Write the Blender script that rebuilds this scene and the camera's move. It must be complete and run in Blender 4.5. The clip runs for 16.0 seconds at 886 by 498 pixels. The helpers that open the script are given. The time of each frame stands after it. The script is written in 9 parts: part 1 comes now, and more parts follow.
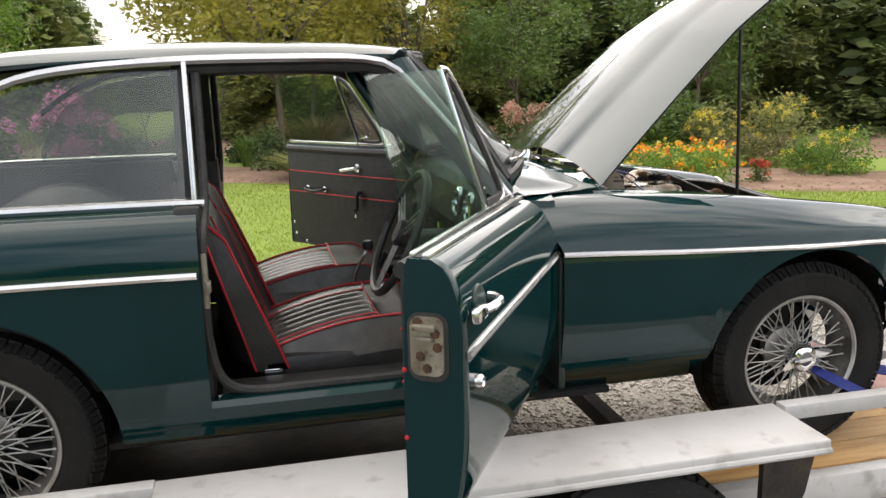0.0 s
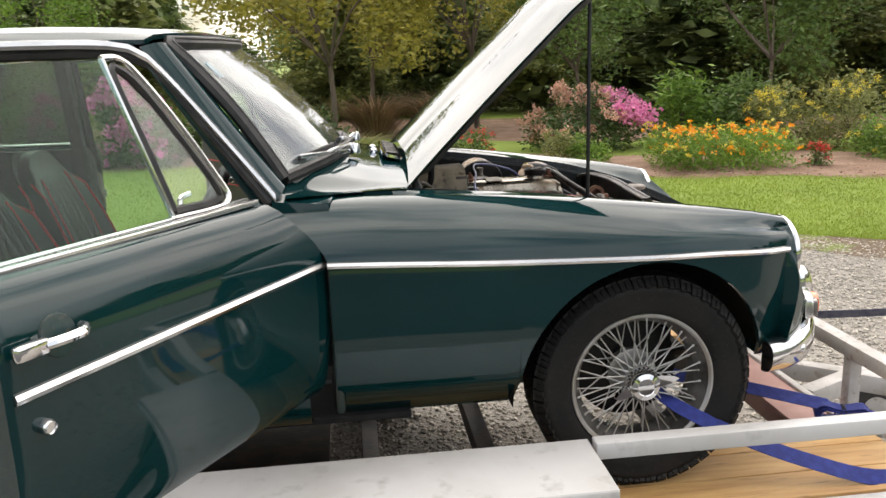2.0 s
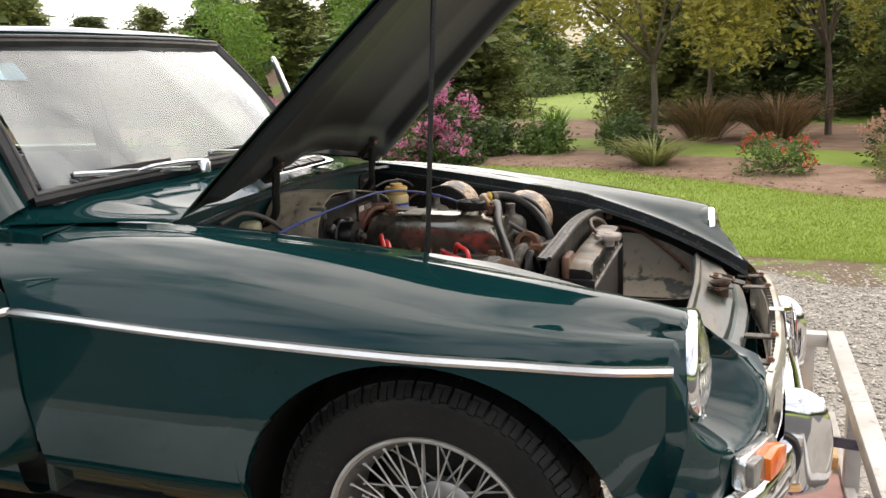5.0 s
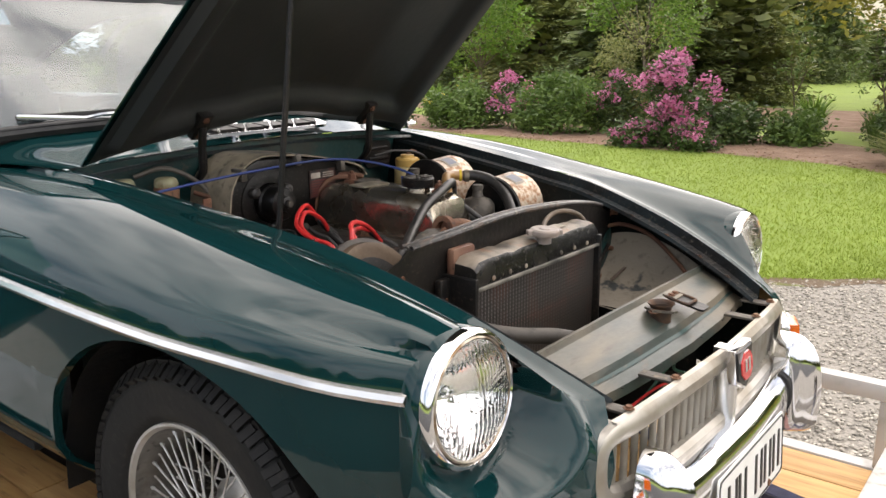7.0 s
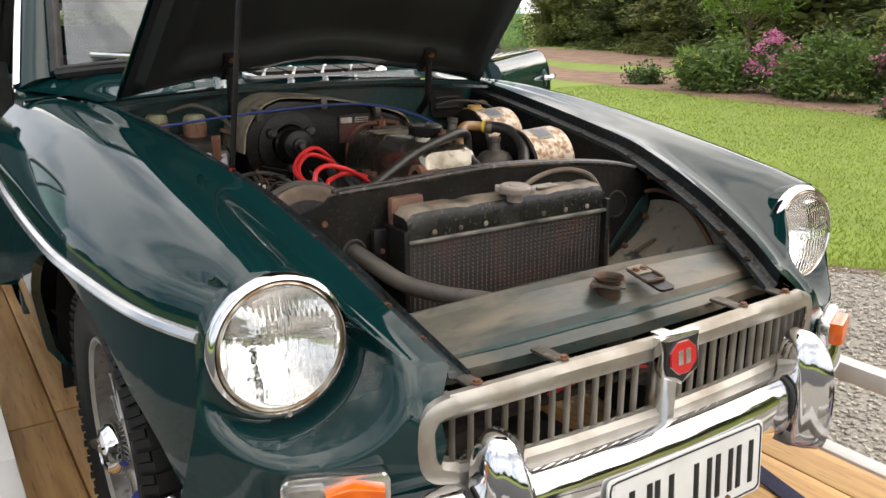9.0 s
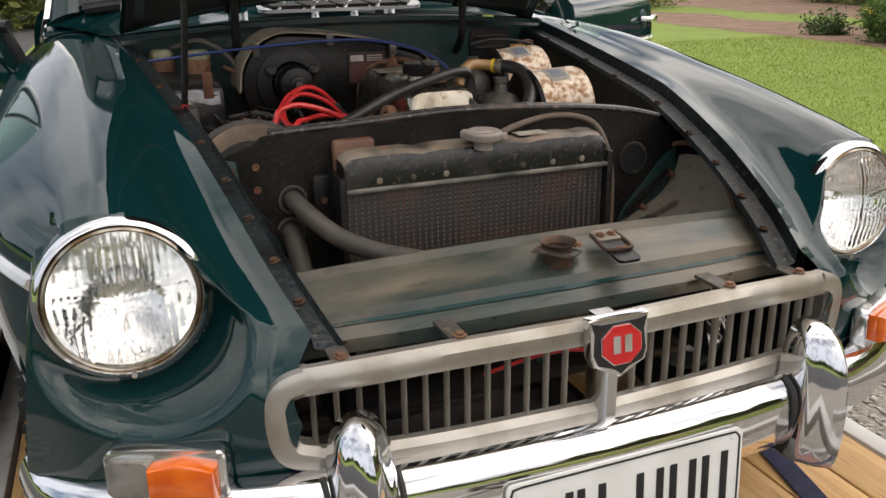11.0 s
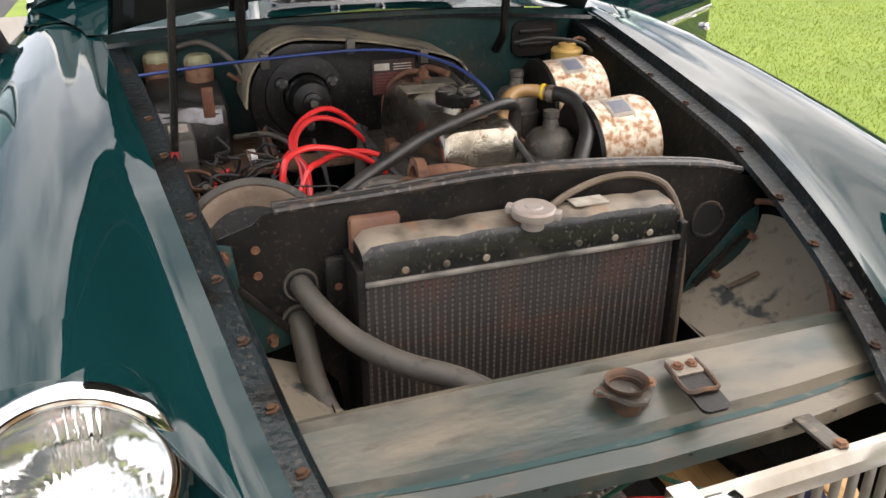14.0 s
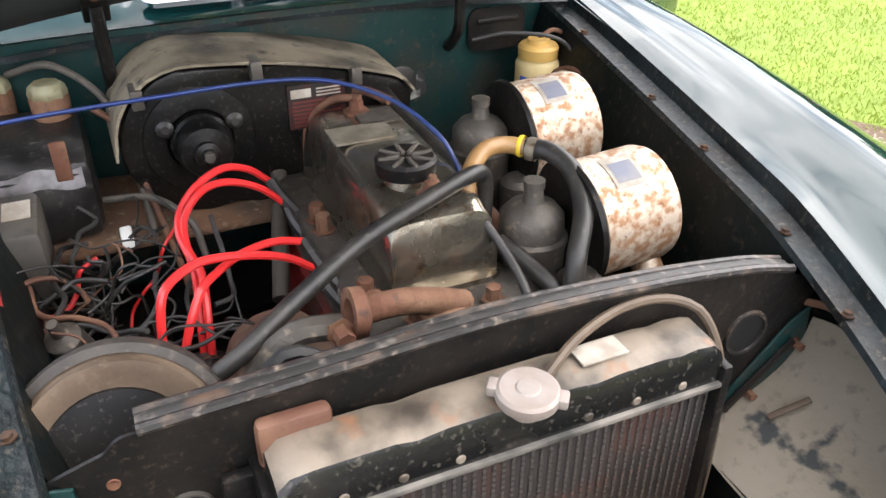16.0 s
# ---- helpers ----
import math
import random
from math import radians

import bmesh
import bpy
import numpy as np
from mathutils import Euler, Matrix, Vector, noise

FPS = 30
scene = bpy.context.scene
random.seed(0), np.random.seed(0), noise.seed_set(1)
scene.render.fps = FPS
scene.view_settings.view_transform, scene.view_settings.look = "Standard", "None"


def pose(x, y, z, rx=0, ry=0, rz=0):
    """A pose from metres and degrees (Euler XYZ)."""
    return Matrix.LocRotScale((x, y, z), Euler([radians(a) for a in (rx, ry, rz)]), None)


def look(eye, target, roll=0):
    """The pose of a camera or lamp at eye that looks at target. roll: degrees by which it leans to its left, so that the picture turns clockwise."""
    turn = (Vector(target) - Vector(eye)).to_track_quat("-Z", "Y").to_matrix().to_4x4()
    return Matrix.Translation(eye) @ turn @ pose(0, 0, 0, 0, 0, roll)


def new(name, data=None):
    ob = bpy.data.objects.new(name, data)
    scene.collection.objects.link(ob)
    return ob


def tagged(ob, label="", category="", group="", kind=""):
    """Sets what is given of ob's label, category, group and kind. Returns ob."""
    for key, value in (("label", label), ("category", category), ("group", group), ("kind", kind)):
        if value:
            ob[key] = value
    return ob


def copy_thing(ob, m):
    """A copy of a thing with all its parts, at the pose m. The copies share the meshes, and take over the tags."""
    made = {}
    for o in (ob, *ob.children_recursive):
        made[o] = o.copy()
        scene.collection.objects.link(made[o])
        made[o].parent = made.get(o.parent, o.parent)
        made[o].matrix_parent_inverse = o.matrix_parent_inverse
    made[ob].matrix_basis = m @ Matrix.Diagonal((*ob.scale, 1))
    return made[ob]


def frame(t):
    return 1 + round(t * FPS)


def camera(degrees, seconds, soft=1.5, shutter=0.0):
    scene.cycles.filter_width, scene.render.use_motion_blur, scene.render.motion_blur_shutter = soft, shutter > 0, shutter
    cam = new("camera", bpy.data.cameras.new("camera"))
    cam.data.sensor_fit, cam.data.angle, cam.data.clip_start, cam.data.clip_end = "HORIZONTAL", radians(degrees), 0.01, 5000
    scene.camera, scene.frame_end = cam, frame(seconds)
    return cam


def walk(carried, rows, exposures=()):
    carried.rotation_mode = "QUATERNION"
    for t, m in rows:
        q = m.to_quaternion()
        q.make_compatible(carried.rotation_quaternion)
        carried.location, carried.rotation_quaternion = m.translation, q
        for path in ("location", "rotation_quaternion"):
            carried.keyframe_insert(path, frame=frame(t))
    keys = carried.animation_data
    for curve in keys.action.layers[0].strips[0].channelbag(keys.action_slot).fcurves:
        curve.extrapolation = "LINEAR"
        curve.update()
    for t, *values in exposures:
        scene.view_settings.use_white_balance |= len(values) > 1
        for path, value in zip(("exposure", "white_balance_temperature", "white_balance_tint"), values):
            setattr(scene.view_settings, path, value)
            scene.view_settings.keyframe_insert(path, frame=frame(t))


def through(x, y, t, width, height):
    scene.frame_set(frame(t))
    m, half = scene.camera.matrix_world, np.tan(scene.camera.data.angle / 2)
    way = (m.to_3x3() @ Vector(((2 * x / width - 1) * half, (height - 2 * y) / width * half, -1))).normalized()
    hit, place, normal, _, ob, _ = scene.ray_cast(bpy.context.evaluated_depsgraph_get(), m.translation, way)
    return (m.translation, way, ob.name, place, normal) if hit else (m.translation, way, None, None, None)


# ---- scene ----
cam = camera(56.9, 16.0, soft=1.5)
PATH = [
    (0, (-1.601, -2.771, 1.174), (-1.163, -0.865, 0.755), -1.4),
    (0.5, (-1.403, -2.719, 1.155), (-1.098, -0.792, 0.718), -1.8),
    (1, (-1.206, -2.671, 1.171), (-0.999, -0.737, 0.704), -2.4),
    (1.5, (-0.962, -2.671, 1.171), (-0.806, -0.735, 0.695), -2.5),
    (2, (-0.744, -2.658, 1.168), (-0.529, -0.724, 0.707), -2.0),
    (2.5, (-0.524, -2.555, 1.152), (-0.287, -0.615, 0.728), -0.5),
    (3, (-0.294, -2.489, 1.152), (-0.221, -0.541, 0.703), -0.5),
    (3.5, (-0.032, -2.446, 1.146), (-0.164, -0.506, 0.679), -0.6),
    (4, (0.163, -2.290, 1.114), (-0.163, -0.372, 0.651), -1.5),
    (4.2, (0.238, -2.213, 1.123), (-0.172, -0.310, 0.667), -1.9),
    (6.3, (0.813, -1.502, 1.063), (-0.184, 0.175, 0.623), -1.3),
    (6.5, (0.863, -1.458, 1.057), (-0.198, 0.175, 0.603), -1.0),
    (7, (1.047, -1.367, 1.058), (-0.159, 0.159, 0.591), -0.4),
    (7.5, (1.150, -1.252, 1.038), (-0.128, 0.218, 0.586), 0.1),
    (8, (1.216, -1.124, 1.040), (-0.175, 0.226, 0.546), 0.5),
    (8.5, (1.295, -1.006, 1.025), (-0.224, 0.175, 0.479), 0.9),
    (9, (1.377, -0.907, 1.019), (-0.233, 0.142, 0.465), -0.2),
    (9.2, (1.379, -0.872, 1.018), (-0.248, 0.148, 0.459), -0.2),
    (11.3, (1.395, -0.489, 0.959), (-0.371, 0.174, 0.293), -1.1),
    (11.5, (1.403, -0.476, 0.957), (-0.358, 0.189, 0.283), -1.0),
    (12, (1.410, -0.456, 0.954), (-0.347, 0.194, 0.253), -0.3),
    (12.5, (1.401, -0.446, 0.971), (-0.353, 0.171, 0.234), 0.5),
    (13, (1.366, -0.439, 1.014), (-0.388, 0.150, 0.255), 0.6),
    (13.5, (1.276, -0.433, 1.063), (-0.483, 0.139, 0.301), 0.7),
    (14, (1.107, -0.433, 1.107), (-0.608, 0.172, 0.273), -0.1),
    (14.5, (0.966, -0.411, 1.134), (-0.689, 0.206, 0.194), -1.1),
    (15, (0.835, -0.345, 1.169), (-0.780, 0.298, 0.180), -1.2),
    (15.5, (0.744, -0.300, 1.184), (-0.833, 0.379, 0.159), -0.1),
    (16, (0.691, -0.290, 1.202), (-0.859, 0.405, 0.146), 0.3),
]
walk(cam, [(t, look(eye, target, roll)) for t, eye, target, roll in PATH], exposures=[
    (0.0, 0.62, 6500, 12), (3.0, 0.55, 6500, 11), (7.5, 0.70, 6500, 13), (9.0, 0.42, 6500, 11), (11.5, -0.03, 6500, 12), (12.5, -0.10, 6500, 12),
    (13.5, 0.35, 6480, 13), (15.0, 1.53, 6250, 14), (16.0, 1.54, 6100, 13)])
# ---- light ----
SUN_FROM = Vector((0.22, 0.80, 0.90))
world = bpy.data.worlds.new("world")
scene.world = world
world.use_nodes = True
wn, wl = world.node_tree.nodes, world.node_tree.links
sky = wn.new("ShaderNodeTexSky")
sky.sky_type = 'NISHITA'
sky.sun_disc = False
sky.sun_elevation = math.asin(SUN_FROM.normalized().z)
sky.sun_rotation = math.atan2(SUN_FROM.x, SUN_FROM.y)
sky.dust_density = 2.0
wtc = wn.new("ShaderNodeTexCoord")
wno = wn.new("ShaderNodeTexNoise")
wno.inputs["Scale"].default_value = 2.3
wno.inputs["Detail"].default_value = 7
wno.inputs["Roughness"].default_value = 0.55
wl.new(wtc.outputs["Generated"], wno.inputs["Vector"])
wra = wn.new("ShaderNodeValToRGB")
wra.color_ramp.elements[0].position = 0.34
wra.color_ramp.elements[1].position = 0.56
wl.new(wno.outputs["Fac"], wra.inputs[0])
wmx = wn.new("ShaderNodeMix")
wmx.data_type = 'RGBA'
# cloud glows towards the hidden sun
wdot = wn.new("ShaderNodeVectorMath")
wdot.operation = 'DOT_PRODUCT'
wdot.inputs[1].default_value = SUN_FROM.normalized()
wl.new(wtc.outputs["Generated"], wdot.inputs[0])
wgl = wn.new("ShaderNodeMapRange")
wgl.interpolation_type = 'SMOOTHERSTEP'
wgl.inputs["From Min"].default_value, wgl.inputs["From Max"].default_value = -0.2, 1.0
wgl.inputs["To Min"].default_value, wgl.inputs["To Max"].default_value = 13.0, 29.0
wl.new(wdot.outputs["Value"], wgl.inputs["Value"])
wcl = wn.new("ShaderNodeMix")
wcl.data_type = 'RGBA'
wcl.blend_type = 'MULTIPLY'
wcl.inputs["Factor"].default_value = 1.0
wti = wn.new("ShaderNodeMix")
wti.data_type = 'RGBA'
wti.inputs["A"].default_value, wti.inputs["B"].default_value = (0.895, 0.93, 0.99, 1), (1.0, 0.94, 0.872, 1)
wtf = wn.new("ShaderNodeMapRange")
wtf.inputs["From Min"].default_value, wtf.inputs["From Max"].default_value = -0.2, 0.6
wl.new(wdot.outputs["Value"], wtf.inputs["Value"])
wl.new(wtf.outputs[0], wti.inputs["Factor"])
wl.new(wti.outputs["Result"], wcl.inputs["A"])
wl.new(wgl.outputs[0], wcl.inputs["B"])
wl.new(wcl.outputs["Result"], wmx.inputs["B"])
wl.new(wra.outputs["Color"], wmx.inputs["Factor"])
wl.new(sky.outputs[0], wmx.inputs["A"])
wl.new(wmx.outputs["Result"], wn["Background"].inputs[0])
wn["Background"].inputs[1].default_value = 0.085
sun = new("sun", bpy.data.lights.new("sun", 'SUN'))
sun.data.energy = 0.9
sun.data.angle = radians(115)
sun.data.color = (1.0, 0.93, 0.85)
sun.matrix_world = look(SUN_FROM * 10, (0, 0, 0))

# ---- materials ----
def nodes_of(m):
    m.use_nodes = True
    return m.node_tree.nodes, m.node_tree.links, m.node_tree.nodes["Principled BSDF"]


def surface(name, col, rough=0.5, metal=0.0, col2=None, scale=8.0, lo=0.4, hi=0.65, rough2=None, bump=0.0, bump_scale=60.0,
            coat=0.0, fine=None, fine_scale=90.0, stretch=(1, 1, 1), vary=0.0, island=False, detail=6.0, spec=0.5):
    """A node material: base colour, patches of a second colour, a fine grain and relief."""
    m = bpy.data.materials.new(name)
    n, l, b = nodes_of(m)
    b.inputs["Roughness"].default_value = rough
    b.inputs["Metallic"].default_value = metal
    b.inputs["Coat Weight"].default_value = coat
    b.inputs["Coat Roughness"].default_value = 0.04
    b.inputs["Specular IOR Level"].default_value = spec
    tc = n.new("ShaderNodeTexCoord")
    mp = n.new("ShaderNodeMapping")
    mp.inputs["Scale"].default_value = stretch
    l.new(tc.outputs["Object"], mp.inputs["Vector"])
    rgb = n.new("ShaderNodeRGB")
    rgb.outputs[0].default_value = (*col, 1)
    out = rgb.outputs[0]
    if col2:
        t = n.new("ShaderNodeTexNoise")
        t.inputs["Scale"].default_value = scale
        t.inputs["Detail"].default_value = detail
        l.new(mp.outputs[0], t.inputs["Vector"])
        r = n.new("ShaderNodeValToRGB")
        r.color_ramp.elements[0].position, r.color_ramp.elements[1].position = lo, hi
        l.new(t.outputs["Fac"], r.inputs[0])
        x = n.new("ShaderNodeMix")
        x.data_type = 'RGBA'
        x.inputs["B"].default_value = (*col2, 1)
        l.new(r.outputs[0], x.inputs["Factor"])
        l.new(out, x.inputs["A"])
        out = x.outputs["Result"]
        if rough2 is not None:
            q = n.new("ShaderNodeMapRange")
            q.inputs["To Min"].default_value, q.inputs["To Max"].default_value = rough, rough2
            l.new(r.outputs[0], q.inputs["Value"])
            l.new(q.outputs[0], b.inputs["Roughness"])
    if fine:
        t = n.new("ShaderNodeTexNoise")
        t.inputs["Scale"].default_value = fine_scale
        t.inputs["Detail"].default_value = 4
        l.new(mp.outputs[0], t.inputs["Vector"])
        r = n.new("ShaderNodeValToRGB")
        r.color_ramp.elements[0].position, r.color_ramp.elements[1].position = 0.58, 0.74
        l.new(t.outputs["Fac"], r.inputs[0])
        x = n.new("ShaderNodeMix")
        x.data_type = 'RGBA'
        x.inputs["B"].default_value = (*fine, 1)
        l.new(r.outputs[0], x.inputs["Factor"])
        l.new(out, x.inputs["A"])
        out = x.outputs["Result"]
    if vary:
        if island:
            g = n.new("ShaderNodeNewGeometry")
            rnd = g.outputs["Random Per Island"]
        else:
            rnd = n.new("ShaderNodeObjectInfo").outputs["Random"]
        q = n.new("ShaderNodeMapRange")
        q.inputs["To Min"].default_value, q.inputs["To Max"].default_value = 1 - vary, 1 + vary
        l.new(rnd, q.inputs["Value"])
        h = n.new("ShaderNodeHueSaturation")
        l.new(q.outputs[0], h.inputs["Value"])
        l.new(out, h.inputs["Color"])
        out = h.outputs[0]
    l.new(out, b.inputs["Base Color"])
    if bump:
        t = n.new("ShaderNodeTexNoise")
        t.inputs["Scale"].default_value = bump_scale
        t.inputs["Detail"].default_value = 5
        l.new(mp.outputs[0], t.inputs["Vector"])
        u = n.new("ShaderNodeBump")
        u.inputs["Strength"].default_value = bump
        u.inputs["Distance"].default_value = 0.01
        l.new(t.outputs["Fac"], u.inputs["Height"])
        l.new(u.outputs[0], b.inputs["Normal"])
    return m


PAINT = surface("green_car_paint", (0.0023, 0.0208, 0.0222), 0.45, col2=(0.0030, 0.0250, 0.0265), scale=3, coat=1.0, spec=0.0)
PAINT_IN = surface("green_inner_paint", (0.004, 0.030, 0.028), 0.42, col2=(0.03, 0.028, 0.022), scale=9, lo=0.5, hi=0.75, fine=(0.06, 0.05, 0.035), fine_scale=70, bump=0.15)
GUTTER = surface("worn_gutter", (0.013, 0.0195, 0.0215), 0.36, col2=(0.006, 0.006, 0.0055), scale=11, lo=0.45, hi=0.62, fine=(0.08, 0.07, 0.055), fine_scale=120, bump=0.3, bump_scale=90, spec=0.32)
BLACK = surface("black_bay_paint", (0.0075, 0.0072, 0.007), 0.34, col2=(0.022, 0.017, 0.013), scale=9, lo=0.45, hi=0.8, rough2=0.6, fine=(0.045, 0.034, 0.025), fine_scale=150, bump=0.12, spec=0.25)
CASEBLACK = surface("glossy_black_case", (0.004, 0.004, 0.004), 0.30, col2=(0.010, 0.0085, 0.007), scale=12, fine=(0.04, 0.036, 0.03), fine_scale=160, bump=0.06, spec=0.25)
BAYDARK = surface("dark_inner_wing", (0.003, 0.006, 0.006), 0.48, col2=(0.012, 0.011, 0.009), scale=8, lo=0.5, hi=0.75, fine=(0.032, 0.026, 0.02), fine_scale=90, bump=0.12, spec=0.15)
DUSTY = surface("dusty_panel", (0.195, 0.167, 0.125), 0.6, col2=(0.024, 0.028, 0.027), scale=13, lo=0.57, hi=0.62, fine=(0.12, 0.10, 0.075), fine_scale=60, bump=0.25)
SLAM = surface("dusty_slam_panel", (0.128, 0.108, 0.077), 0.42, col2=(0.025, 0.036, 0.031), scale=7, lo=0.40, hi=0.56, rough2=0.3, fine=(0.05, 0.04, 0.028), fine_scale=38, stretch=(1.6, 0.45, 1), bump=0.12)
SLAMGREEN = surface("scuffed_green_ridge", (0.003, 0.030, 0.028), 0.4, col2=(0.05, 0.05, 0.04), scale=8, lo=0.56, hi=0.75, coat=0.1, fine=(0.10, 0.085, 0.06), fine_scale=90, stretch=(1, 0.3, 1), spec=0.3)
CHROME = surface("chrome", (0.78, 0.78, 0.79), 0.06, 1.0, col2=(0.62, 0.62, 0.62), scale=20, lo=0.5, hi=0.9, rough2=0.18)
TRIM = surface("bright_trim", (0.74, 0.74, 0.73), 0.16, 1.0, col2=(0.62, 0.61, 0.59), scale=9, rough2=0.26)
ALLOY = surface("dull_alloy", (0.47, 0.445, 0.40), 0.40, 0.85, col2=(0.34, 0.305, 0.25), scale=12, rough2=0.55, bump=0.06)
SPOKE = surface("silver_painted_spoke", (0.55, 0.54, 0.52), 0.4, 0.6, col2=(0.33, 0.30, 0.26), scale=30)
RUBBER = surface("black_rubber", (0.018, 0.018, 0.018), 0.6, col2=(0.036, 0.034, 0.031), scale=12, fine=(0.06, 0.055, 0.05), fine_scale=140, bump=0.2)
TYRE = surface("tyre_rubber", (0.0065, 0.0065, 0.0065), 0.62, col2=(0.012, 0.011, 0.010), scale=9, fine=(0.022, 0.020, 0.017), fine_scale=90, bump=0.12, spec=0.25)
SEAL = surface("window_seal", (0.012, 0.012, 0.012), 0.5, col2=(0.03, 0.028, 0.026), scale=20, bump=0.1)
HOSE = surface("aged_hose", (0.013, 0.0125, 0.012), 0.42, col2=(0.032, 0.029, 0.025), scale=14, fine=(0.06, 0.052, 0.042), fine_scale=110, bump=0.1)
GREYHOSE = surface("grey_hose", (0.060, 0.053, 0.044), 0.6, col2=(0.095, 0.080, 0.062), scale=12, fine=(0.03, 0.025, 0.02), fine_scale=60, bump=0.12)
RUST = surface("rusty_steel", (0.13, 0.055, 0.03), 0.8, 0.2, col2=(0.21, 0.115, 0.065), scale=18, fine=(0.06, 0.04, 0.03), fine_scale=80, bump=0.4)
RUSTPIPE = surface("rusty_pipe", (0.10, 0.045, 0.028), 0.7, 0.2, col2=(0.18, 0.09, 0.05), scale=20)
FILTER = surface("rusting_filter_can", (0.52, 0.44, 0.34), 0.34, 0.4, col2=(0.30, 0.165, 0.085), scale=70, lo=0.44, hi=0.62, rough2=0.7, fine=(0.17, 0.075, 0.035), fine_scale=150, bump=0.2, bump_scale=80, detail=10)
ROCKER = surface("worn_chrome_cover", (0.38, 0.345, 0.28), 0.16, 0.92, col2=(0.16, 0.13, 0.09), scale=10, lo=0.46, hi=0.72, rough2=0.42, fine=(0.14, 0.08, 0.04), fine_scale=60, bump=0.08)
CAST = surface("dirty_cast_alloy", (0.11, 0.10, 0.085), 0.55, 0.5, col2=(0.07, 0.06, 0.05), scale=14, fine=(0.22, 0.18, 0.13), fine_scale=80, bump=0.3)
ENGRED = surface("red_engine_paint", (0.20, 0.012, 0.010), 0.5, col2=(0.05, 0.02, 0.015), scale=10, fine=(0.04, 0.03, 0.025), bump=0.2)
REDLEAD = surface("red_silicone_lead", (0.66, 0.028, 0.028), 0.32, col2=(0.48, 0.022, 0.022), scale=15, coat=0.2)
TUBEBROWN = surface("brown_tube", (0.115, 0.082, 0.054), 0.55, col2=(0.07, 0.05, 0.034), scale=16, bump=0.1)
DRUMBROWN = surface("dusty_drum", (0.17, 0.122, 0.082), 0.5, 0.3, col2=(0.055, 0.036, 0.024), scale=11, fine=(0.17, 0.13, 0.09), fine_scale=70, bump=0.15)
DARKBOLT = surface("dark_rusty_bolt", (0.055, 0.036, 0.026), 0.6, 0.4, col2=(0.12, 0.06, 0.03), scale=40)
BLUE = surface("blue_tube", (0.016, 0.036, 0.16), 0.35, col2=(0.022, 0.042, 0.14), scale=8)
TANHOSE = surface("amber_hose", (0.34, 0.20, 0.075), 0.4, col2=(0.24, 0.13, 0.05), scale=15)
YELLOW = surface("yellowed_plastic", (0.56, 0.36, 0.10), 0.45, col2=(0.46, 0.26, 0.06), scale=10)
CREAM = surface("yellowed_bottle", (0.62, 0.50, 0.24), 0.45, col2=(0.50, 0.36, 0.14), scale=10)
BLUELABEL = surface("blue_print", (0.05, 0.10, 0.42), 0.5)
PAPER = surface("faded_label", (0.42, 0.39, 0.33), 0.7, col2=(0.30, 0.26, 0.21), scale=40)
DARKLABEL = surface("dark_label", (0.012, 0.011, 0.011), 0.4, col2=(0.05, 0.012, 0.010), scale=60)
GREYCAP = surface("grey_cap", (0.32, 0.28, 0.25), 0.55, 0.2, col2=(0.25, 0.20, 0.165), scale=18, bump=0.2)
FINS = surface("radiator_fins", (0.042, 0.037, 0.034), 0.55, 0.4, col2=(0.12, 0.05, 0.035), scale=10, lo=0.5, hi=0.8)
# Lighter copy of the fin colour: the lit front edges are painted in.
FINS_LIT = surface("radiator_fin_lit_edge", (0.075, 0.068, 0.060), 0.5, 0.4, col2=(0.17, 0.065, 0.045), scale=16, lo=0.52, hi=0.72, fine=(0.03, 0.026, 0.022), fine_scale=130)
TANK = surface("dusty_black_tank", (0.007, 0.007, 0.007), 0.26, col2=(0.030, 0.025, 0.019), scale=11, lo=0.5, hi=0.75, rough2=0.6, fine=(0.075, 0.067, 0.054), fine_scale=140, bump=0.1)
TANKTOP = surface("dusty_tank_top", (0.225, 0.185, 0.14), 0.5, col2=(0.05, 0.04, 0.03), scale=13, lo=0.45, hi=0.64, fine=(0.24, 0.115, 0.055), fine_scale=30, bump=0.2)
BANDTOP = surface("dusty_heater_top", (0.25, 0.21, 0.145), 0.65, col2=(0.05, 0.042, 0.03), scale=9, lo=0.42, hi=0.65, fine=(0.03, 0.022, 0.015), fine_scale=40, bump=0.2)
SHELF = surface("rusty_shelf", (0.16, 0.085, 0.045), 0.85, col2=(0.07, 0.05, 0.035), scale=12, fine=(0.25, 0.19, 0.12), fine_scale=70, bump=0.4)
LEATHER = surface("black_leather", (0.016, 0.015, 0.015), 0.38, col2=(0.028, 0.026, 0.024), scale=10, bump=0.15, bump_scale=120)
# Cushion leather: lightened for the highlights on its pleats, besides the wear.
LEATHER_WORN_SHEEN = surface("worn_sheen_leather", (0.085, 0.077, 0.068), 0.27, col2=(0.04, 0.037, 0.034), scale=8, bump=0.15, bump_scale=120)
PIPING = surface("red_piping", (0.42, 0.015, 0.025), 0.5)
VINYL = surface("black_vinyl", (0.014, 0.014, 0.014), 0.5, col2=(0.022, 0.021, 0.02), scale=30, bump=0.1, bump_scale=200)
CARPET = surface("dark_carpet", (0.010, 0.010, 0.010), 0.95, col2=(0.02, 0.018, 0.016), scale=30, bump=0.5, bump_scale=300)
LINING = surface("dark_headlining", (0.05, 0.05, 0.05), 0.9, col2=(0.07, 0.068, 0.062), scale=12)
LATCH = surface("grimy_zinc", (0.34, 0.31, 0.24), 0.55, 0.6, col2=(0.17, 0.14, 0.10), scale=18, fine=(0.10, 0.06, 0.03), bump=0.2)
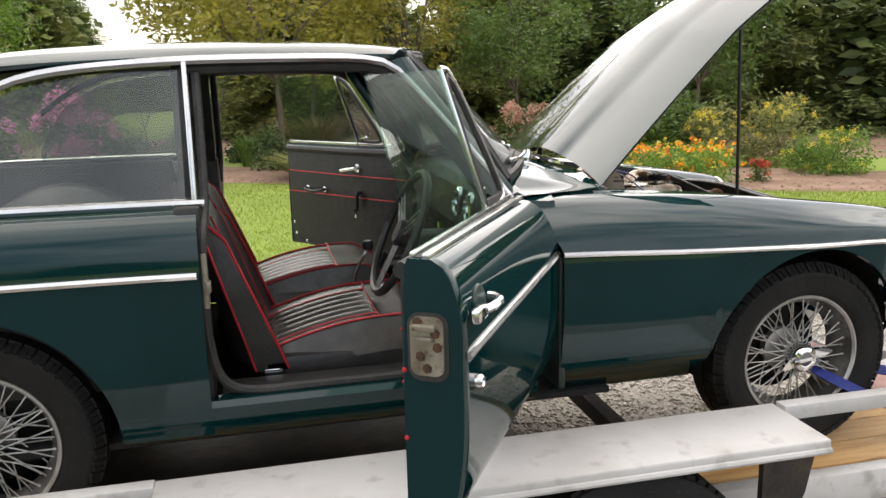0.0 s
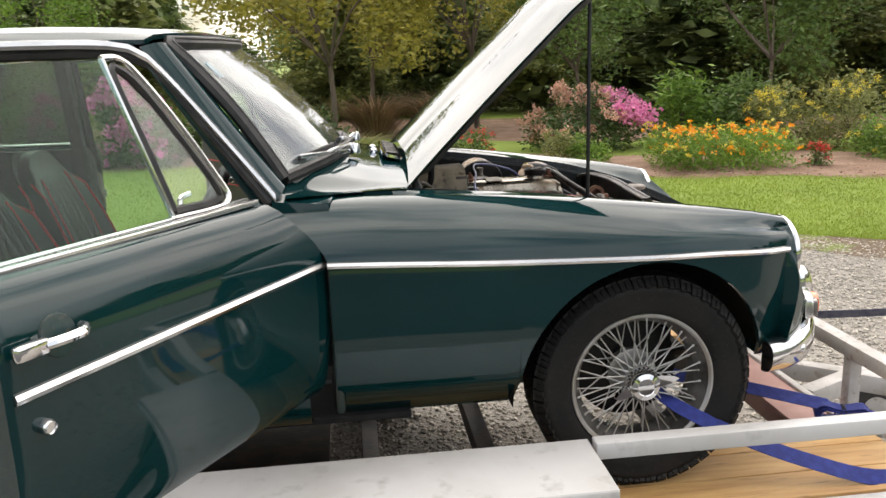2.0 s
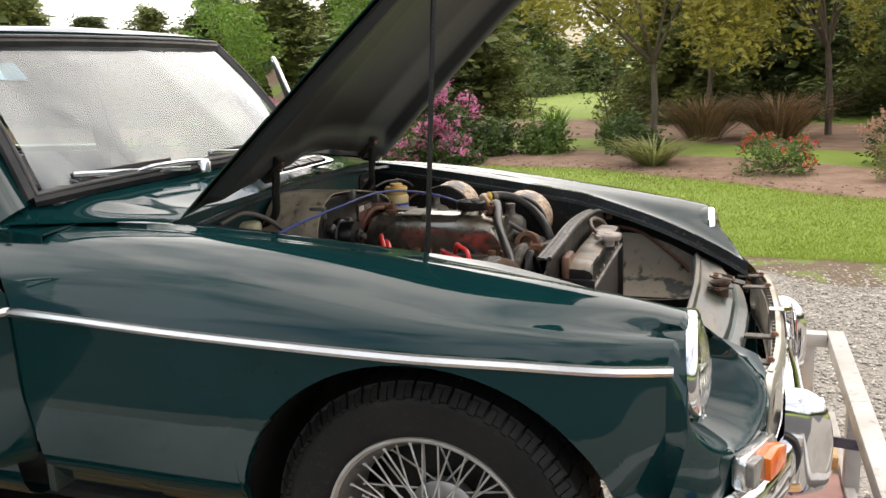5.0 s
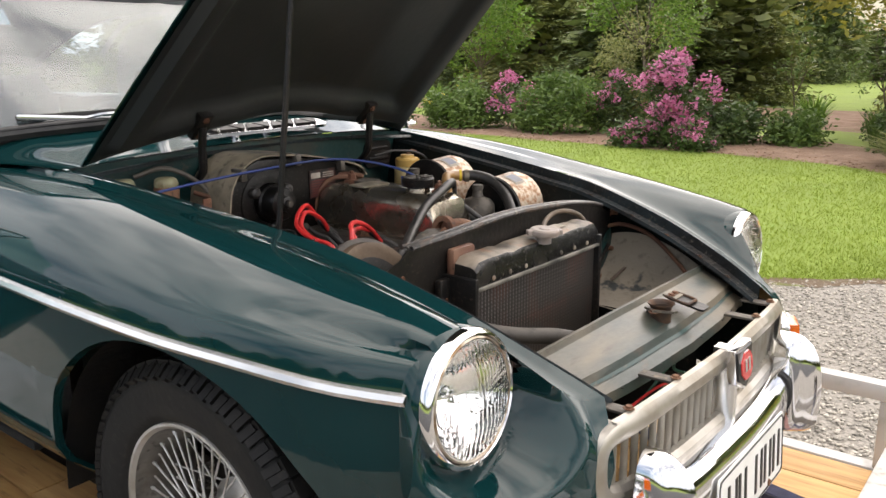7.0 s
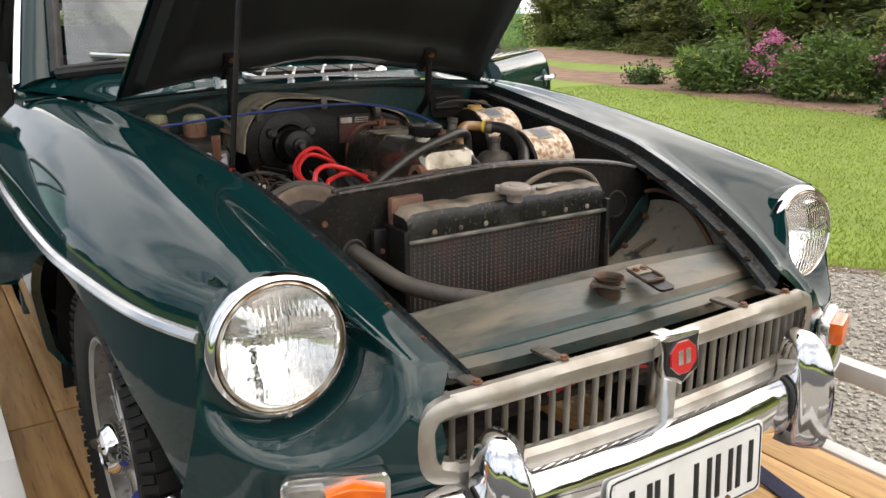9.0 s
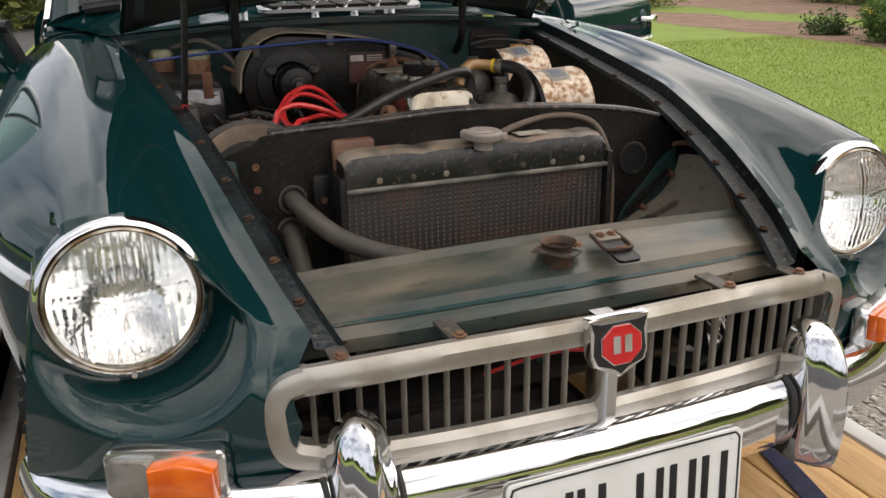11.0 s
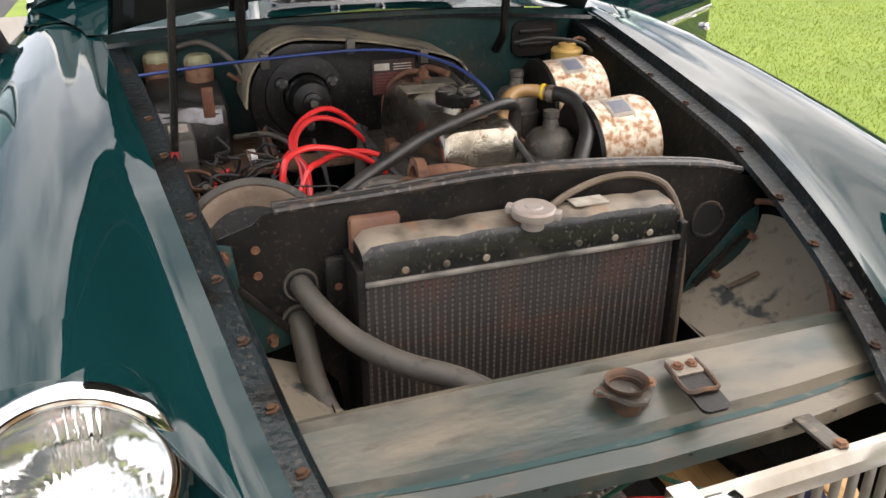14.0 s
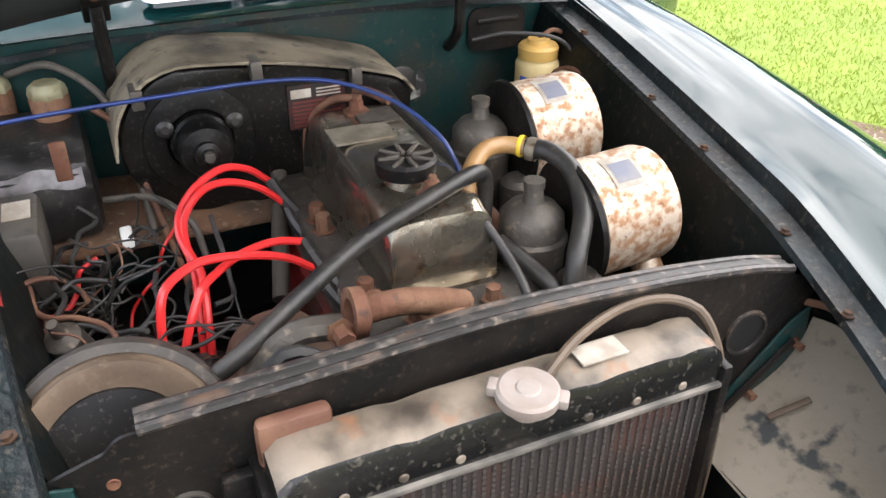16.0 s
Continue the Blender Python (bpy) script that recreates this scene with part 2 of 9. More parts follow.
AMBER = surface("amber_lens", (0.74, 0.145, 0.004), 0.15, coat=0.5, col2=(0.58, 0.085, 0.003), scale=30)
CLEARLENS = surface("clear_ribbed_lens", (0.20, 0.19, 0.165), 0.15, coat=0.8, col2=(0.10, 0.09, 0.08), scale=30)
PLATEWHITE = surface("white_plate", (0.80, 0.80, 0.77), 0.35, col2=(0.72, 0.72, 0.68), scale=14)
PLATEBLACK = surface("black_plate_paint", (0.012, 0.012, 0.012), 0.4)
BADGERED = surface("red_enamel", (0.52, 0.012, 0.014), 0.2, coat=0.6)
REFLECTOR = surface("lamp_reflector", (0.9, 0.9, 0.89), 0.09, 1.0)
WHITEPAINT = surface("white_trailer_paint", (0.56, 0.55, 0.535), 0.34, col2=(0.46, 0.445, 0.42), scale=4, lo=0.45, hi=0.7, fine=(0.34, 0.325, 0.30), fine_scale=13, bump=0.02)
GREYPAINT = surface("pale_grey_beam_paint", (0.50, 0.48, 0.46), 0.42, col2=(0.38, 0.36, 0.33), scale=8, fine=(0.25, 0.2, 0.16), fine_scale=40, bump=0.1)
PINKPAINT = surface("faded_red_beam_paint", (0.46, 0.27, 0.23), 0.55, col2=(0.36, 0.19, 0.16), scale=7, bump=0.1)
BLACKSTEEL = surface("black_trailer_steel", (0.014, 0.013, 0.013), 0.5, col2=(0.05, 0.035, 0.025), scale=12, bump=0.2)
PLANK = surface("pine_plank", (0.60, 0.37, 0.145), 0.55, col2=(0.44, 0.235, 0.08), scale=9, lo=0.4, hi=0.7, stretch=(0.35, 4, 4), fine=(0.27, 0.15, 0.06), fine_scale=26, bump=0.15, vary=0.16)
STRAPMAT = surface("blue_webbing", (0.012, 0.022, 0.16), 0.75, col2=(0.02, 0.035, 0.22), scale=40, bump=0.3, bump_scale=300)
STRAPDARK = surface("navy_webbing", (0.010, 0.012, 0.045), 0.75, col2=(0.02, 0.022, 0.07), scale=40, bump=0.3, bump_scale=300)


def glass(name, tint, rough=0.0, ior=1.45):
    m = bpy.data.materials.new(name)
    n, l, b = nodes_of(m)
    b.inputs["Base Color"].default_value = (*tint, 1)
    b.inputs["Roughness"].default_value = rough
    b.inputs["Transmission Weight"].default_value = 1.0
    b.inputs["IOR"].default_value = ior
    return m


def dusty_glass(name, tint, gloss, dust, veil, scale=5.0):
    """Clear sheet glass under an uneven film of pale dust."""
    m = bpy.data.materials.new(name)
    m.use_nodes = True
    n, l = m.node_tree.nodes, m.node_tree.links
    n.remove(n["Principled BSDF"])
    clear = n.new("ShaderNodeBsdfTransparent")
    clear.inputs["Color"].default_value = (*tint, 1)
    shine = n.new("ShaderNodeBsdfGlossy")
    shine.inputs["Roughness"].default_value = 0.0
    lw = n.new("ShaderNodeLayerWeight")
    lw.inputs["Blend"].default_value = 0.5
    p5 = n.new("ShaderNodeMath")
    p5.operation = 'POWER'
    p5.inputs[1].default_value = 5.0
    l.new(lw.outputs["Facing"], p5.inputs[0])
    g = n.new("ShaderNodeMapRange")
    g.inputs["To Min"].default_value, g.inputs["To Max"].default_value = gloss, 1.0
    l.new(p5.outputs[0], g.inputs["Value"])
    pane = n.new("ShaderNodeMixShader")
    l.new(g.outputs[0], pane.inputs[0])
    l.new(clear.outputs[0], pane.inputs[1])
    l.new(shine.outputs[0], pane.inputs[2])
    d = n.new("ShaderNodeBsdfDiffuse")
    d.inputs["Color"].default_value = (*dust, 1)
    tc = n.new("ShaderNodeTexCoord")
    t = n.new("ShaderNodeTexNoise")
    t.inputs["Scale"].default_value = scale
    t.inputs["Detail"].default_value = 3
    l.new(tc.outputs["Object"], t.inputs["Vector"])
    q = n.new("ShaderNodeMapRange")
    q.inputs["From Min"].default_value, q.inputs["From Max"].default_value = 0.3, 0.7
    q.inputs["To Min"].default_value, q.inputs["To Max"].default_value = veil * 0.5, veil * 1.5
    l.new(t.outputs["Fac"], q.inputs["Value"])
    ms = n.new("ShaderNodeMixShader")
    l.new(q.outputs[0], ms.inputs[0])
    l.new(pane.outputs[0], ms.inputs[1])
    l.new(d.outputs[0], ms.inputs[2])
    l.new(ms.outputs[0], n["Material Output"].inputs["Surface"])
    return m


GLASS = glass("clear_glass", (0.76, 0.84, 0.80))
SCREEN = dusty_glass("windscreen_glass", (0.66, 0.72, 0.72), 0.12, (0.50, 0.52, 0.56), 0.045)
HAZY = dusty_glass("hazy_rear_glass", (0.76, 0.79, 0.77), 0.05, (0.42, 0.42, 0.40), 0.06, 6.0)
TINTED = dusty_glass("green_door_glass", (0.70, 0.82, 0.76), 0.016, (0.45, 0.48, 0.44), 0.012, 9.0)
LENS = glass("ribbed_lamp_glass", (0.98, 0.98, 0.97), 0.01)


# ---- geometry helpers ----
def curve(knots):
    """A smooth function through (x, value) knots, flat past the ends."""
    xs, ys = [k[0] for k in knots], [k[1] for k in knots]

    def at(x):
        if x <= xs[0]:
            return ys[0]
        if x >= xs[-1]:
            return ys[-1]
        i = max(k for k in range(len(xs) - 1) if xs[k] <= x)
        h = xs[i + 1] - xs[i]
        t = (x - xs[i]) / h
        s0 = (ys[i + 1] - ys[i - 1]) / (xs[i + 1] - xs[i - 1]) if i > 0 else (ys[i + 1] - ys[i]) / h
        s1 = (ys[i + 2] - ys[i]) / (xs[i + 2] - xs[i]) if i + 2 < len(xs) else (ys[i + 1] - ys[i]) / h
        return ((2 * t**3 - 3 * t**2 + 1) * ys[i] + (t**3 - 2 * t**2 + t) * h * s0 + (3 * t**2 - 2 * t**3) * ys[i + 1] + (t**3 - t**2) * h * s1)
    return at


def spline(points, n):
    """n points spread evenly along a smooth line through the given points."""
    P = [Vector(p) for p in points]
    d = [0.0]
    for a, b in zip(P, P[1:]):
        d.append(d[-1] + max((b - a).length, 1e-6))
    fs = [curve(list(zip(d, [p[k] for p in P]))) for k in range(len(P[0]))]
    return [Vector([f(d[-1] * i / (n - 1)) for f in fs]) for i in range(n)]


def finish(name, bm, mat, parent=None, label="", m=None, smooth=True):
    me = bpy.data.meshes.new(name)
    bm.normal_update()
    bm.to_mesh(me)
    bm.free()
    for one in mat if isinstance(mat, (list, tuple)) else [mat]:
        me.materials.append(one)
    if smooth:
        me.polygons.foreach_set("use_smooth", [True] * len(me.polygons))
        me.set_sharp_from_angle(angle=radians(38))
    ob = new(name, me)
    ob.parent = parent
    if m is not None:
        ob.matrix_basis = m
    if label:
        ob["label"] = label
    return ob


part = finish


def empty(name, parent=None, m=None):
    ob = new(name)
    ob.empty_display_size = 0.1
    ob.parent = parent
    if m is not None:
        ob.matrix_basis = m
    return ob


def box(bm, x0, x1, y0, y1, z0, z1, bev=0.0, m=None, seg=2):
    before = set(bm.verts)
    r = bmesh.ops.create_cube(bm, size=1, matrix=Matrix.LocRotScale(((x0 + x1) / 2, (y0 + y1) / 2, (z0 + z1) / 2), None, (x1 - x0, y1 - y0, z1 - z0)))
    if bev:
        es = {e for v in r["verts"] for e in v.link_edges}
        bmesh.ops.bevel(bm, geom=list(es), offset=bev, segments=seg, affect='EDGES', profile=0.5)
    if m is not None:
        bmesh.ops.transform(bm, matrix=m, verts=[v for v in bm.verts if v not in before])
    return bm


def beam(bm, a, b, w, h, bev=0.004, up=(0, 0, 1)):
    """A square bar from a to b."""
    a, b = Vector(a), Vector(b)
    x = (b - a).normalized()
    y = Vector(up).cross(x).normalized()
    z = x.cross(y)
    m = Matrix((x, y, z)).transposed().to_4x4()
    m.translation = a
    return box(bm, 0, (b - a).length, -w / 2, w / 2, -h / 2, h / 2, bev, m)


def tube(bm, points, r, seg=8, n=None, caps=True, taper=None):
    pts = spline(points, n or max(4, 4 * len(points))) if len(points) > 2 or n else [Vector(p) for p in points]
    rings, side = [], None
    for i, p in enumerate(pts):
        t = (pts[min(i + 1, len(pts) - 1)] - pts[max(i - 1, 0)]).normalized()
        if side is None:
            side = t.orthogonal().normalized()
        side = (side - t * side.dot(t)).normalized()
        up = t.cross(side)
        rr = r if taper is None else r + (taper - r) * i / (len(pts) - 1)
        rings.append([bm.verts.new(p + rr * (math.cos(2 * math.pi * k / seg) * side + math.sin(2 * math.pi * k / seg) * up)) for k in range(seg)])
    for a, b in zip(rings, rings[1:]):
        for k in range(seg):
            bm.faces.new((a[k], a[(k + 1) % seg], b[(k + 1) % seg], b[k]))
    if caps:
        bm.faces.new(rings[0][::-1])
        bm.faces.new(rings[-1])
    return bm


def lathe(bm, profile, seg=32, m=None, closed=False):
    """Turns (radius, height) pairs round the local z axis."""
    rings = []
    m = m or Matrix()
    for r, h in profile:
        if r < 1e-6:
            rings.append([bm.verts.new(m @ Vector((0, 0, h)))])
        else:
            rings.append([bm.verts.new(m @ Vector((r * math.cos(2 * math.pi * k / seg), r * math.sin(2 * math.pi * k / seg), h))) for k in range(seg)])
    pairs = list(zip(rings, rings[1:])) + ([(rings[-1], rings[0])] if closed else [])
    for a, b in pairs:
        for k in range(seg):
            q = [a[k % len(a)], a[(k + 1) % len(a)], b[(k + 1) % len(b)], b[k % len(b)]]
            q = list(dict.fromkeys(q))
            if len(q) > 2:
                bm.faces.new(q)
    return bm


def prism(bm, outline, depth, m=None, bev=0.0):
    """A flat shape of (x, y) pairs, made depth thick along local z, centred."""
    m = m or Matrix()
    a = [bm.verts.new(m @ Vector((x, y, depth / 2))) for x, y in outline]
    b = [bm.verts.new(m @ Vector((x, y, -depth / 2))) for x, y in outline]
    top = bm.faces.new(a)
    bot = bm.faces.new(b[::-1])
    for k in range(len(a)):
        j = (k + 1) % len(a)
        bm.faces.new((a[j], a[k], b[k], b[j]))
    if bev:
        bmesh.ops.bevel(bm, geom=list(top.edges) + list(bot.edges), offset=bev, segments=2, affect='EDGES', profile=0.5)
    return bm


def sheet(bm, fn, nu, nv, thick=0.0, flip=False):
    """A surface fn(u, v) for u and v from 0 to 1; thick adds a back."""
    g = [[bm.verts.new(fn(i / nu, j / nv)) for j in range(nv + 1)] for i in range(nu + 1)]
    fs = []
    for i in range(nu):
        for j in range(nv):
            q = (g[i][j], g[i + 1][j], g[i + 1][j + 1], g[i][j + 1])
            fs.append(bm.faces.new(q[::-1] if flip else q))
    if thick:
        bm.normal_update()
        bmesh.ops.solidify(bm, geom=fs, thickness=thick)
    return bm


def rounded(w, h, r, n=5):
    """A rectangle with round corners, as an outline round the origin."""
    out = []
    for cx, cy, a in ((w / 2 - r, h / 2 - r, 0), (-w / 2 + r, h / 2 - r, 90), (-w / 2 + r, -h / 2 + r, 180), (w / 2 - r, -h / 2 + r, 270)):
        out += [(cx + r * math.cos(radians(a + 90 * k / n)), cy + r * math.sin(radians(a + 90 * k / n))) for k in range(n + 1)]
    return out


def axes(o, x, z):
    """A pose with its origin at o, local x along x and local z along z."""
    z, x = Vector(z).normalized(), Vector(x)
    x = (x - z * x.dot(z)).normalized()
    m = Matrix((x, z.cross(x), z)).transposed().to_4x4()
    m.translation = Vector(o)
    return m


MIRROR = Matrix.Diagonal((1, -1, 1, 1))


def mirrored(bm):
    bmesh.ops.transform(bm, matrix=MIRROR, verts=bm.verts)
    bmesh.ops.reverse_faces(bm, faces=bm.faces)
    return bm


def both(name, build, mat, parent, label=""):
    """The same part on the car's right and left side."""
    return [part(name, build(bmesh.new()), mat, parent, label), part(name, mirrored(build(bmesh.new())), mat, parent, label)]

# ---- the car ----
car = tagged(empty("sports_coupe"), "dark green vintage coupe with open doors and raised bonnet", "car")

y_in = curve([(-0.79, -0.545), (-0.60, -0.520), (-0.30, -0.485), (0.0, -0.452), (0.10, -0.440), (0.30, -0.410), (0.45, -0.382), (0.545, -0.356)])
z_in = curve([(-0.79, 0.832), (-0.60, 0.829), (-0.30, 0.797), (0.0, 0.757), (0.10, 0.740), (0.30, 0.680), (0.45, 0.618), (0.545, 0.570)])
y_crest = curve([(-0.79, -0.610), (0.0, -0.585), (0.43, -0.556)])
z_crest = curve([(-0.79, 0.826), (-0.60, 0.827), (-0.26, 0.803), (0.13, 0.757), (0.33, 0.727), (0.43, 0.706)])
y_strip = curve([(-0.79, -0.765), (-0.4, -0.765), (0.0, -0.750), (0.20, -0.722), (0.32, -0.690), (0.42, -0.640), (0.45, -0.622)])
z_strip = curve([(-2.6, 0.715), (-1.77, 0.712), (-0.79, 0.690), (-0.40, 0.672), (0.0, 0.656), (0.20, 0.648), (0.42, 0.628)])
ARCH = 0.345


def wing_foot(x):
    if abs(x) < ARCH:
        return 0.30 + math.sqrt(ARCH * ARCH - x * x)
    return 0.252 if x < 0 else 0.33


def wing_profile(x):
    yi, zi, yc, zc, ys, zs = y_in(x), z_in(x), y_crest(x), z_crest(x), y_strip(x), z_strip(x)
    k = max(0.0, min(1.0, (x + 0.2) / 0.6))
    h = min(1.0, 2.5 * k)
    p = [(yi, zi), (yi - 0.040, zi + (0.003 + (zc - zi) * 0.42) * (1 - h) - 0.006 * k * k), (yc + 0.050, zc - 0.003 - (0.15 + 0.10 * k) * (zc - zi)), (yc, zc), (yc - 0.05, zc - 0.010),
         (ys + 0.045, (zc * 0.62 + zs * 0.38)), (ys + 0.013, zs + 0.045), (ys, zs)]
    top = spline(p, 26)
    foot = wing_foot(x)
    low = []
    for i in range(1, 13):
        z = zs + (foot - zs) * i / 12
        low.append(Vector((ys + 0.022 * max(0.0, (0.52 - z) / 0.15) + 0.10 * max(0.0, (0.372 - z) / 0.12) ** 1.5, z)))
    return top + low


def build_wing(bm):
    # stations crowd at the arch's ends
    xs = [-0.790 + 0.445 * i / 8 for i in range(8)]
    x_rear = curve([(0.0, -0.808), (0.69, -0.808), (0.73, -0.826), (0.78, -0.878), (0.815, -0.925), (0.9, -0.935)])
    xs += [-ARCH * math.cos(math.pi * i / 28) for i in range(29)]
    xs += [0.36, 0.385, 0.40]
    front = curve([(0, 0.545), (0.18, 0.503), (0.36, 0.440), (0.45, 0.432), (0.62, 0.427), (1, 0.405)])
    rows = []
    for x in xs:
        pr = wing_profile(x)
        row = []
        for j, p in enumerate(pr):
            s = min(1.0, j / 25)
            row.append(p)
        rows.append((x, row))
    grid = []
    for x, row in rows:
        k = max(0.0, (-0.345 - x) / 0.445)
        grid.append([Vector((x + k * (x_rear(p[1]) + 0.790), p[0], p[1])) for p in row])
    # run each line of the top on to the headlamp and the nose
    for f in (0.12, 0.24, 0.36, 0.48, 0.6, 0.7, 0.8, 0.9, 1.0):
        line = []
        for j in range(38):
            s = min(1.0, j / 25)
            x = 0.40 + (front(s) - 0.40) * f
            p = wing_profile(max(x, 0.40))[j]
            line.append(Vector((x, p[0], p[1])))
        grid.append(line)
    vs = [[bm.verts.new(p) for p in line] for line in grid]
    for a, b in zip(vs, vs[1:]):
        for j in range(37):
            bm.faces.new((a[j], b[j], b[j + 1], a[j + 1]))
    # arch lip, turned in
    lip = [line[-1] for line in vs if abs(line[-1].co.x) < ARCH + 0.001]
    inner = [bm.verts.new(v.co + Vector((0, 0.016, -0.003))) for v in lip]
    for k in range(len(lip) - 1):
        bm.faces.new((lip[k], lip[k + 1], inner[k + 1], inner[k]))
    # nose: from the front of the top down to the bumper, with the headlamp's bowl sunk into it
    edge = [v.co.copy() for v in vs[-1][:26]]
    nv, nu = 64, 75
    hx, hy, hz = 0.446, -0.551, 0.607
    x_low = curve([(-0.72, 0.36), (-0.68, 0.41), (-0.62, 0.475), (-0.55, 0.515), (-0.47, 0.545), (-0.40, 0.562), (-0.355, 0.572)])
    rowsn = []
    for i in range(nv + 1):
        v = i / nv
        line = []
        for j in range(nu + 1):
            s = j / nu
            q = min(int(s * 25), 24)
            e = edge[q].lerp(edge[q + 1], s * 25 - q)
            y1 = -0.405 - 0.285 * s
            p = e.lerp(Vector((0, y1, 0.385)), v)
            w = min(1.0, v * 2.4)
            w = 1 - (1 - w) ** 2.2
            x_n = x_low(p.y) + 0.012 * math.sin(math.pi * v)
            p.x = e.x + (x_n - e.x) * w
            if s < 0.18:
                p.y -= 0.018 * math.sin(math.pi * min(1, 2 * v)) * (0.18 - s) / 0.18
            d = math.hypot(p.y - hy, p.z - hz)
            k = max(0.0, min(1.0, (0.142 - d) / 0.042))
            k = k * k * (3 - 2 * k)
            dip = 0.5 * (p.x + hx - 0.006 - math.sqrt((p.x - hx + 0.006) ** 2 + 0.00004))
            p.x += (dip - p.x) * k * min(1.0, v * 12)
            line.append(bm.verts.new(p))
        rowsn.append(line)
    for a, b in zip(rowsn, rowsn[1:]):
        for j in range(nu):
            c = (a[j].co + b[j + 1].co) / 2
            if math.hypot(c.y - hy, c.z - hz) > 0.091:
                bm.faces.new((a[j], b[j], b[j + 1], a[j + 1]))
    bmesh.ops.remove_doubles(bm, verts=rowsn[0] + vs[-1][:26], dist=0.0002)
    # corner between the nose and the side
    side = vs[-1][25:]
    nose = [r[nu] for r in rowsn[1:]]
    nose = [side[0]] + nose
    m = min(len(side), 13)
    for k in range(m - 1):
        a, b = side[k], side[k + 1]
        i0, i1 = round(k * nv / (m - 1)), round((k + 1) * nv / (m - 1))
        q = [a, *nose[i0:i1 + 1], b]
        q = list(dict.fromkeys(q))
        if len(q) > 2:
            try:
                bm.faces.new(q)
            except ValueError:
                pass
    bmesh.ops.recalc_face_normals(bm, faces=bm.faces)
    bm.normal_update()
    top = max(bm.faces, key=lambda f: f.calc_center_median().z)
    if top.normal.z < 0:
        bmesh.ops.reverse_faces(bm, faces=bm.faces)
    return bm


def build_left_wing(bm):
    """The left wing, which sits a little lower round its lamp."""
    mirrored(build_wing(bm))
    for v in bm.verts:
        out, fwd = max(0.0, min(1.0, (v.co.y - 0.44) / 0.10)), max(0.0, min(1.0, (v.co.x + 0.5) / 0.8))
        v.co.z -= 0.014 * out * fwd
    return bm


part("front_wing", build_wing(bmesh.new()), PAINT, car)
part("front_wing", build_left_wing(bmesh.new()), PAINT, car)


def build_side_strip(bm):
    pts = [(x, y_strip(x) - 0.006, z_strip(x) + 0.002) for x in np.linspace(-0.810, 0.416, 32)]
    secs = []
    for p in pts:
        secs.append([bm.verts.new(Vector(p) + Vector((0, dy, dz))) for dy, dz in ((0.008, -0.0085), (0.0, -0.0068), (-0.004, 0.0), (0.0, 0.0068), (0.008, 0.0085))])
    for a, b in zip(secs, secs[1:]):
        for k in range(4):
            bm.faces.new((a[k], b[k], b[k + 1], a[k + 1]))
    bm.faces.new(secs[-1])
    bmesh.ops.recalc_face_normals(bm, faces=bm.faces)
    return bm


both("side_trim_strip", build_side_strip, TRIM, car, "thin bright metal side strip")


def build_gutter(bm):
    """The stepped channel along the bonnet opening and the inner wing below it."""
    def f(u, v):
        x = -0.60 + 1.14 * u
        yi, zi = y_in(x), z_in(x)
        st = [(0, -0.0005), (0.004, -0.022), (0.012, -0.026), (0.034, -0.028), (0.038, -0.020), (0.041, -0.028)]
        k = min(int(v * 5), 4)
        t = v * 5 - k
        a, b = st[k], st[k + 1]
        return Vector((x, yi + a[0] + (b[0] - a[0]) * t, zi + a[1] + (b[1] - a[1]) * t))
    sheet(bm, f, 40, 5)
    return bm


both("bonnet_gutter", build_gutter, GUTTER, car, "worn dirty channel with flaking paint and seal remains")


def build_inner_wing(bm):
    def f(u, v):
        x = -0.60 + 0.74 * u
        yi, zi = y_in(x) + 0.040, z_in(x) - 0.028
        return Vector((x, yi + 0.02 * v + 0.03 * math.sin(math.pi * v), zi - 0.36 * v))
    sheet(bm, f, 20, 8)
    return bm


both("inner_wing", build_inner_wing, BAYDARK, car, "dirty dark inner wing panel")


duct_y = curve([(0.0, -0.436), (0.25, -0.424), (0.5, -0.398), (0.75, -0.352), (1.0, -0.275)])
duct_z = curve([(0.0, 0.645), (0.25, 0.592), (0.5, 0.556), (0.75, 0.528), (1.0, 0.494)])


def build_front_inner(bm):
    """Dished dusty panel ahead of the diaphragm, its outer edge cut to an arc under the headlamp."""
    def f(u, v):
        q = 0.62 * max(0.0, u - 0.15) ** 2.2 + 0.10 * (1 - u) ** 6
        k = q + (1 - q) * v
        return Vector((0.156 + 0.262 * u, duct_y(k), duct_z(k) - 0.012 * math.sin(math.pi * u)))
    sheet(bm, f, 16, 14, 0.002)
    return bm


both("duct_panel", build_front_inner, DUSTY, car, "dusty stained sloping panel beside the radiator")


def build_valance(bm):
    # dark side of the front wing behind the duct panel, and the drop below it
    sheet(bm, lambda u, v: Vector((0.125 + 0.41 * u, -0.452 + 0.075 * u * u, 0.70 - 0.13 * u - 0.26 * v)), 12, 4)
    sheet(bm, lambda u, v: Vector((0.137 + 0.30 * u, -0.277 - 0.03 * v, 0.488 - 0.13 * v)), 8, 3)
    return bm


both("inner_valance", build_valance, BAYDARK, car, "dark inner side of the front wing")


def bolt(bm, p, n=(0, 0, 1), r=0.0055, h=0.005):
    lathe(bm, [(0, 0), (r * 1.6, 0), (r * 1.6, 0.0015), (r, 0.0015), (r, h), (0, h)], 6, axes(p, (1, 0.3, 0.1), n))
    return bm


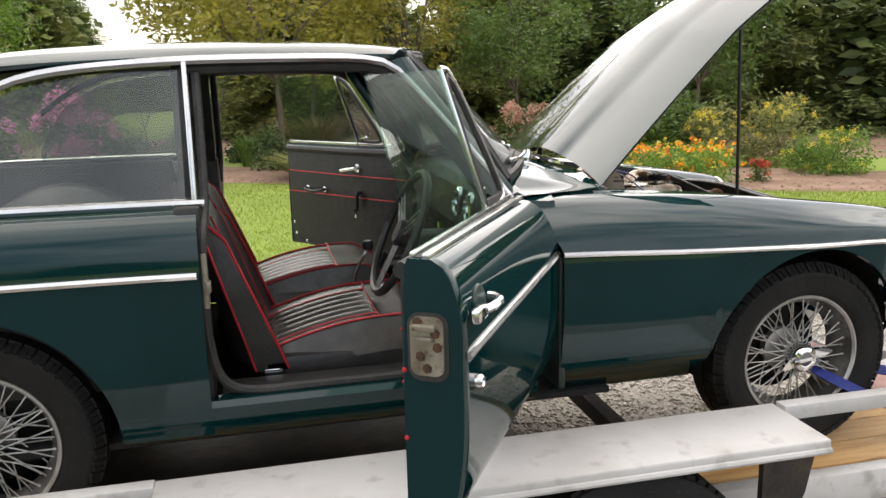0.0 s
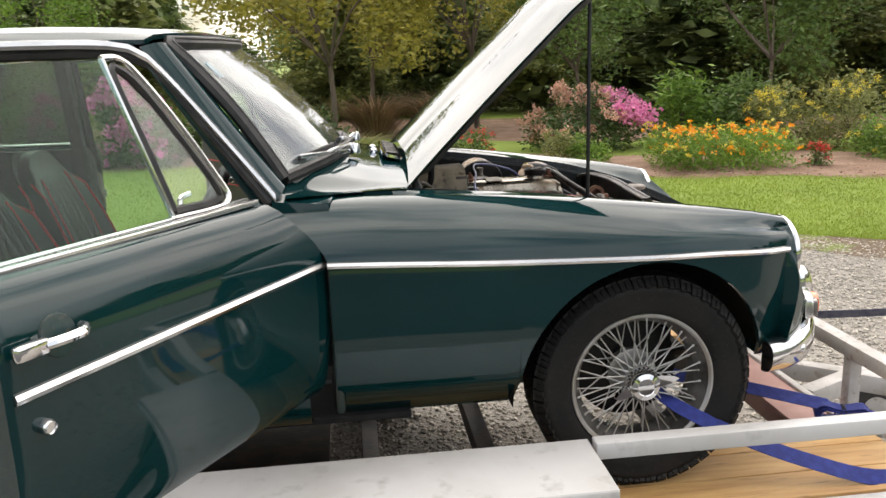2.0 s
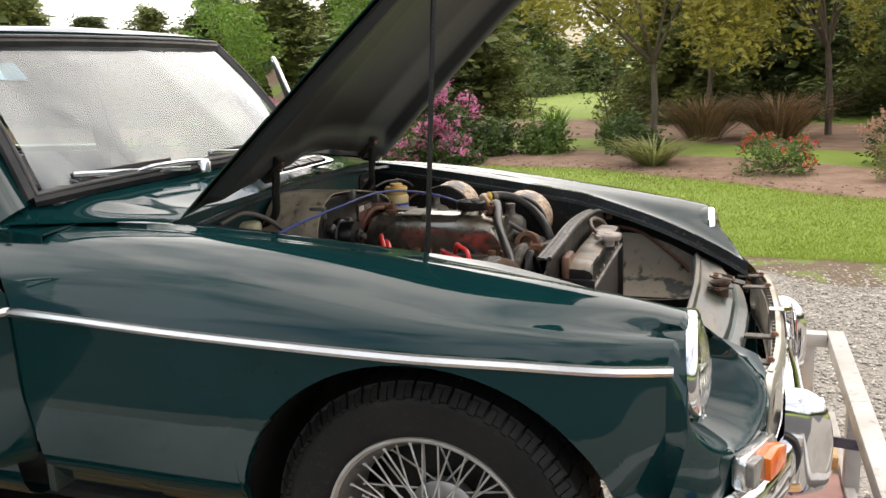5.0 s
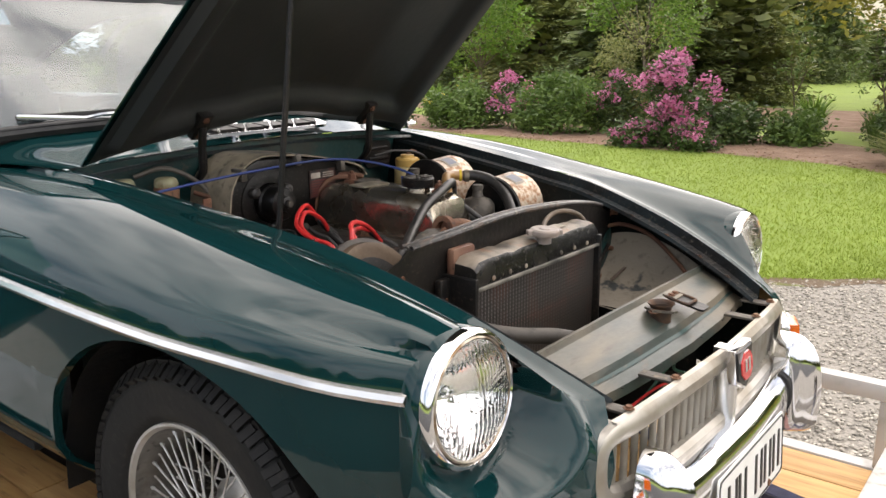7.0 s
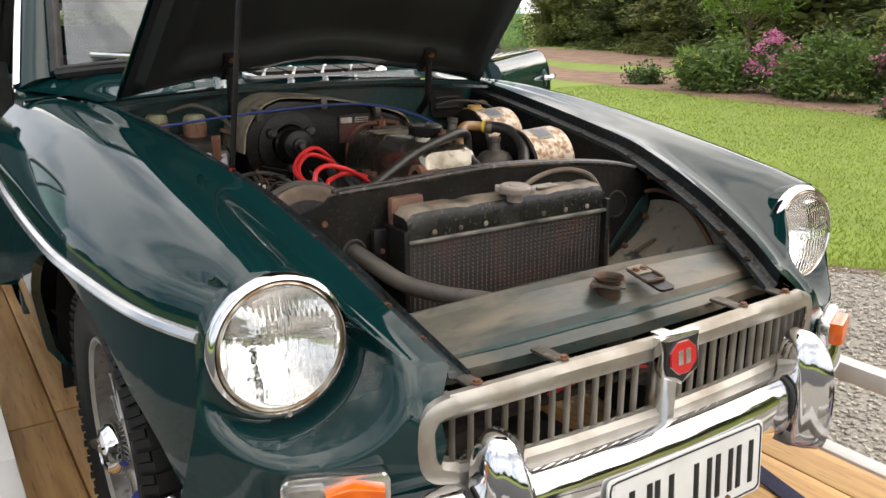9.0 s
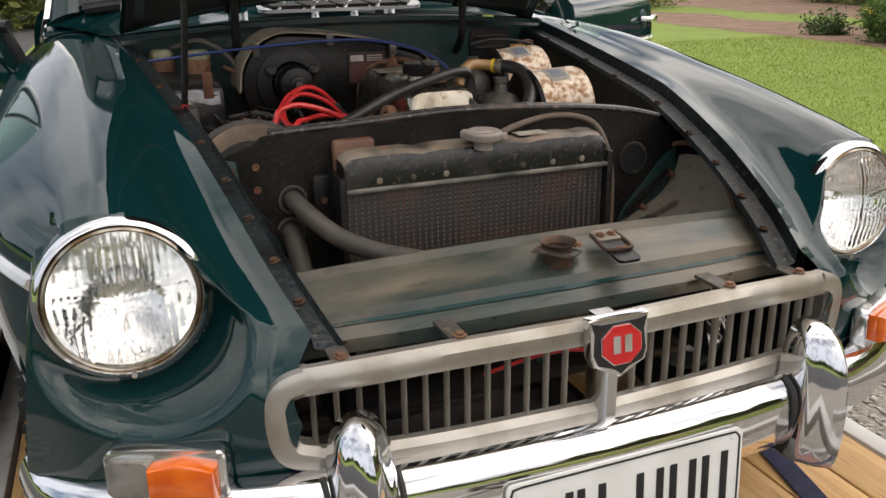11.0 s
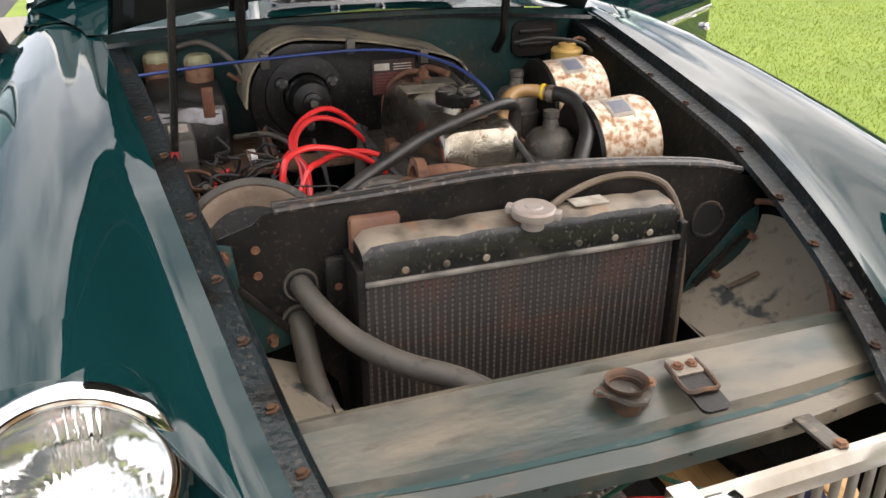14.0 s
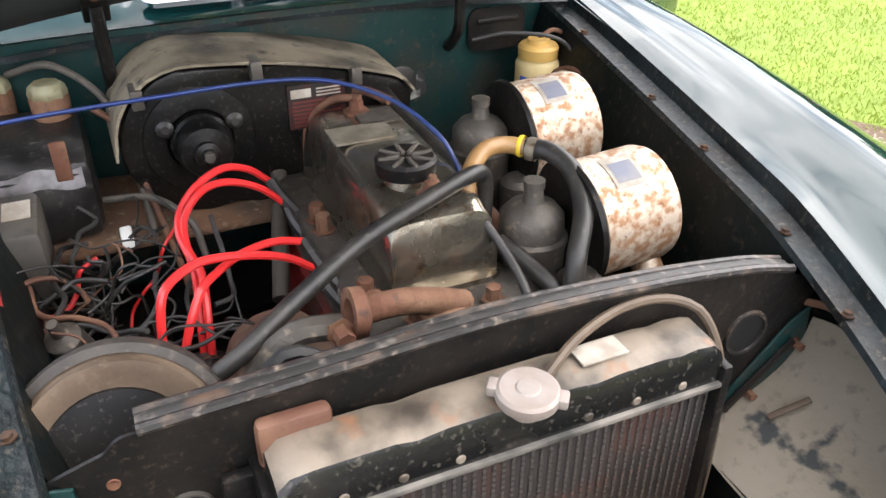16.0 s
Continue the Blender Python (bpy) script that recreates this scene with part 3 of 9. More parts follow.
for x in (-0.45, -0.22, -0.08, 0.099, 0.22, 0.315, 0.40, 0.47):
    for s in (1, -1):
        part("wing_bolt", bolt(bmesh.new(), (x, s * (y_in(x) + 0.024), z_in(x) - 0.028), (0, -s * 0.2, 1)), DARKBOLT, car, "rusty hexagon bolt")

# scuttle between bonnet and windscreen
x_cowl = curve([(0, -0.545), (0.25, -0.553), (0.45, -0.585), (0.545, -0.60)])
z_cowl = curve([(0, 0.856), (0.25, 0.851), (0.45, 0.837), (0.545, 0.829)])
x_ws = curve([(0, -0.745), (0.30, -0.785), (0.48, -0.855), (0.575, -0.915)])
z_ws = curve([(0, 0.905), (0.30, 0.900), (0.48, 0.888), (0.575, 0.875)])


def cowl_point(u, v):
    """Scuttle, spread out to the wing tops and the feet of the screen pillars."""
    xo = -0.60 - 0.315 * v
    yo = -y_in(max(xo, -0.79)) + 0.025 + 0.095 * v * v
    y = (2 * u - 1) * yo
    a = min(abs(y), 0.575)
    x = x_cowl(a) + (x_ws(a) + 0.01 - x_cowl(a)) * v
    z = z_cowl(a) + (z_ws(a) - 0.012 - z_cowl(a)) * v ** 1.3
    k = max(0.0, min(1.0, (abs(y) - 0.47) / (yo - 0.47)))
    k = k * k * (3 - 2 * k)
    return Vector((x, y, z + (z_in(max(x, -0.79)) + 0.002 + 0.008 * v * v - z) * k))


bm = sheet(bmesh.new(), cowl_point, 80, 14)
bmesh.ops.recalc_face_normals(bm, faces=bm.faces)
part("scuttle", bm, PAINT, car, "green scuttle panel below the windscreen")

vent = part("scuttle_vent", prism(bmesh.new(), rounded(0.40, 0.062, 0.02), 0.008, axes((-0.613, 0.0, 0.877), (0, 1, 0), (0.25, 0, 1))), CHROME, car, "bright slotted air vent")
for k in range(9):
    f = 1 if k % 2 else -1
    part("vent_slot", prism(bmesh.new(), [(-0.026, -0.018 * f), (0.026, -0.018 * f), (0.022, -0.010 * f), (0.004, 0.018 * f), (-0.004, 0.018 * f), (-0.022, -0.010 * f)][::f], 0.004, axes((-0.612, -0.16 + 0.04 * k, 0.8835), (0, 1, 0), (0.25, 0, 1))), BLACK, vent)

# bulkhead, engine bay floor
bm = bmesh.new()
sheet(bm, lambda u, v: Vector((x_cowl(abs(-0.53 + 1.06 * u)) - 0.012 - 0.02 * v, -0.53 + 1.06 * u, z_cowl(abs(-0.53 + 1.06 * u)) - 0.004 - 0.44 * v)), 24, 6, 0.004)
part("bulkhead", bm, PAINT_IN, car, "dirty green bulkhead")
bm = bmesh.new()
sheet(bm, lambda u, v: Vector((-0.567 + 0.018 * v, -0.53 + 1.06 * u, z_cowl(abs(-0.53 + 1.06 * u)) - 0.02 + 0.008 * math.sin(math.pi * v))), 24, 3)
part("bonnet_seal_lip", bm, GUTTER, car, "dirty bonnet rest lip")
bm = box(bmesh.new(), -0.60, -0.36, -0.50, 0.20, 0.60, 0.615, 0.004)
part("bulkhead_shelf", bm, SHELF, car, "rust-stained bulkhead shelf")
part("under_tray", box(bmesh.new(), -0.62, 0.24, -0.42, 0.42, 0.26, 0.28, 0.004), BLACK, car)
UNDERSEAL = surface("black_underseal", (0.008, 0.008, 0.008), 0.95, col2=(0.014, 0.012, 0.010), scale=12, bump=0.3, spec=0.1)


def arch_liner(bm, x, s):
    """The rounded tub over a wheel, open below and outwards."""
    a0 = 0.22 if x == 0 else 0.0
    def tub(u, v):
        a = a0 + (math.pi - a0) * u
        px = 0.36 * math.cos(a)
        out = min(0.72, -y_strip(px) - 0.045) if x == 0 else 0.72
        return Vector((x + px, s * (0.48 + (out - 0.48) * v), 0.27 + 0.375 * math.sin(a)))
    sheet(bm, tub, 20, 3)
    a1 = a0 * 2.6
    sheet(bm, lambda u, v: Vector((x + 0.36 * v * math.cos(a1 + (math.pi - a1) * u), s * 0.48, 0.27 + 0.375 * v * math.sin(a1 + (math.pi - a1) * u))), 20, 3)
    return bm


for s in (1, -1):
    part("chassis_leg", box(bmesh.new(), -0.60, 0.22, s * 0.30 - 0.04, s * 0.30 + 0.04, 0.28, 0.40, 0.008), BLACK, car)
    part("wheel_arch_liner", arch_liner(bmesh.new(), 0, s), UNDERSEAL, car)
    part("wheel_arch_liner", arch_liner(bmesh.new(), -2.31, s), UNDERSEAL, car)

# ---- cabin shell ----
roof_y = [(0.0, 0.0), (0.20, -0.003), (0.34, -0.009), (0.45, -0.017), (0.52, -0.029), (0.55, -0.039), (0.565, -0.052)]
roof_drop = curve(roof_y)
z_roof = curve([(-3.0, 1.02), (-2.6, 1.18), (-2.25, 1.250), (-1.95, 1.270), (-1.6, 1.274), (-1.35, 1.268), (-1.18, 1.252), (-1.08, 1.232)])
x_head = curve([(0, -1.085), (0.30, -1.115), (0.45, -1.150), (0.565, -1.215)])


def roof_point(u, v):
    y = -0.565 + 1.13 * u
    x0 = x_head(abs(y))
    x = x0 + (-2.95 - x0) * v
    k = max(0.0, 1 - v * 5) ** 2
    return Vector((x, y, z_roof(x) + roof_drop(abs(y)) * (1 - 0.25 * k)))


part("roof", sheet(bmesh.new(), roof_point, 40, 40, 0.012, flip=True), PAINT, car, "glossy dark green roof")
bm = sheet(bmesh.new(), lambda u, v: roof_point(0.05 + 0.9 * u, 0.02 + 0.9 * v) - Vector((0, 0, 0.03)), 16, 16)
part("headlining", bm, LINING, car, "dark cloth headlining")


def gutter_line(n=34):
    pts = [Vector((-0.925, -0.668, 0.845)), Vector((-1.06, -0.627, 1.015)), Vector((-1.19, -0.585, 1.170)), Vector((-1.235, -0.577, 1.205)), Vector((-1.30, -0.575, 1.219))]
    pts += [Vector((x, -0.578, z)) for x, z in ((-1.5, 1.224), (-1.75, 1.223), (-2.0, 1.209), (-2.14, 1.186), (-2.24, 1.143), (-2.36, 1.06))]
    return spline(pts, n)


def build_drip(bm):
    line = gutter_line()
    secs = []
    for p in line:
        secs.append([bm.verts.new(p + Vector((0, dy, dz))) for dy, dz in ((0.008, -0.012), (-0.006, -0.011), (-0.009, -0.002), (-0.005, 0.009), (0.008, 0.011))])
    for a, b in zip(secs, secs[1:]):
        for k in range(4):
            bm.faces.new((a[k], b[k], b[k + 1], a[k + 1]))
    bmesh.ops.recalc_face_normals(bm, faces=bm.faces)
    return bm


both("drip_rail", build_drip, TRIM, car, "bright drip rail trim")


def build_pillar(bm):
    """Screen pillar between the seal and the drip rail."""
    def f(u, v):
        a = Vector((-0.915, -0.572, 0.870)).lerp(Vector((-1.165, -0.525, 1.215)), u)
        b = Vector((-0.925, -0.668, 0.840)).lerp(Vector((-1.225, -0.575, 1.212)), u)
        p = a.lerp(b, v)
        return p + Vector((0.014 * math.sin(math.pi * v), -0.006 * math.sin(math.pi * v), 0.008 * math.sin(math.pi * v)))
    sheet(bm, f, 12, 6, 0.02)
    # inner pillar, down to the scuttle side
    beam(bm, (-0.95, -0.60, 0.80), (-1.215, -0.548, 1.195), 0.05, 0.03, 0.006)
    return bm


both("screen_pillar", build_pillar, PAINT, car)


def build_pillar_foot(bm):
    """Corner where the screen pillar runs out into the wing top and the scuttle."""
    def f(u, v):
        a = Vector((-0.930, -0.552, 0.876)).lerp(Vector((-0.935, -0.672, 0.836)), u)
        b = Vector((-0.770, -0.520, 0.839)).lerp(Vector((-0.800, -0.668, 0.823)), u)
        return a.lerp(b, v) + Vector((0, 0, 0.004 - 0.010 * math.sin(math.pi * v)))
    sheet(bm, f, 8, 10, 0.004)
    sheet(bm, lambda u, v: Vector((-0.935 + 0.135 * u, -0.670 - 0.004 * v, 0.836 - 0.012 * u - 0.035 * v)), 4, 2, 0.003)
    return bm


both("pillar_foot", build_pillar_foot, PAINT, car)


def screen_point(u, v, out=0.0):
    y0 = -0.572 + 1.144 * u
    yb, yt = y0, y0 * 0.905
    b = Vector((x_ws(abs(yb)), yb, z_ws(abs(yb))))
    xt = x_head(abs(yt)) + 0.012
    t = Vector((xt, yt, z_roof(xt) + roof_drop(abs(yt)) * 0.8 - 0.012))
    p = b.lerp(t, v)
    p += Vector((0.012, 0, 0.010)) * math.sin(math.pi * v)
    return p + Vector((0.75, 0, 0.66)) * out


part("windscreen", sheet(bmesh.new(), lambda u, v: screen_point(0.02 + 0.96 * u, 0.02 + 0.96 * v), 28, 12, 0.005), SCREEN, car, "curved windscreen reflecting the sky").visible_shadow = False
for nm, r, off, mt in (("screen_seal", 0.017, 0.003, SEAL), ("screen_seal_insert", 0.005, 0.019, SEAL)):
    bm = bmesh.new()
    ring = [screen_point(i / 20, 0, off) for i in range(21)] + [screen_point(1, i / 8, off) for i in range(1, 9)]
    ring += [screen_point(1 - i / 20, 1, off) for i in range(1, 21)] + [screen_point(0, 1 - i / 8, off) for i in range(1, 8)]
    tube(bm, ring + [ring[0]], r, 8, n=120)
    part(nm, bm, mt, car, "black rubber windscreen seal")
# registration stickers behind the glass
part("sticker", prism(bmesh.new(), rounded(0.075, 0.05, 0.004, 2), 0.002, axes(screen_point(0.09, 0.80, -0.012), (0, 1, 0), (0.75, 0, 0.66))), surface("pale_blue_sticker", (0.55, 0.72, 0.74), 0.5, col2=(0.35, 0.55, 0.75), scale=12), car, "pale blue windscreen sticker")


def build_wiper(bm, piv, tip):
    piv, tip = Vector(piv), Vector(tip)
    mid = piv.lerp(tip, 0.42) + Vector((0.01, 0, 0.012))
    tube(bm, [piv, piv + Vector((0, 0, 0.018)), mid, piv.lerp(tip, 0.55)], 0.0045, 6, n=10)
    a, b = piv.lerp(tip, 0.12), tip
    beam(bm, a, b, 0.010, 0.012, 0.002)
    lathe(bm, [(0.016, -0.01), (0.016, 0.012), (0.010, 0.020), (0, 0.022)], 12, Matrix.Translation(piv))
    return bm


for py, ty, tv in ((-0.22, -0.50, 0.07), (0.16, -0.14, 0.05)):
    u = (ty + 0.572) / 1.144
    tip = screen_point(u, tv, 0.018)
    w = part("wiper", build_wiper(bmesh.new(), (x_ws(abs(py)) + 0.045, py, z_ws(abs(py)) + 0.002), tip), CHROME, car, "chrome wiper arm with black blade")
    b0 = screen_point(u + 0.20, 0.055, 0.012)
    part("blade", beam(bmesh.new(), tip + Vector((-0.006, 0, -0.004)), b0, 0.006, 0.012, 0.001), RUBBER, w)
for y in (-0.05, 0.05):
    part("washer_jet", lathe(bmesh.new(), [(0.012, 0), (0.010, 0.012), (0.004, 0.016), (0, 0.016)], 10, Matrix.Translation((-0.665, y, 0.874))), CHROME, car)


# rear quarters: panel with its arch, window and belt trim
def quarter_foot(x):
    d = x + 2.31
    if abs(d) < ARCH:
        return 0.30 + math.sqrt(ARCH * ARCH - d * d)
    return 0.285


def build_quarter(bm):
    xs = [-1.745 - 0.02 * i for i in range(11)] + [-2.31 + ARCH * math.cos(math.pi * i / 24) for i in range(25)] + [-2.75, -2.85, -2.95, -3.05]
    rows = []
    for x in xs:
        zs = z_strip(x)
        t = spline([(-0.655, 0.868), (-0.70, 0.862), (-0.738, 0.835), (-0.758, 0.79), (-0.766, 0.745), (-0.768, zs)], 12)
        foot = quarter_foot(x)
        row = [Vector((x, p[0], p[1])) for p in t]
        for i in range(1, 11):
            z = zs + (foot - zs) * i / 10
            row.append(Vector((x, -0.768 + 0.045 * max(0.0, (0.52 - z) / 0.28) ** 1.6, z)))
        rows.append([bm.verts.new(p) for p in row])
    for a, b in zip(rows, rows[1:]):
        for j in range(len(a) - 1):
            bm.faces.new((a[j], a[j + 1], b[j + 1], b[j]))
    lip = [r[-1] for r in rows if abs(r[-1].co.x + 2.31) < ARCH + 0.001]
    inner = [bm.verts.new(v.co + Vector((0, 0.035, 0))) for v in lip]
    for k in range(len(lip) - 1):
        bm.faces.new((lip[k], lip[k + 1], inner[k + 1], inner[k]))
    # jamb, turned in round the door opening
    jamb = [bm.verts.new(v.co + Vector((0.0, 0.05, 0))) for v in rows[0]]
    for k in range(len(jamb) - 1):
        bm.faces.new((rows[0][k], jamb[k], jamb[k + 1], rows[0][k + 1]))
    return bm


both("rear_quarter", build_quarter, PAINT, car)


def build_quarter_strip(bm):
    secs = []
    for x in np.linspace(-3.04, -1.752, 12):
        secs.append([bm.verts.new((x, -0.772 + dy, z_strip(x) + dz)) for dy, dz in ((0.006, -0.010), (-0.002, -0.008), (-0.006, 0.0), (-0.002, 0.008), (0.006, 0.010))])
    for a, b in zip(secs, secs[1:]):
        for k in range(4):
            bm.faces.new((a[k], b[k], b[k + 1], a[k + 1]))
    bm.faces.new(secs[-1])
    bmesh.ops.recalc_face_normals(bm, faces=bm.faces)
    return bm


both("side_trim_strip", build_quarter_strip, TRIM, car, "thin bright metal side strip")


def build_tail(bm):
    sheet(bm, lambda u, v: Vector((-3.05 - 0.05 * math.sin(math.pi * v), -0.72 + 1.44 * u, 0.26 + 0.61 * v)), 6, 6)
    sheet(bm, lambda u, v: Vector((-3.05 + 0.10 * v, (-0.70 + 0.13 * v) * (1 - 2 * u), 0.868 + 0.10 * v)), 6, 3)
    return bm


part("tail_panel", build_tail(bmesh.new()), PAINT, car)


def build_qglass(bm):
    top = curve([(-2.40, 0.90), (-2.30, 1.06), (-2.22, 1.125), (-2.12, 1.166), (-1.93, 1.193), (-1.76, 1.198)])
    sheet(bm, lambda u, v: Vector((-1.77 - 0.62 * u, -0.660 + 0.085 * v * (top(-1.77 - 0.62 * u) - 0.88) / 0.32, 0.882 + (top(-1.77 - 0.62 * u) - 0.882) * v)), 20, 6, 0.004)
    return bm


for ob in both("quarter_window", build_qglass, HAZY, car, "dusty rear quarter window"):
    ob.visible_shadow = False


def build_belt(bm):
    tube(bm, [(-1.725, -0.672, 0.874), (-2.0, -0.674, 0.876), (-2.45, -0.668, 0.876), (-2.95, -0.64, 0.872)], 0.013, 8, n=16)
    return bm


both("belt_trim", build_belt, TRIM, car, "bright waist trim")


def build_bpost(bm):
    beam(bm, (-1.748, -0.668, 0.868), (-1.752, -0.575, 1.215), 0.034, 0.014, 0.004, up=(1, 0, 0))
    return bm


both("window_post", build_bpost, TRIM, car, "bright window post")


def build_seal(bm):
    pts = [(-1.728, -0.56, 1.19), (-1.727, -0.60, 1.05), (-1.728, -0.655, 0.87), (-1.735, -0.722, 0.80), (-1.742, -0.735, 0.68), (-1.738, -0.725, 0.52), (-1.715, -0.715, 0.425), (-1.66, -0.712, 0.388), (-1.50, -0.712, 0.383), (-0.85, -0.712, 0.383)]
    tube(bm, pts, 0.013, 8, n=60)
    return bm


both("door_seal", build_seal, RUBBER, car, "black rubber door seal")


def build_jamb(bm):
    box(bm, -1.80, -1.735, -0.715, -0.60, 0.36, 0.87, 0.01)
    beam(bm, (-1.765, -0.62, 0.86), (-1.765, -0.535, 1.21), 0.05, 0.045, 0.006, up=(1, 0, 0))
    return bm


both("door_pillar", build_jamb, SEAL, car, "black trimmed door pillar")


def build_roofrail(bm):
    tube(bm, [(-1.75, -0.552, 1.20), (-1.5, -0.552, 1.203), (-1.28, -0.555, 1.196), (-1.20, -0.562, 1.165), (-1.06, -0.61, 0.99), (-0.94, -0.648, 0.83)], 0.016, 8, n=30)
    return bm


both("roof_rail_seal", build_roofrail, SEAL, car)


def build_striker(bm):
    box(bm, -1.742, -1.728, -0.748, -0.715, 0.62, 0.76, 0.004)
    box(bm, -1.735, -1.722, -0.752, -0.728, 0.66, 0.69, 0.003)
    return bm


both("door_striker", build_striker, LATCH, car, "grimy door striker plate")


def build_sill(bm):
    def f(u, v):
        x = -1.96 + 1.085 * u
        pr = spline([(-0.70, 0.378), (-0.735, 0.376), (-0.748, 0.366), (-0.747, 0.345), (-0.738, 0.305), (-0.715, 0.272), (-0.66, 0.262)], 12)
        p = pr[round(v * 11)]
        return Vector((x, p[0], p[1]))
    sheet(bm, f, 10, 11)
    return bm


both("sill", build_sill, PAINT, car)
part("sill_tread", box(bmesh.new(), -1.72, -0.82, -0.70, -0.60, 0.366, 0.380, 0.005), SEAL, car)
part("sill_tread", box(bmesh.new(), -1.72, -0.82, 0.60, 0.70, 0.366, 0.380, 0.005), SEAL, car)


def build_hinge_face(bm):
    # rear end of the front wing, seen in the door gap
    box(bm, -0.812, -0.79, -0.740, -0.55, 0.30, 0.68, 0.008)
    box(bm, -0.812, -0.79, -0.655, -0.55, 0.67, 0.79, 0.008)
    return bm


both("door_hinge_pillar", build_hinge_face, PAINT_IN, car)
# Black block added in place of the shadow seam between wing and door.
both("door_shut_seal", lambda bm: box(bm, -0.925, -0.80, -0.652, -0.56, 0.56, 0.822, 0.010), SEAL, car)

# ---- bonnet, propped open ----
HINGE = Vector((-0.580, 0, 0.835))


def bonnet_point(u, v, lift=0.0):
    x = -0.560 + 1.10 * v
    w = -y_in(x) - 0.006
    y = -w + 2 * w * u
    k = 1 - (y / w) ** 2
    bulge = 0.018 * max(0.0, 1 - (abs(y) / 0.17) ** 2) * (1 - 0.6 * v)
    x -= 0.015 * (1 - k) * (1 - v) - 0.03 * k * v - 0.05 * k * (1 - v) ** 3
    return Vector((x, y, z_in(x) + 0.004 + (0.030 + 0.016 * v) * k + bulge + lift))


SKEW = Matrix(((1, 0, 0, 0), (0.027, 1, 0, 0), (0, 0, 1, 0), (0, 0, 0, 1)))
BON = Matrix.Translation(HINGE + Vector((-0.022, 0, -0.008))) @ Matrix.Rotation(radians(-50.5), 4, 'Y') @ SKEW @ Matrix.Translation(-HINGE)
bon = part("bonnet", sheet(bmesh.new(), bonnet_point, 36, 30, 0.003), PAINT, car, "raised green bonnet with a black underside", BON)


def bonnet_frame(bm):
    """Pressed frame round the underside, with the inner sheet."""
    def f(u, v):
        du, dv = min(u, 1 - u), min(v, 1 - v)
        d = min(du * 1.0, dv * 1.1)
        rise = max(0.0, min(1.0, (d - 0.012) / 0.03)) * max(0.0, min(1.0, (0.115 - d) / 0.035))
        h = -0.006 - 0.024 * rise * rise * (3 - 2 * rise)
        return bonnet_point(0.008 + 0.984 * u, 0.01 + 0.98 * v, h)
    sheet(bm, f, 56, 56)
    return bm


part("bonnet_frame", bonnet_frame(bmesh.new()), surface("satin_black_underside", (0.018, 0.020, 0.020), 0.46, col2=(0.024, 0.026, 0.025), scale=6, fine=(0.026, 0.024, 0.021), fine_scale=50, bump=0.05), bon, "black pressed underside frame")
for s in (1, -1):
    p = bonnet_point(0.5 + s * 0.27, 0.06, -0.035)
    part("hinge_plate", box(bmesh.new(), p.x - 0.03, p.x + 0.04, p.y - 0.018, p.y + 0.018, p.z - 0.006, p.z + 0.012, 0.003), BLACK, bon)
    for d in (-0.018, 0.028):
        part("hinge_bolt", bolt(bmesh.new(), (p.x + d, p.y, p.z - 0.006), (0, 0, -1)), RUST, bon)
    # curved hinge arm
    a = BON @ bonnet_point(0.5 + s * 0.27, 0.07, -0.04)
    y = a.y
    part("hinge_arm", tube(bmesh.new(), [a, (a.x - 0.006, y, a.z - 0.05), (a.x - 0.012, y, a.z - 0.10), (-0.55, y, 0.76)], 0.0095, 8, n=14), BLACK, car, "black steel bonnet hinge arm")
# stay rod
FOOT, LEAN = Vector((-0.077, -0.424, 0.722)), Vector((0.036, 0.105, 1.0))
part("bonnet_stay", tube(bmesh.new(), [FOOT, FOOT + LEAN * 0.30, FOOT + LEAN * 0.585], 0.0055, 8, n=6), BLACK, car, "thin black bonnet stay rod")
part("stay_tip", tube(bmesh.new(), [FOOT - LEAN * 0.004, FOOT + LEAN * 0.026], 0.0060, 8), surface("faded_red_sleeve", (0.36, 0.03, 0.03), 0.5, col2=(0.25, 0.03, 0.03), scale=40), car, "red sleeve at the stay's foot")
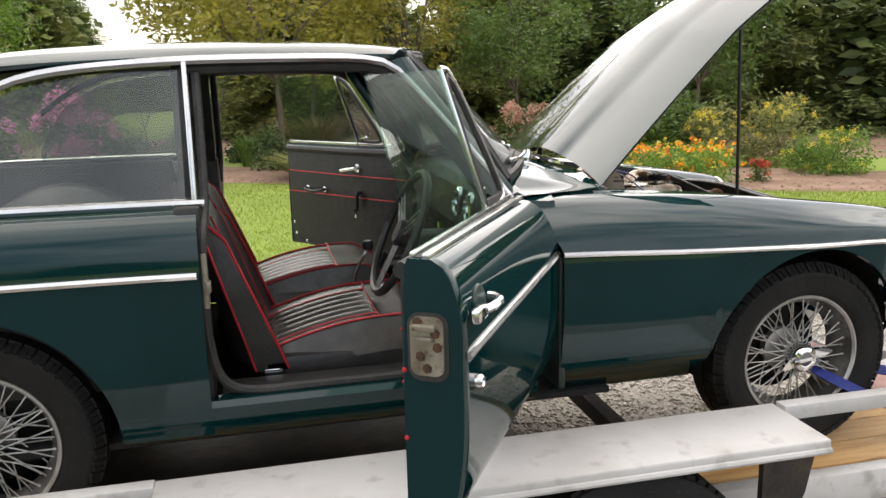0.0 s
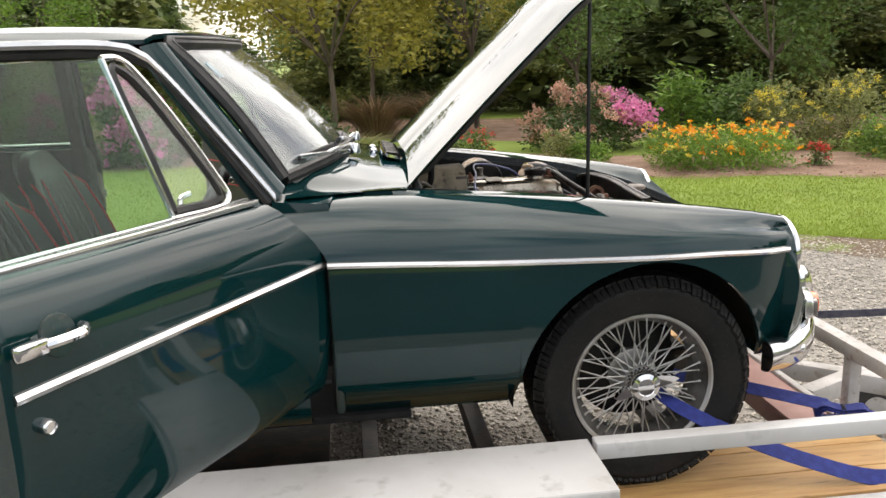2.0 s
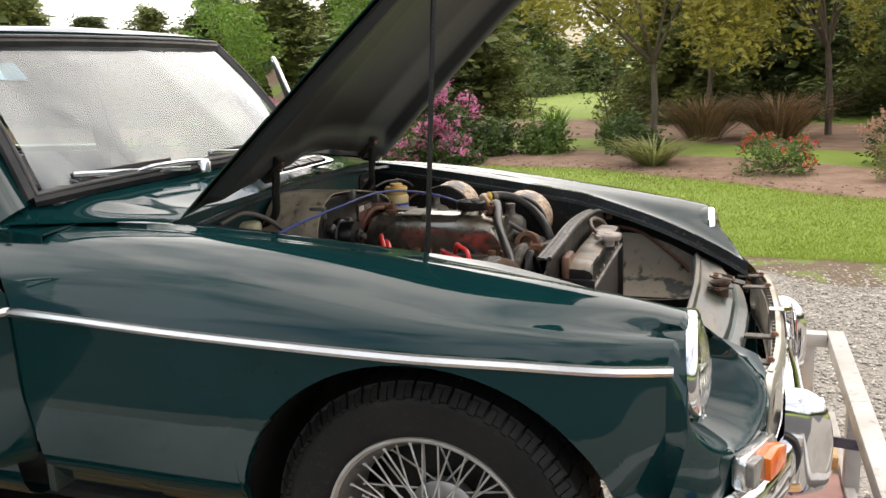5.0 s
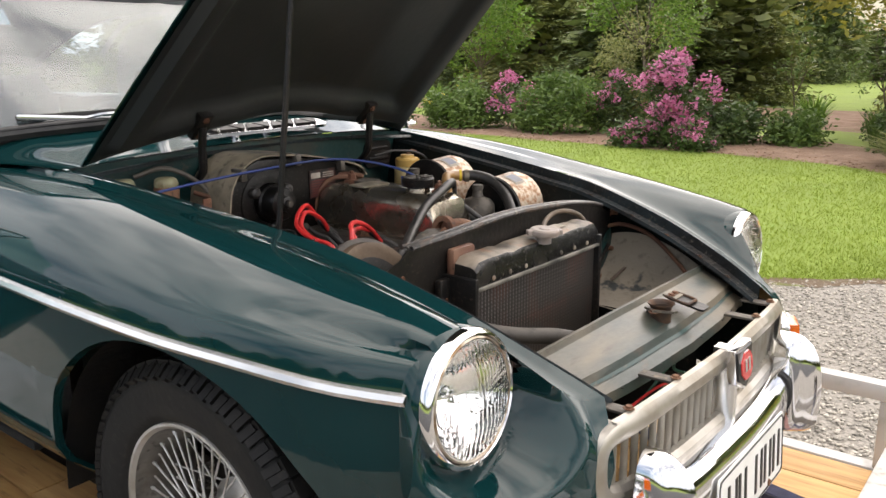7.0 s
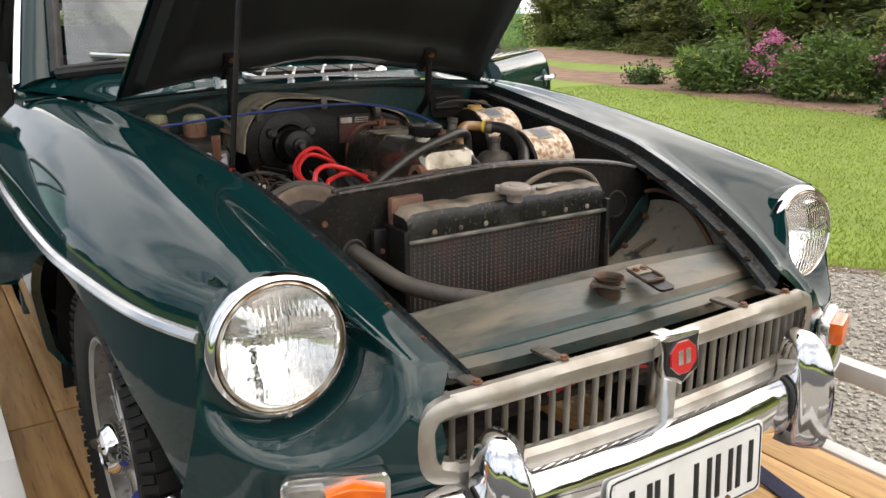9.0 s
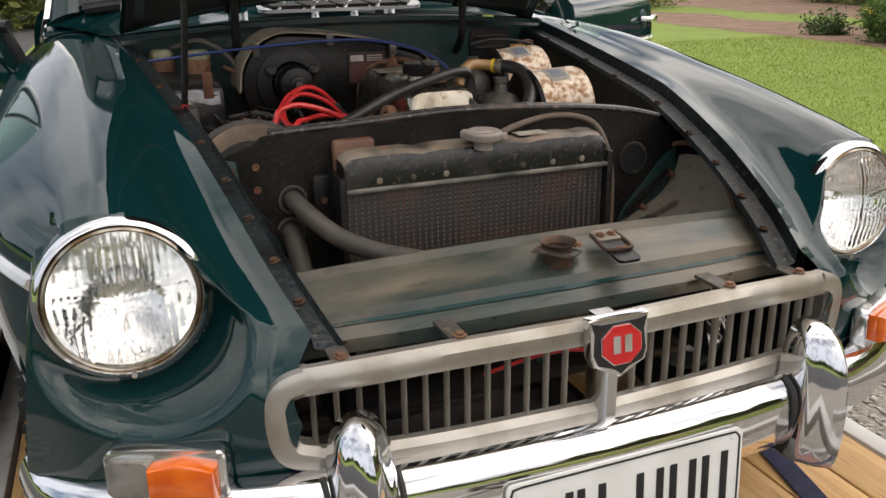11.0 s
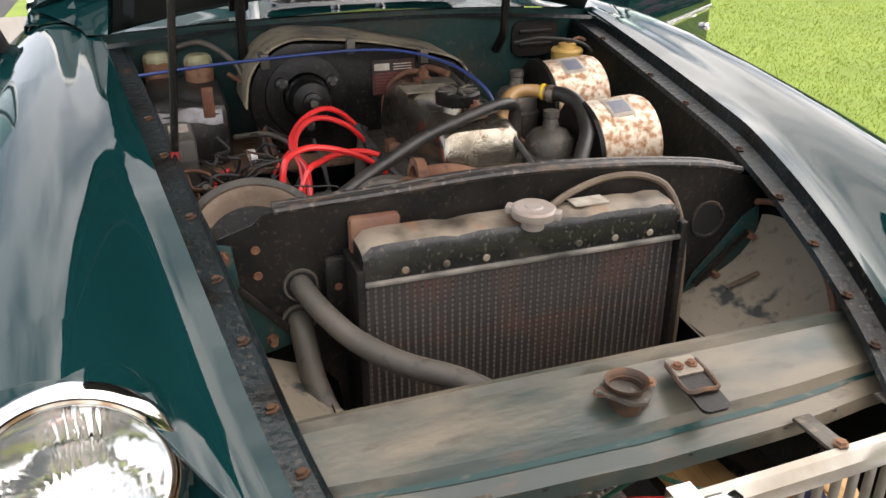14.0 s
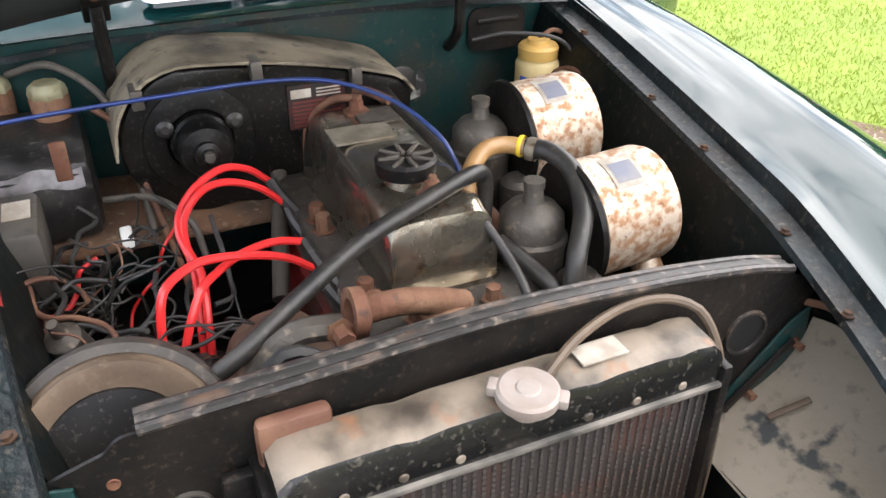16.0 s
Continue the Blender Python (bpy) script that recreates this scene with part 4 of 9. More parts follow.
# ---- lamps, grille, bumper ----
def build_headlamp(s):
    m = axes((0.444, s * 0.550, 0.602 - 0.007 * s), (0, 1, 0), (1, 0, 0.07)) @ Matrix.Scale(0.895, 4)
    lamp = empty("headlamp", car, m)
    lamp["label"] = "round headlamp with a chrome ring"
    part("ring", lathe(bmesh.new(), [(0.1065, -0.012), (0.108, -0.004), (0.1065, 0.005), (0.103, 0.0105), (0.099, 0.012), (0.0965, 0.008), (0.095, 0.003)], 64), CHROME, lamp, "chrome headlamp ring")
    part("lamp_bucket", lathe(bmesh.new(), [(0.104, -0.002), (0.1085, -0.010), (0.109, -0.050)], 64), PAINT, lamp)
    part("inner_rim", lathe(bmesh.new(), [(0.0955, 0.000), (0.0955, 0.009), (0.0925, 0.011), (0.0895, 0.008)], 64), surface("tarnished_rim", (0.5, 0.46, 0.38), 0.3, 0.9, col2=(0.2, 0.13, 0.07), scale=30), lamp, "tarnished inner rim")
    part("reflector", lathe(bmesh.new(), [(0.0, -0.062), (0.012, -0.060), (0.035, -0.050), (0.060, -0.030), (0.082, -0.006), (0.0915, 0.006)], 48), REFLECTOR, lamp, "silvered bowl")
    part("bulb_shield", lathe(bmesh.new(), [(0, -0.034), (0.010, -0.034), (0.012, -0.040), (0.012, -0.058)], 16), CHROME, lamp)
    # fluted lens
    bm = bmesh.new()
    n = 216
    rings = []
    for i in range(0, 23):
        r = 0.0905 * i / 22
        ring = []
        for k in range(n):
            a = 2 * math.pi * k / n
            y, z = r * math.cos(a), r * math.sin(a)
            h = 0.026 - 0.016 * (r / 0.0905) ** 2
            flute = 0.0022 * abs(math.sin(math.pi * y / 0.0085)) if z > 0.004 else 0.0026 * abs(math.sin(math.pi * y / 0.011))
            step = 0.0012 if int((z + 0.2) / 0.021) % 2 else 0.0
            ring.append(Vector((y, z, h + (flute + step) * min(1, (22 - i) / 2))))
        rings.append(ring)
    V = [[bm.verts.new(p) for p in (ring if i else ring[:1])] for i, ring in enumerate(rings)]
    for i in range(22):
        for k in range(n):
            q = [V[i][k % len(V[i])], V[i + 1][k], V[i + 1][(k + 1) % n], V[i][(k + 1) % len(V[i])]]
            q = list(dict.fromkeys(q))
            bm.faces.new(q)
    back = [[bm.verts.new((0, 0, 0.0215))]] + [[bm.verts.new((q.x, q.y, 0.0215 - 0.016 * (i / 22) ** 2)) for q in rings[i]] for i in range(1, 23)]
    for i in range(22):
        for k in range(n):
            q = [back[i][(k + 1) % len(back[i])], back[i + 1][(k + 1) % n], back[i + 1][k], back[i][k % len(back[i])]]
            bm.faces.new(list(dict.fromkeys(q)))
    for k in range(n):
        bm.faces.new((V[22][k], back[22][k], back[22][(k + 1) % n], V[22][(k + 1) % n]))
    bmesh.ops.recalc_face_normals(bm, faces=bm.faces)
    lens = part("lens", bm, LENS, lamp, "clear fluted lamp glass")
    lens.visible_shadow = False
    part("rim_screw", lathe(bmesh.new(), [(0.004, 0), (0.004, 0.004), (0, 0.004)], 8, Matrix.Translation((0, -0.101, 0.012))), TRIM, lamp)
    return lamp


build_headlamp(1)
build_headlamp(-1)

GR = curve([(0, 0.606), (0.20, 0.600), (0.33, 0.588), (0.41, 0.570)])
G_TOP = curve([(0, 0.552), (0.20, 0.553), (0.33, 0.548), (0.41, 0.540)])
G_BOT = curve([(0, 0.408), (0.33, 0.412), (0.41, 0.418)])


def grille_bar(bm, z_of, h, back=0.0):
    secs = []
    for y in np.linspace(-0.375, 0.375, 37):
        x, z = GR(abs(y)) - back, z_of(abs(y))
        secs.append([bm.verts.new((x + dx, y, z + dz)) for dx, dz in ((-0.022, -h), (-0.002, -h), (0.004, -h * 0.5), (0.004, h * 0.4), (-0.004, h), (-0.014, h))])
    for a, b in zip(secs, secs[1:]):
        for k in range(5):
            bm.faces.new((a[k], b[k], b[k + 1], a[k + 1]))
    return bm


grille = empty("radiator_grille", car)
grille["label"] = "dull bright metal grille with upright bars"
top_line = lambda a: G_TOP(a) - 0.016
low_line = lambda a: G_BOT(a) + 0.014
part("top_bar", grille_bar(bmesh.new(), top_line, 0.017), ALLOY, grille)
part("bottom_bar", grille_bar(bmesh.new(), low_line, 0.014), ALLOY, grille)
for s in (1, -1):
    pts = [(GR(0.365), s * 0.365, top_line(0.365)), (GR(0.395) + 0.001, s * 0.395, top_line(0.37) - 0.010), (GR(0.402), s * 0.404, 0.500), (GR(0.402), s * 0.402, 0.455),
           (GR(0.395) + 0.001, s * 0.392, low_line(0.37) + 0.008), (GR(0.365), s * 0.365, low_line(0.365))]
    bm = bmesh.new()
    secs = []
    line = spline(pts, 22)
    for i, p in enumerate(line):
        t = (line[min(i + 1, 21)] - line[max(i - 1, 0)]).normalized()
        out = t.cross(Vector((1, 0, 0))).normalized() * s
        secs.append([bm.verts.new(p + out * a + Vector((b, 0, 0))) for a, b in ((-0.016, -0.022), (-0.016, -0.002), (-0.008, 0.004), (0.007, 0.004), (0.016, -0.004), (0.016, -0.024))])
    for a, b in zip(secs, secs[1:]):
        for k in range(5):
            bm.faces.new((a[k], b[k], b[k + 1], a[k + 1]))
    bmesh.ops.recalc_face_normals(bm, faces=bm.faces)
    part("end_bar", bm, ALLOY, grille)
for s in (1, -1):
    for k in range(13):
        y = s * (0.050 + 0.0262 * k)
        z0, z1, x = low_line(abs(y)) - 0.004, top_line(abs(y)) + 0.004, GR(abs(y)) - 0.020
        bm = bmesh.new()
        prism(bm, [(-0.003, 0.000), (0.003, 0.000), (0.003, 0.006), (0, 0.011), (-0.003, 0.006)], z1 - z0, Matrix.Translation((x, y, (z0 + z1) / 2)) @ pose(0, 0, 0, 0, 0, -90))
        part("slat", bm, ALLOY, grille)
part("centre_bar", prism(bmesh.new(), [(-0.014, -0.02), (0.014, -0.02), (0.014, 0.006), (0.007, 0.020), (-0.007, 0.020), (-0.014, 0.006)], 0.15, Matrix.Translation((0.600, 0, 0.480)) @ pose(0, 0, 0, 0, 0, -90)), TRIM, grille, "bright centre bar")
shield = [(-0.043, 0.036), (-0.030, 0.033), (0.030, 0.033), (0.043, 0.036), (0.038, 0.018), (0.041, -0.012), (0.036, -0.026), (0.012, -0.034), (0, -0.043), (-0.012, -0.034), (-0.036, -0.026), (-0.041, -0.012), (-0.038, 0.018)]
BADGE = axes((0.622, 0, 0.527), (0, 1, 0), (1, 0, 0.12))
part("badge", prism(bmesh.new(), shield, 0.016, BADGE, 0.002), CHROME, grille, "shield badge with a red octagon")
part("badge_field", prism(bmesh.new(), [(x * 0.87, y * 0.87) for x, y in shield], 0.003, BADGE @ Matrix.Translation((0, 0, 0.0095))), PLATEBLACK, grille)
octo = [(0.029 * math.cos(radians(22.5 + 45 * k)), 0.026 * math.sin(radians(22.5 + 45 * k))) for k in range(8)]
part("badge_rim", prism(bmesh.new(), [(x * 1.06, y * 1.06) for x, y in octo], 0.003, BADGE @ Matrix.Translation((0, 0.001, 0.0115))), CHROME, grille)
part("badge_octagon", prism(bmesh.new(), octo, 0.003, BADGE @ Matrix.Translation((0, 0.001, 0.0132))), BADGERED, grille, "red enamel octagon")
Bm = BADGE @ Matrix.Translation((0, 0.001, 0.0152))
for x0 in (-0.013, 0.003):
    part("badge_bar", box(bmesh.new(), x0, x0 + 0.010, -0.010, 0.012, -0.0006, 0.0006, 0, Bm), CHROME, grille, "plain bright bar on the badge")

# slam panel over the grille, with catch cup and latch
x_sb = curve([(0, 0.418), (0.20, 0.413), (0.345, 0.404), (0.41, 0.400)])
x_sf = curve([(0, 0.536), (0.20, 0.524), (0.345, 0.499)])
bm = bmesh.new()


def slam(u, v):
    y = -0.375 + 0.75 * u
    a = abs(y)
    pr = [(0.0, -0.012), (0.02, 0.006), (0.06, 0.008), (0.10, 0.0), (0.70, -0.008), (0.76, -0.020), (0.84, -0.022), (0.97, -0.026), (1.0, -0.040)]
    k = min(int(v * 8), 7)
    t = v * 8 - k
    q = pr[k][0] + (pr[k + 1][0] - pr[k][0]) * t
    dz = pr[k][1] + (pr[k + 1][1] - pr[k][1]) * t
    return Vector((x_sb(a) + (x_sf(a) - x_sb(a)) * q, y, 0.598 - 0.028 * q - 0.10 * a * a + dz))


sheet(bm, slam, 30, 16, 0.003)
slamp = part("slam_panel", bm, SLAM, car, "dusty worn green slam panel over the grille")
part("slam_ridge", tube(bmesh.new(), [slam(k / 12, 0.03) + Vector((0.002, 0, 0.002)) for k in range(13)], 0.0085, 12, n=40), surface("worn_rolled_edge", (0.035, 0.050, 0.054), 0.36, col2=(0.075, 0.075, 0.068), scale=14, lo=0.5, hi=0.7, fine=(0.15, 0.13, 0.10), fine_scale=110, bump=0.15), slamp, "worn rolled edge along the slam panel")
bm = sheet(bmesh.new(), lambda u, v: slam(0.01 + 0.98 * u, 0.56 + 0.17 * v) + Vector((0, 0, 0.005)), 30, 10)
part("slam_ridge", bm, SLAMGREEN, slamp)
CUP = (0.474, 0.0, 0.592)
part("catch_plate", prism(bmesh.new(), [(-0.038, 0), (-0.01, 0.028), (0.01, 0.028), (0.038, 0), (0.01, -0.028), (-0.01, -0.028)], 0.004, Matrix.Translation((CUP[0], CUP[1], 0.598)) @ pose(0, 0, 0, 0, 10, 90)), CAST, slamp)
part("catch_cup", lathe(bmesh.new(), [(0.019, -0.03), (0.019, 0.012), (0.0215, 0.018), (0.0245, 0.020), (0.0245, 0.018), (0.0185, 0.012), (0.0165, -0.03)], 28, Matrix.Translation(CUP)), DARKBOLT, slamp, "rusty round catch cup")
part("cup_floor", lathe(bmesh.new(), [(0.0, -0.012), (0.010, -0.012), (0.010, -0.016), (0.017, -0.016)], 20, Matrix.Translation(CUP)), CAST, slamp)
for a in (-0.030, 0.030):
    part("catch_bolt", bolt(bmesh.new(), (CUP[0] - 0.002, a, 0.600)), RUST, slamp)
part("latch_slot", prism(bmesh.new(), rounded(0.075, 0.036, 0.009), 0.004, axes((0.492, 0.081, 0.596), (1, 0, -0.2), (0.2, 0, 1))), BLACK, slamp)
bm = bmesh.new()
tube(bm, [(0.455, 0.062, 0.606), (0.50, 0.062, 0.598), (0.503, 0.078, 0.600), (0.500, 0.10, 0.598), (0.455, 0.10, 0.606)], 0.003, 6, n=18)
part("safety_catch", bm, DARKBOLT, slamp, "rusty wire safety catch")
part("latch_plate", prism(bmesh.new(), rounded(0.028, 0.036, 0.003, 2), 0.004, axes((0.462, 0.081, 0.6045), (1, 0, -0.2), (0.2, 0, 1))), DUSTY, slamp)
for a in (0.072, 0.090):
    part("latch_screw", bolt(bmesh.new(), (0.462, a, 0.606), r=0.005, h=0.004), RUST, slamp)
for y in (-0.31, -0.24, -0.12, 0.05, 0.18, 0.26):
    part("panel_hole", lathe(bmesh.new(), [(0, 0.001), (0.005, 0.001), (0.005, 0)], 8, Matrix.Translation(slam((y + 0.375) / 0.75, 0.90) + Vector((0, 0, 0.002)))), BLACK, slamp)
for y in (-0.33, -0.19, 0.20, 0.33):
    part("grille_bolt", bolt(bmesh.new(), (GR(abs(y)) - 0.016, y, G_TOP(abs(y)) + 0.002)), RUST, car, "rusty grille bolt")
    part("grille_bracket", box(bmesh.new(), GR(abs(y)) - 0.075, GR(abs(y)) - 0.012, y - 0.012, y + 0.012, G_TOP(abs(y)) - 0.006, G_TOP(abs(y)) - 0.001, 0.001), CAST, car)
# dark space behind the grille: lower apron and ducting
part("front_apron", sheet(bmesh.new(), lambda u, v: Vector((0.56 - 0.10 * v, -0.41 + 0.82 * u, 0.415 - 0.17 * v)), 10, 4, 0.003), PAINT, car)
bm = bmesh.new()
tube(bm, [(0.45, -0.10, 0.42), (0.48, 0.0, 0.45), (0.50, 0.10, 0.44)], 0.003, 6)
part("loose_wire", bm, REDLEAD, car, "thin red wire behind the grille")
bm = bmesh.new()
tube(bm, [(0.46, -0.02, 0.43), (0.49, 0.03, 0.49), (0.48, 0.07, 0.46), (0.50, 0.14, 0.43)], 0.003, 6)
part("loose_wire", bm, surface("green_wire", (0.03, 0.12, 0.07), 0.5), car)

# bumper
def bump_x(y):
    a = abs(y)
    return curve([(0, 0.640), (0.20, 0.634), (0.33, 0.618), (0.45, 0.590), (0.55, 0.547), (0.625, 0.490), (0.675, 0.420), (0.695, 0.350)])(a)


def build_bumper(bm):
    ys = [0.0, 0.10, 0.20, 0.28, 0.36, 0.43, 0.49, 0.54, 0.585, 0.62, 0.648, 0.668, 0.682, 0.695]
    ys = [-y for y in ys[::-1]] + ys[1:]
    pr = [(-0.030, 0.046), (-0.012, 0.045), (0.004, 0.036), (0.012, 0.018), (0.014, 0.0), (0.012, -0.028), (0.004, -0.052), (-0.012, -0.066), (-0.030, -0.066)]
    pr = spline(pr, 14)
    secs = []
    for i, y in enumerate(ys):
        x = bump_x(y)
        y2, y1 = ys[min(i + 1, len(ys) - 1)], ys[max(i - 1, 0)]
        t = Vector((bump_x(y2) - bump_x(y1), y2 - y1, 0)).normalized()
        out = Vector((t.y, -t.x, 0))
        k = 1 - 0.22 * max(0, (abs(y) - 0.56) / 0.135) ** 2
        z = 0.372 - 0.022 * (abs(y) / 0.695) ** 4
        secs.append([bm.verts.new(Vector((x, y, z + b * k)) + out * a) for a, b in pr])
    for a, b in zip(secs, secs[1:]):
        for k in range(13):
            bm.faces.new((a[k], b[k], b[k + 1], a[k + 1]))
    for s in (secs[0], secs[-1]):
        bm.faces.new(s)
    bmesh.ops.recalc_face_normals(bm, faces=bm.faces)
    bmesh.ops.solidify(bm, geom=list(bm.faces), thickness=0.002)
    return bm


bumper = part("front_bumper", build_bumper(bmesh.new()), CHROME, car, "chrome front bumper")


def build_overrider(bm, s):
    # (height, reach, half width): a tall blade with a flat front and a rounded, peaked top
    lv = [(-0.085, 0.040, 0.026), (-0.075, 0.056, 0.035), (-0.05, 0.064, 0.038), (0.0, 0.067, 0.038), (0.045, 0.064, 0.037), (0.078, 0.056, 0.035), (0.098, 0.046, 0.031), (0.112, 0.034, 0.024), (0.120, 0.020, 0.014), (0.123, 0.008, 0.005)]
    lv = spline(lv, 22)
    secs = []
    for dz, dx, w in lv:
        ring = []
        for k in range(25):
            a = math.pi * k / 24
            c, t = math.cos(a), math.sin(a)
            fx = 0.72 * t ** 0.45 + 0.28 * max(0.0, 1 - abs(c) * 1.6)
            ring.append(Vector((0.600 + (dx + 0.022) * fx, s * 0.325 + w * (abs(c) ** 0.8) * (1 if c > 0 else -1), 0.372 + dz)))
        secs.append([bm.verts.new(p) for p in ring])
    for a, b in zip(secs, secs[1:]):
        for k in range(24):
            bm.faces.new((a[k], b[k], b[k + 1], a[k + 1]))
    bm.faces.new(secs[-1])
    bm.faces.new(secs[0][::-1])
    bmesh.ops.recalc_face_normals(bm, faces=bm.faces)
    return bm


for s in (1, -1):
    ov = part("overrider", build_overrider(bmesh.new(), s), CHROME, car, "chrome bumper overrider")
    for d in (-0.042, 0.042):
        y = s * 0.325 + d
        part("rubber_strip", tube(bmesh.new(), [(bump_x(y) - 0.01, y, 0.418), (bump_x(y) + 0.010, y, 0.405), (bump_x(y) + 0.016, y, 0.370), (bump_x(y) + 0.004, y, 0.33)], 0.004, 6, n=10), RUBBER, ov)
    part("bumper_bolt", lathe(bmesh.new(), [(0.014, 0), (0.013, 0.004), (0.006, 0.008), (0, 0.009)], 16, axes((0.462, s * 0.663, 0.350), (0, 0, 1), (0.62, s, 0))), CHROME, bumper, "round chrome bumper bolt")

# number plate
PL = axes((0.658, 0.010, 0.322), (0, 1, 0.0), (1, 0, 0.06))
plate = part("number_plate", prism(bmesh.new(), rounded(0.345, 0.125, 0.010), 0.003, PL), PLATEWHITE, car, "white plate with plain black bars")
fr = bmesh.new()
ring = [(x, y) for x, y in rounded(0.335, 0.115, 0.008)]
tube(fr, [PL @ Vector((x, y, 0.0018)) for x, y in ring + [ring[0]]], 0.0016, 5, n=80)
part("plate_border", fr, PLATEBLACK, plate)
for k, (cx, w) in enumerate(((-0.112, 0.046), (-0.060, 0.040), (0.030, 0.040), (0.083, 0.040), (0.136, 0.040))):
    for side in (-1, 1):
        x0 = cx * 0.95 + side * (w / 2 - 0.005)
        part("plate_bar", box(bmesh.new(), x0 - 0.0055, x0 + 0.0055, -0.040, 0.034, 0.0015, 0.003, 0.0004, PL), PLATEBLACK, plate, "plain black bar")
for x in (-0.157, 0.157):
    part("plate_screw", lathe(bmesh.new(), [(0.0045, 0.001), (0.004, 0.003), (0, 0.0035)], 10, PL @ Matrix.Translation((x, 0.050, 0))), PLATEWHITE, plate)
part("plate_screw", lathe(bmesh.new(), [(0.007, 0.001), (0.006, 0.004), (0, 0.005)], 10, PL @ Matrix.Translation((0.09, -0.052, 0))), RUST, plate, "rusty screw")

# indicators
for s in (1, -1):
    c = Vector((0.545, s * 0.527, 0.436))
    n = Vector((0.90, s * 0.38, 0.05))
    M = axes(c, (-n.y * s, n.x * s, 0), n)
    ind = part("indicator", prism(bmesh.new(), rounded(0.136, 0.060, 0.010), 0.022, M, 0.004), TRIM, car, "front indicator with clear and amber lenses")
    am = bmesh.new()
    M2 = M @ Matrix.Translation((0, 0, 0.020))
    am_pts = [(-0.060, 0.024), (0.014, 0.024), (0.014, -0.016), (-0.022, -0.025), (-0.060, -0.016)]
    prism(am, am_pts, 0.026, M2, 0.005)
    part("amber_lens", am, AMBER, ind, "orange indicator lens")
    cx = 0.038
    part("clear_lens", prism(bmesh.new(), [(x + cx, y) for x, y in rounded(0.048, 0.044, 0.006)], 0.020, M @ Matrix.Translation((0, 0, 0.013)), 0.003), CLEARLENS, ind, "clear side lamp lens")
# ---- doors ----
def door(s, degrees):
    """A door hinged at its front edge and open by that angle; s = 1 on the car's right side."""
    a = radians(degrees)
    d = Vector((-math.cos(a), -math.sin(a), 0))
    M = axes((-0.817, -0.745, 0), d, (0, 0, 1)) @ Matrix.Diagonal((0.968, 1, 1, 1))
    root = empty("door", car)
    root["label"] = "open green door with raised window and black trim"

    def put(name, bm, mat, label=""):
        bmesh.ops.transform(bm, matrix=M, verts=bm.verts)
        if s < 0:
            mirrored(bm)
        return part(name, bm, mat, root, label)

    prof = spline([(-0.080, 0.856), (-0.060, 0.857), (-0.036, 0.845), (-0.016, 0.812), (-0.005, 0.765), (0.0, 0.72), (0.0, 0.66), (0.0, 0.55), (-0.008, 0.46), (-0.024, 0.385), (-0.040, 0.362)], 22)
    front = curve([(0.0, 0.0), (0.69, 0.0), (0.75, 0.03), (0.80, 0.085), (0.86, 0.135)])
    sec = [(p[0], p[1]) for p in prof] + [(-0.105, 0.362), (-0.112, 0.375), (-0.112, 0.60), (-0.104, 0.84), (-0.098, 0.856)]
    bm = bmesh.new()
    us = [0, 0.1, 0.2, 0.35, 0.5, 0.65, 0.78, 0.855, 0.872, 0.88]
    rows = []
    for k, u in enumerate(us):
        t = u / 0.88
        inset = 0.004 if k == len(us) - 1 else 0.0
        rows.append([bm.verts.new((front(z) * (1 - t) + u, w - inset, z + 0.008 * t * (z - 0.36) / 0.5)) for w, z in sec])
    n = len(sec)
    for p, q in zip(rows, rows[1:]):
        for k in range(n):
            bm.faces.new((p[k], p[(k + 1) % n], q[(k + 1) % n], q[k]))
    bm.faces.new(rows[-1])
    bm.faces.new(rows[0][::-1])
    bmesh.ops.recalc_face_normals(bm, faces=bm.faces)
    put("door_shell", bm, PAINT)
    # trim strip, belt mouldings
    bm = bmesh.new()
    rows = []
    for i in range(16):
        u = 0.0 + 0.868 * i / 15
        z = 0.692 - 0.003 * u
        rows.append([bm.verts.new((u, w, z + dz)) for w, dz in ((-0.002, -0.010), (0.006, -0.008), (0.010, 0.0), (0.006, 0.008), (-0.002, 0.010))])
    for p, q in zip(rows, rows[1:]):
        for k in range(4):
            bm.faces.new((p[k], q[k], q[k + 1], p[k + 1]))
    bm.faces.new(rows[-1])
    bmesh.ops.recalc_face_normals(bm, faces=bm.faces)
    put("trim_strip", bm, TRIM, "bright door strip")
    put("belt_moulding", box(bmesh.new(), 0.15, 0.872, -0.078, -0.062, 0.860, 0.872, 0.003), TRIM, "bright waist moulding")
    put("belt_moulding", box(bmesh.new(), 0.15, 0.872, -0.101, -0.092, 0.860, 0.874, 0.003), TRIM)
    put("belt_seal", box(bmesh.new(), 0.15, 0.872, -0.092, -0.078, 0.856, 0.866, 0.002), SEAL)
    # window and quarterlight
    wz = lambda z: -0.094 - 0.083 * (z - 0.86) / 0.32
    P = lambda u, z, dw=0.0: Vector((u, wz(z) + dw, z))
    quad = ((0.387, 0.862), (0.858, 0.862), (0.864, 1.174), (0.448, 1.182))
    bm = bmesh.new()
    sheet(bm, lambda u, v: P((quad[0][0] * (1 - u) + quad[1][0] * u) * (1 - v) + (quad[3][0] * (1 - u) + quad[2][0] * u) * v,
                             (quad[0][1] * (1 - u) + quad[1][1] * u) * (1 - v) + (quad[3][1] * (1 - u) + quad[2][1] * u) * v), 6, 6, 0.004)
    put("window_glass", bm, TINTED, "faintly green window glass").visible_shadow = False
    tri = ((0.375, 0.875), (0.226, 0.885), (0.312, 1.045), (0.425, 1.165))
    bm = bmesh.new()
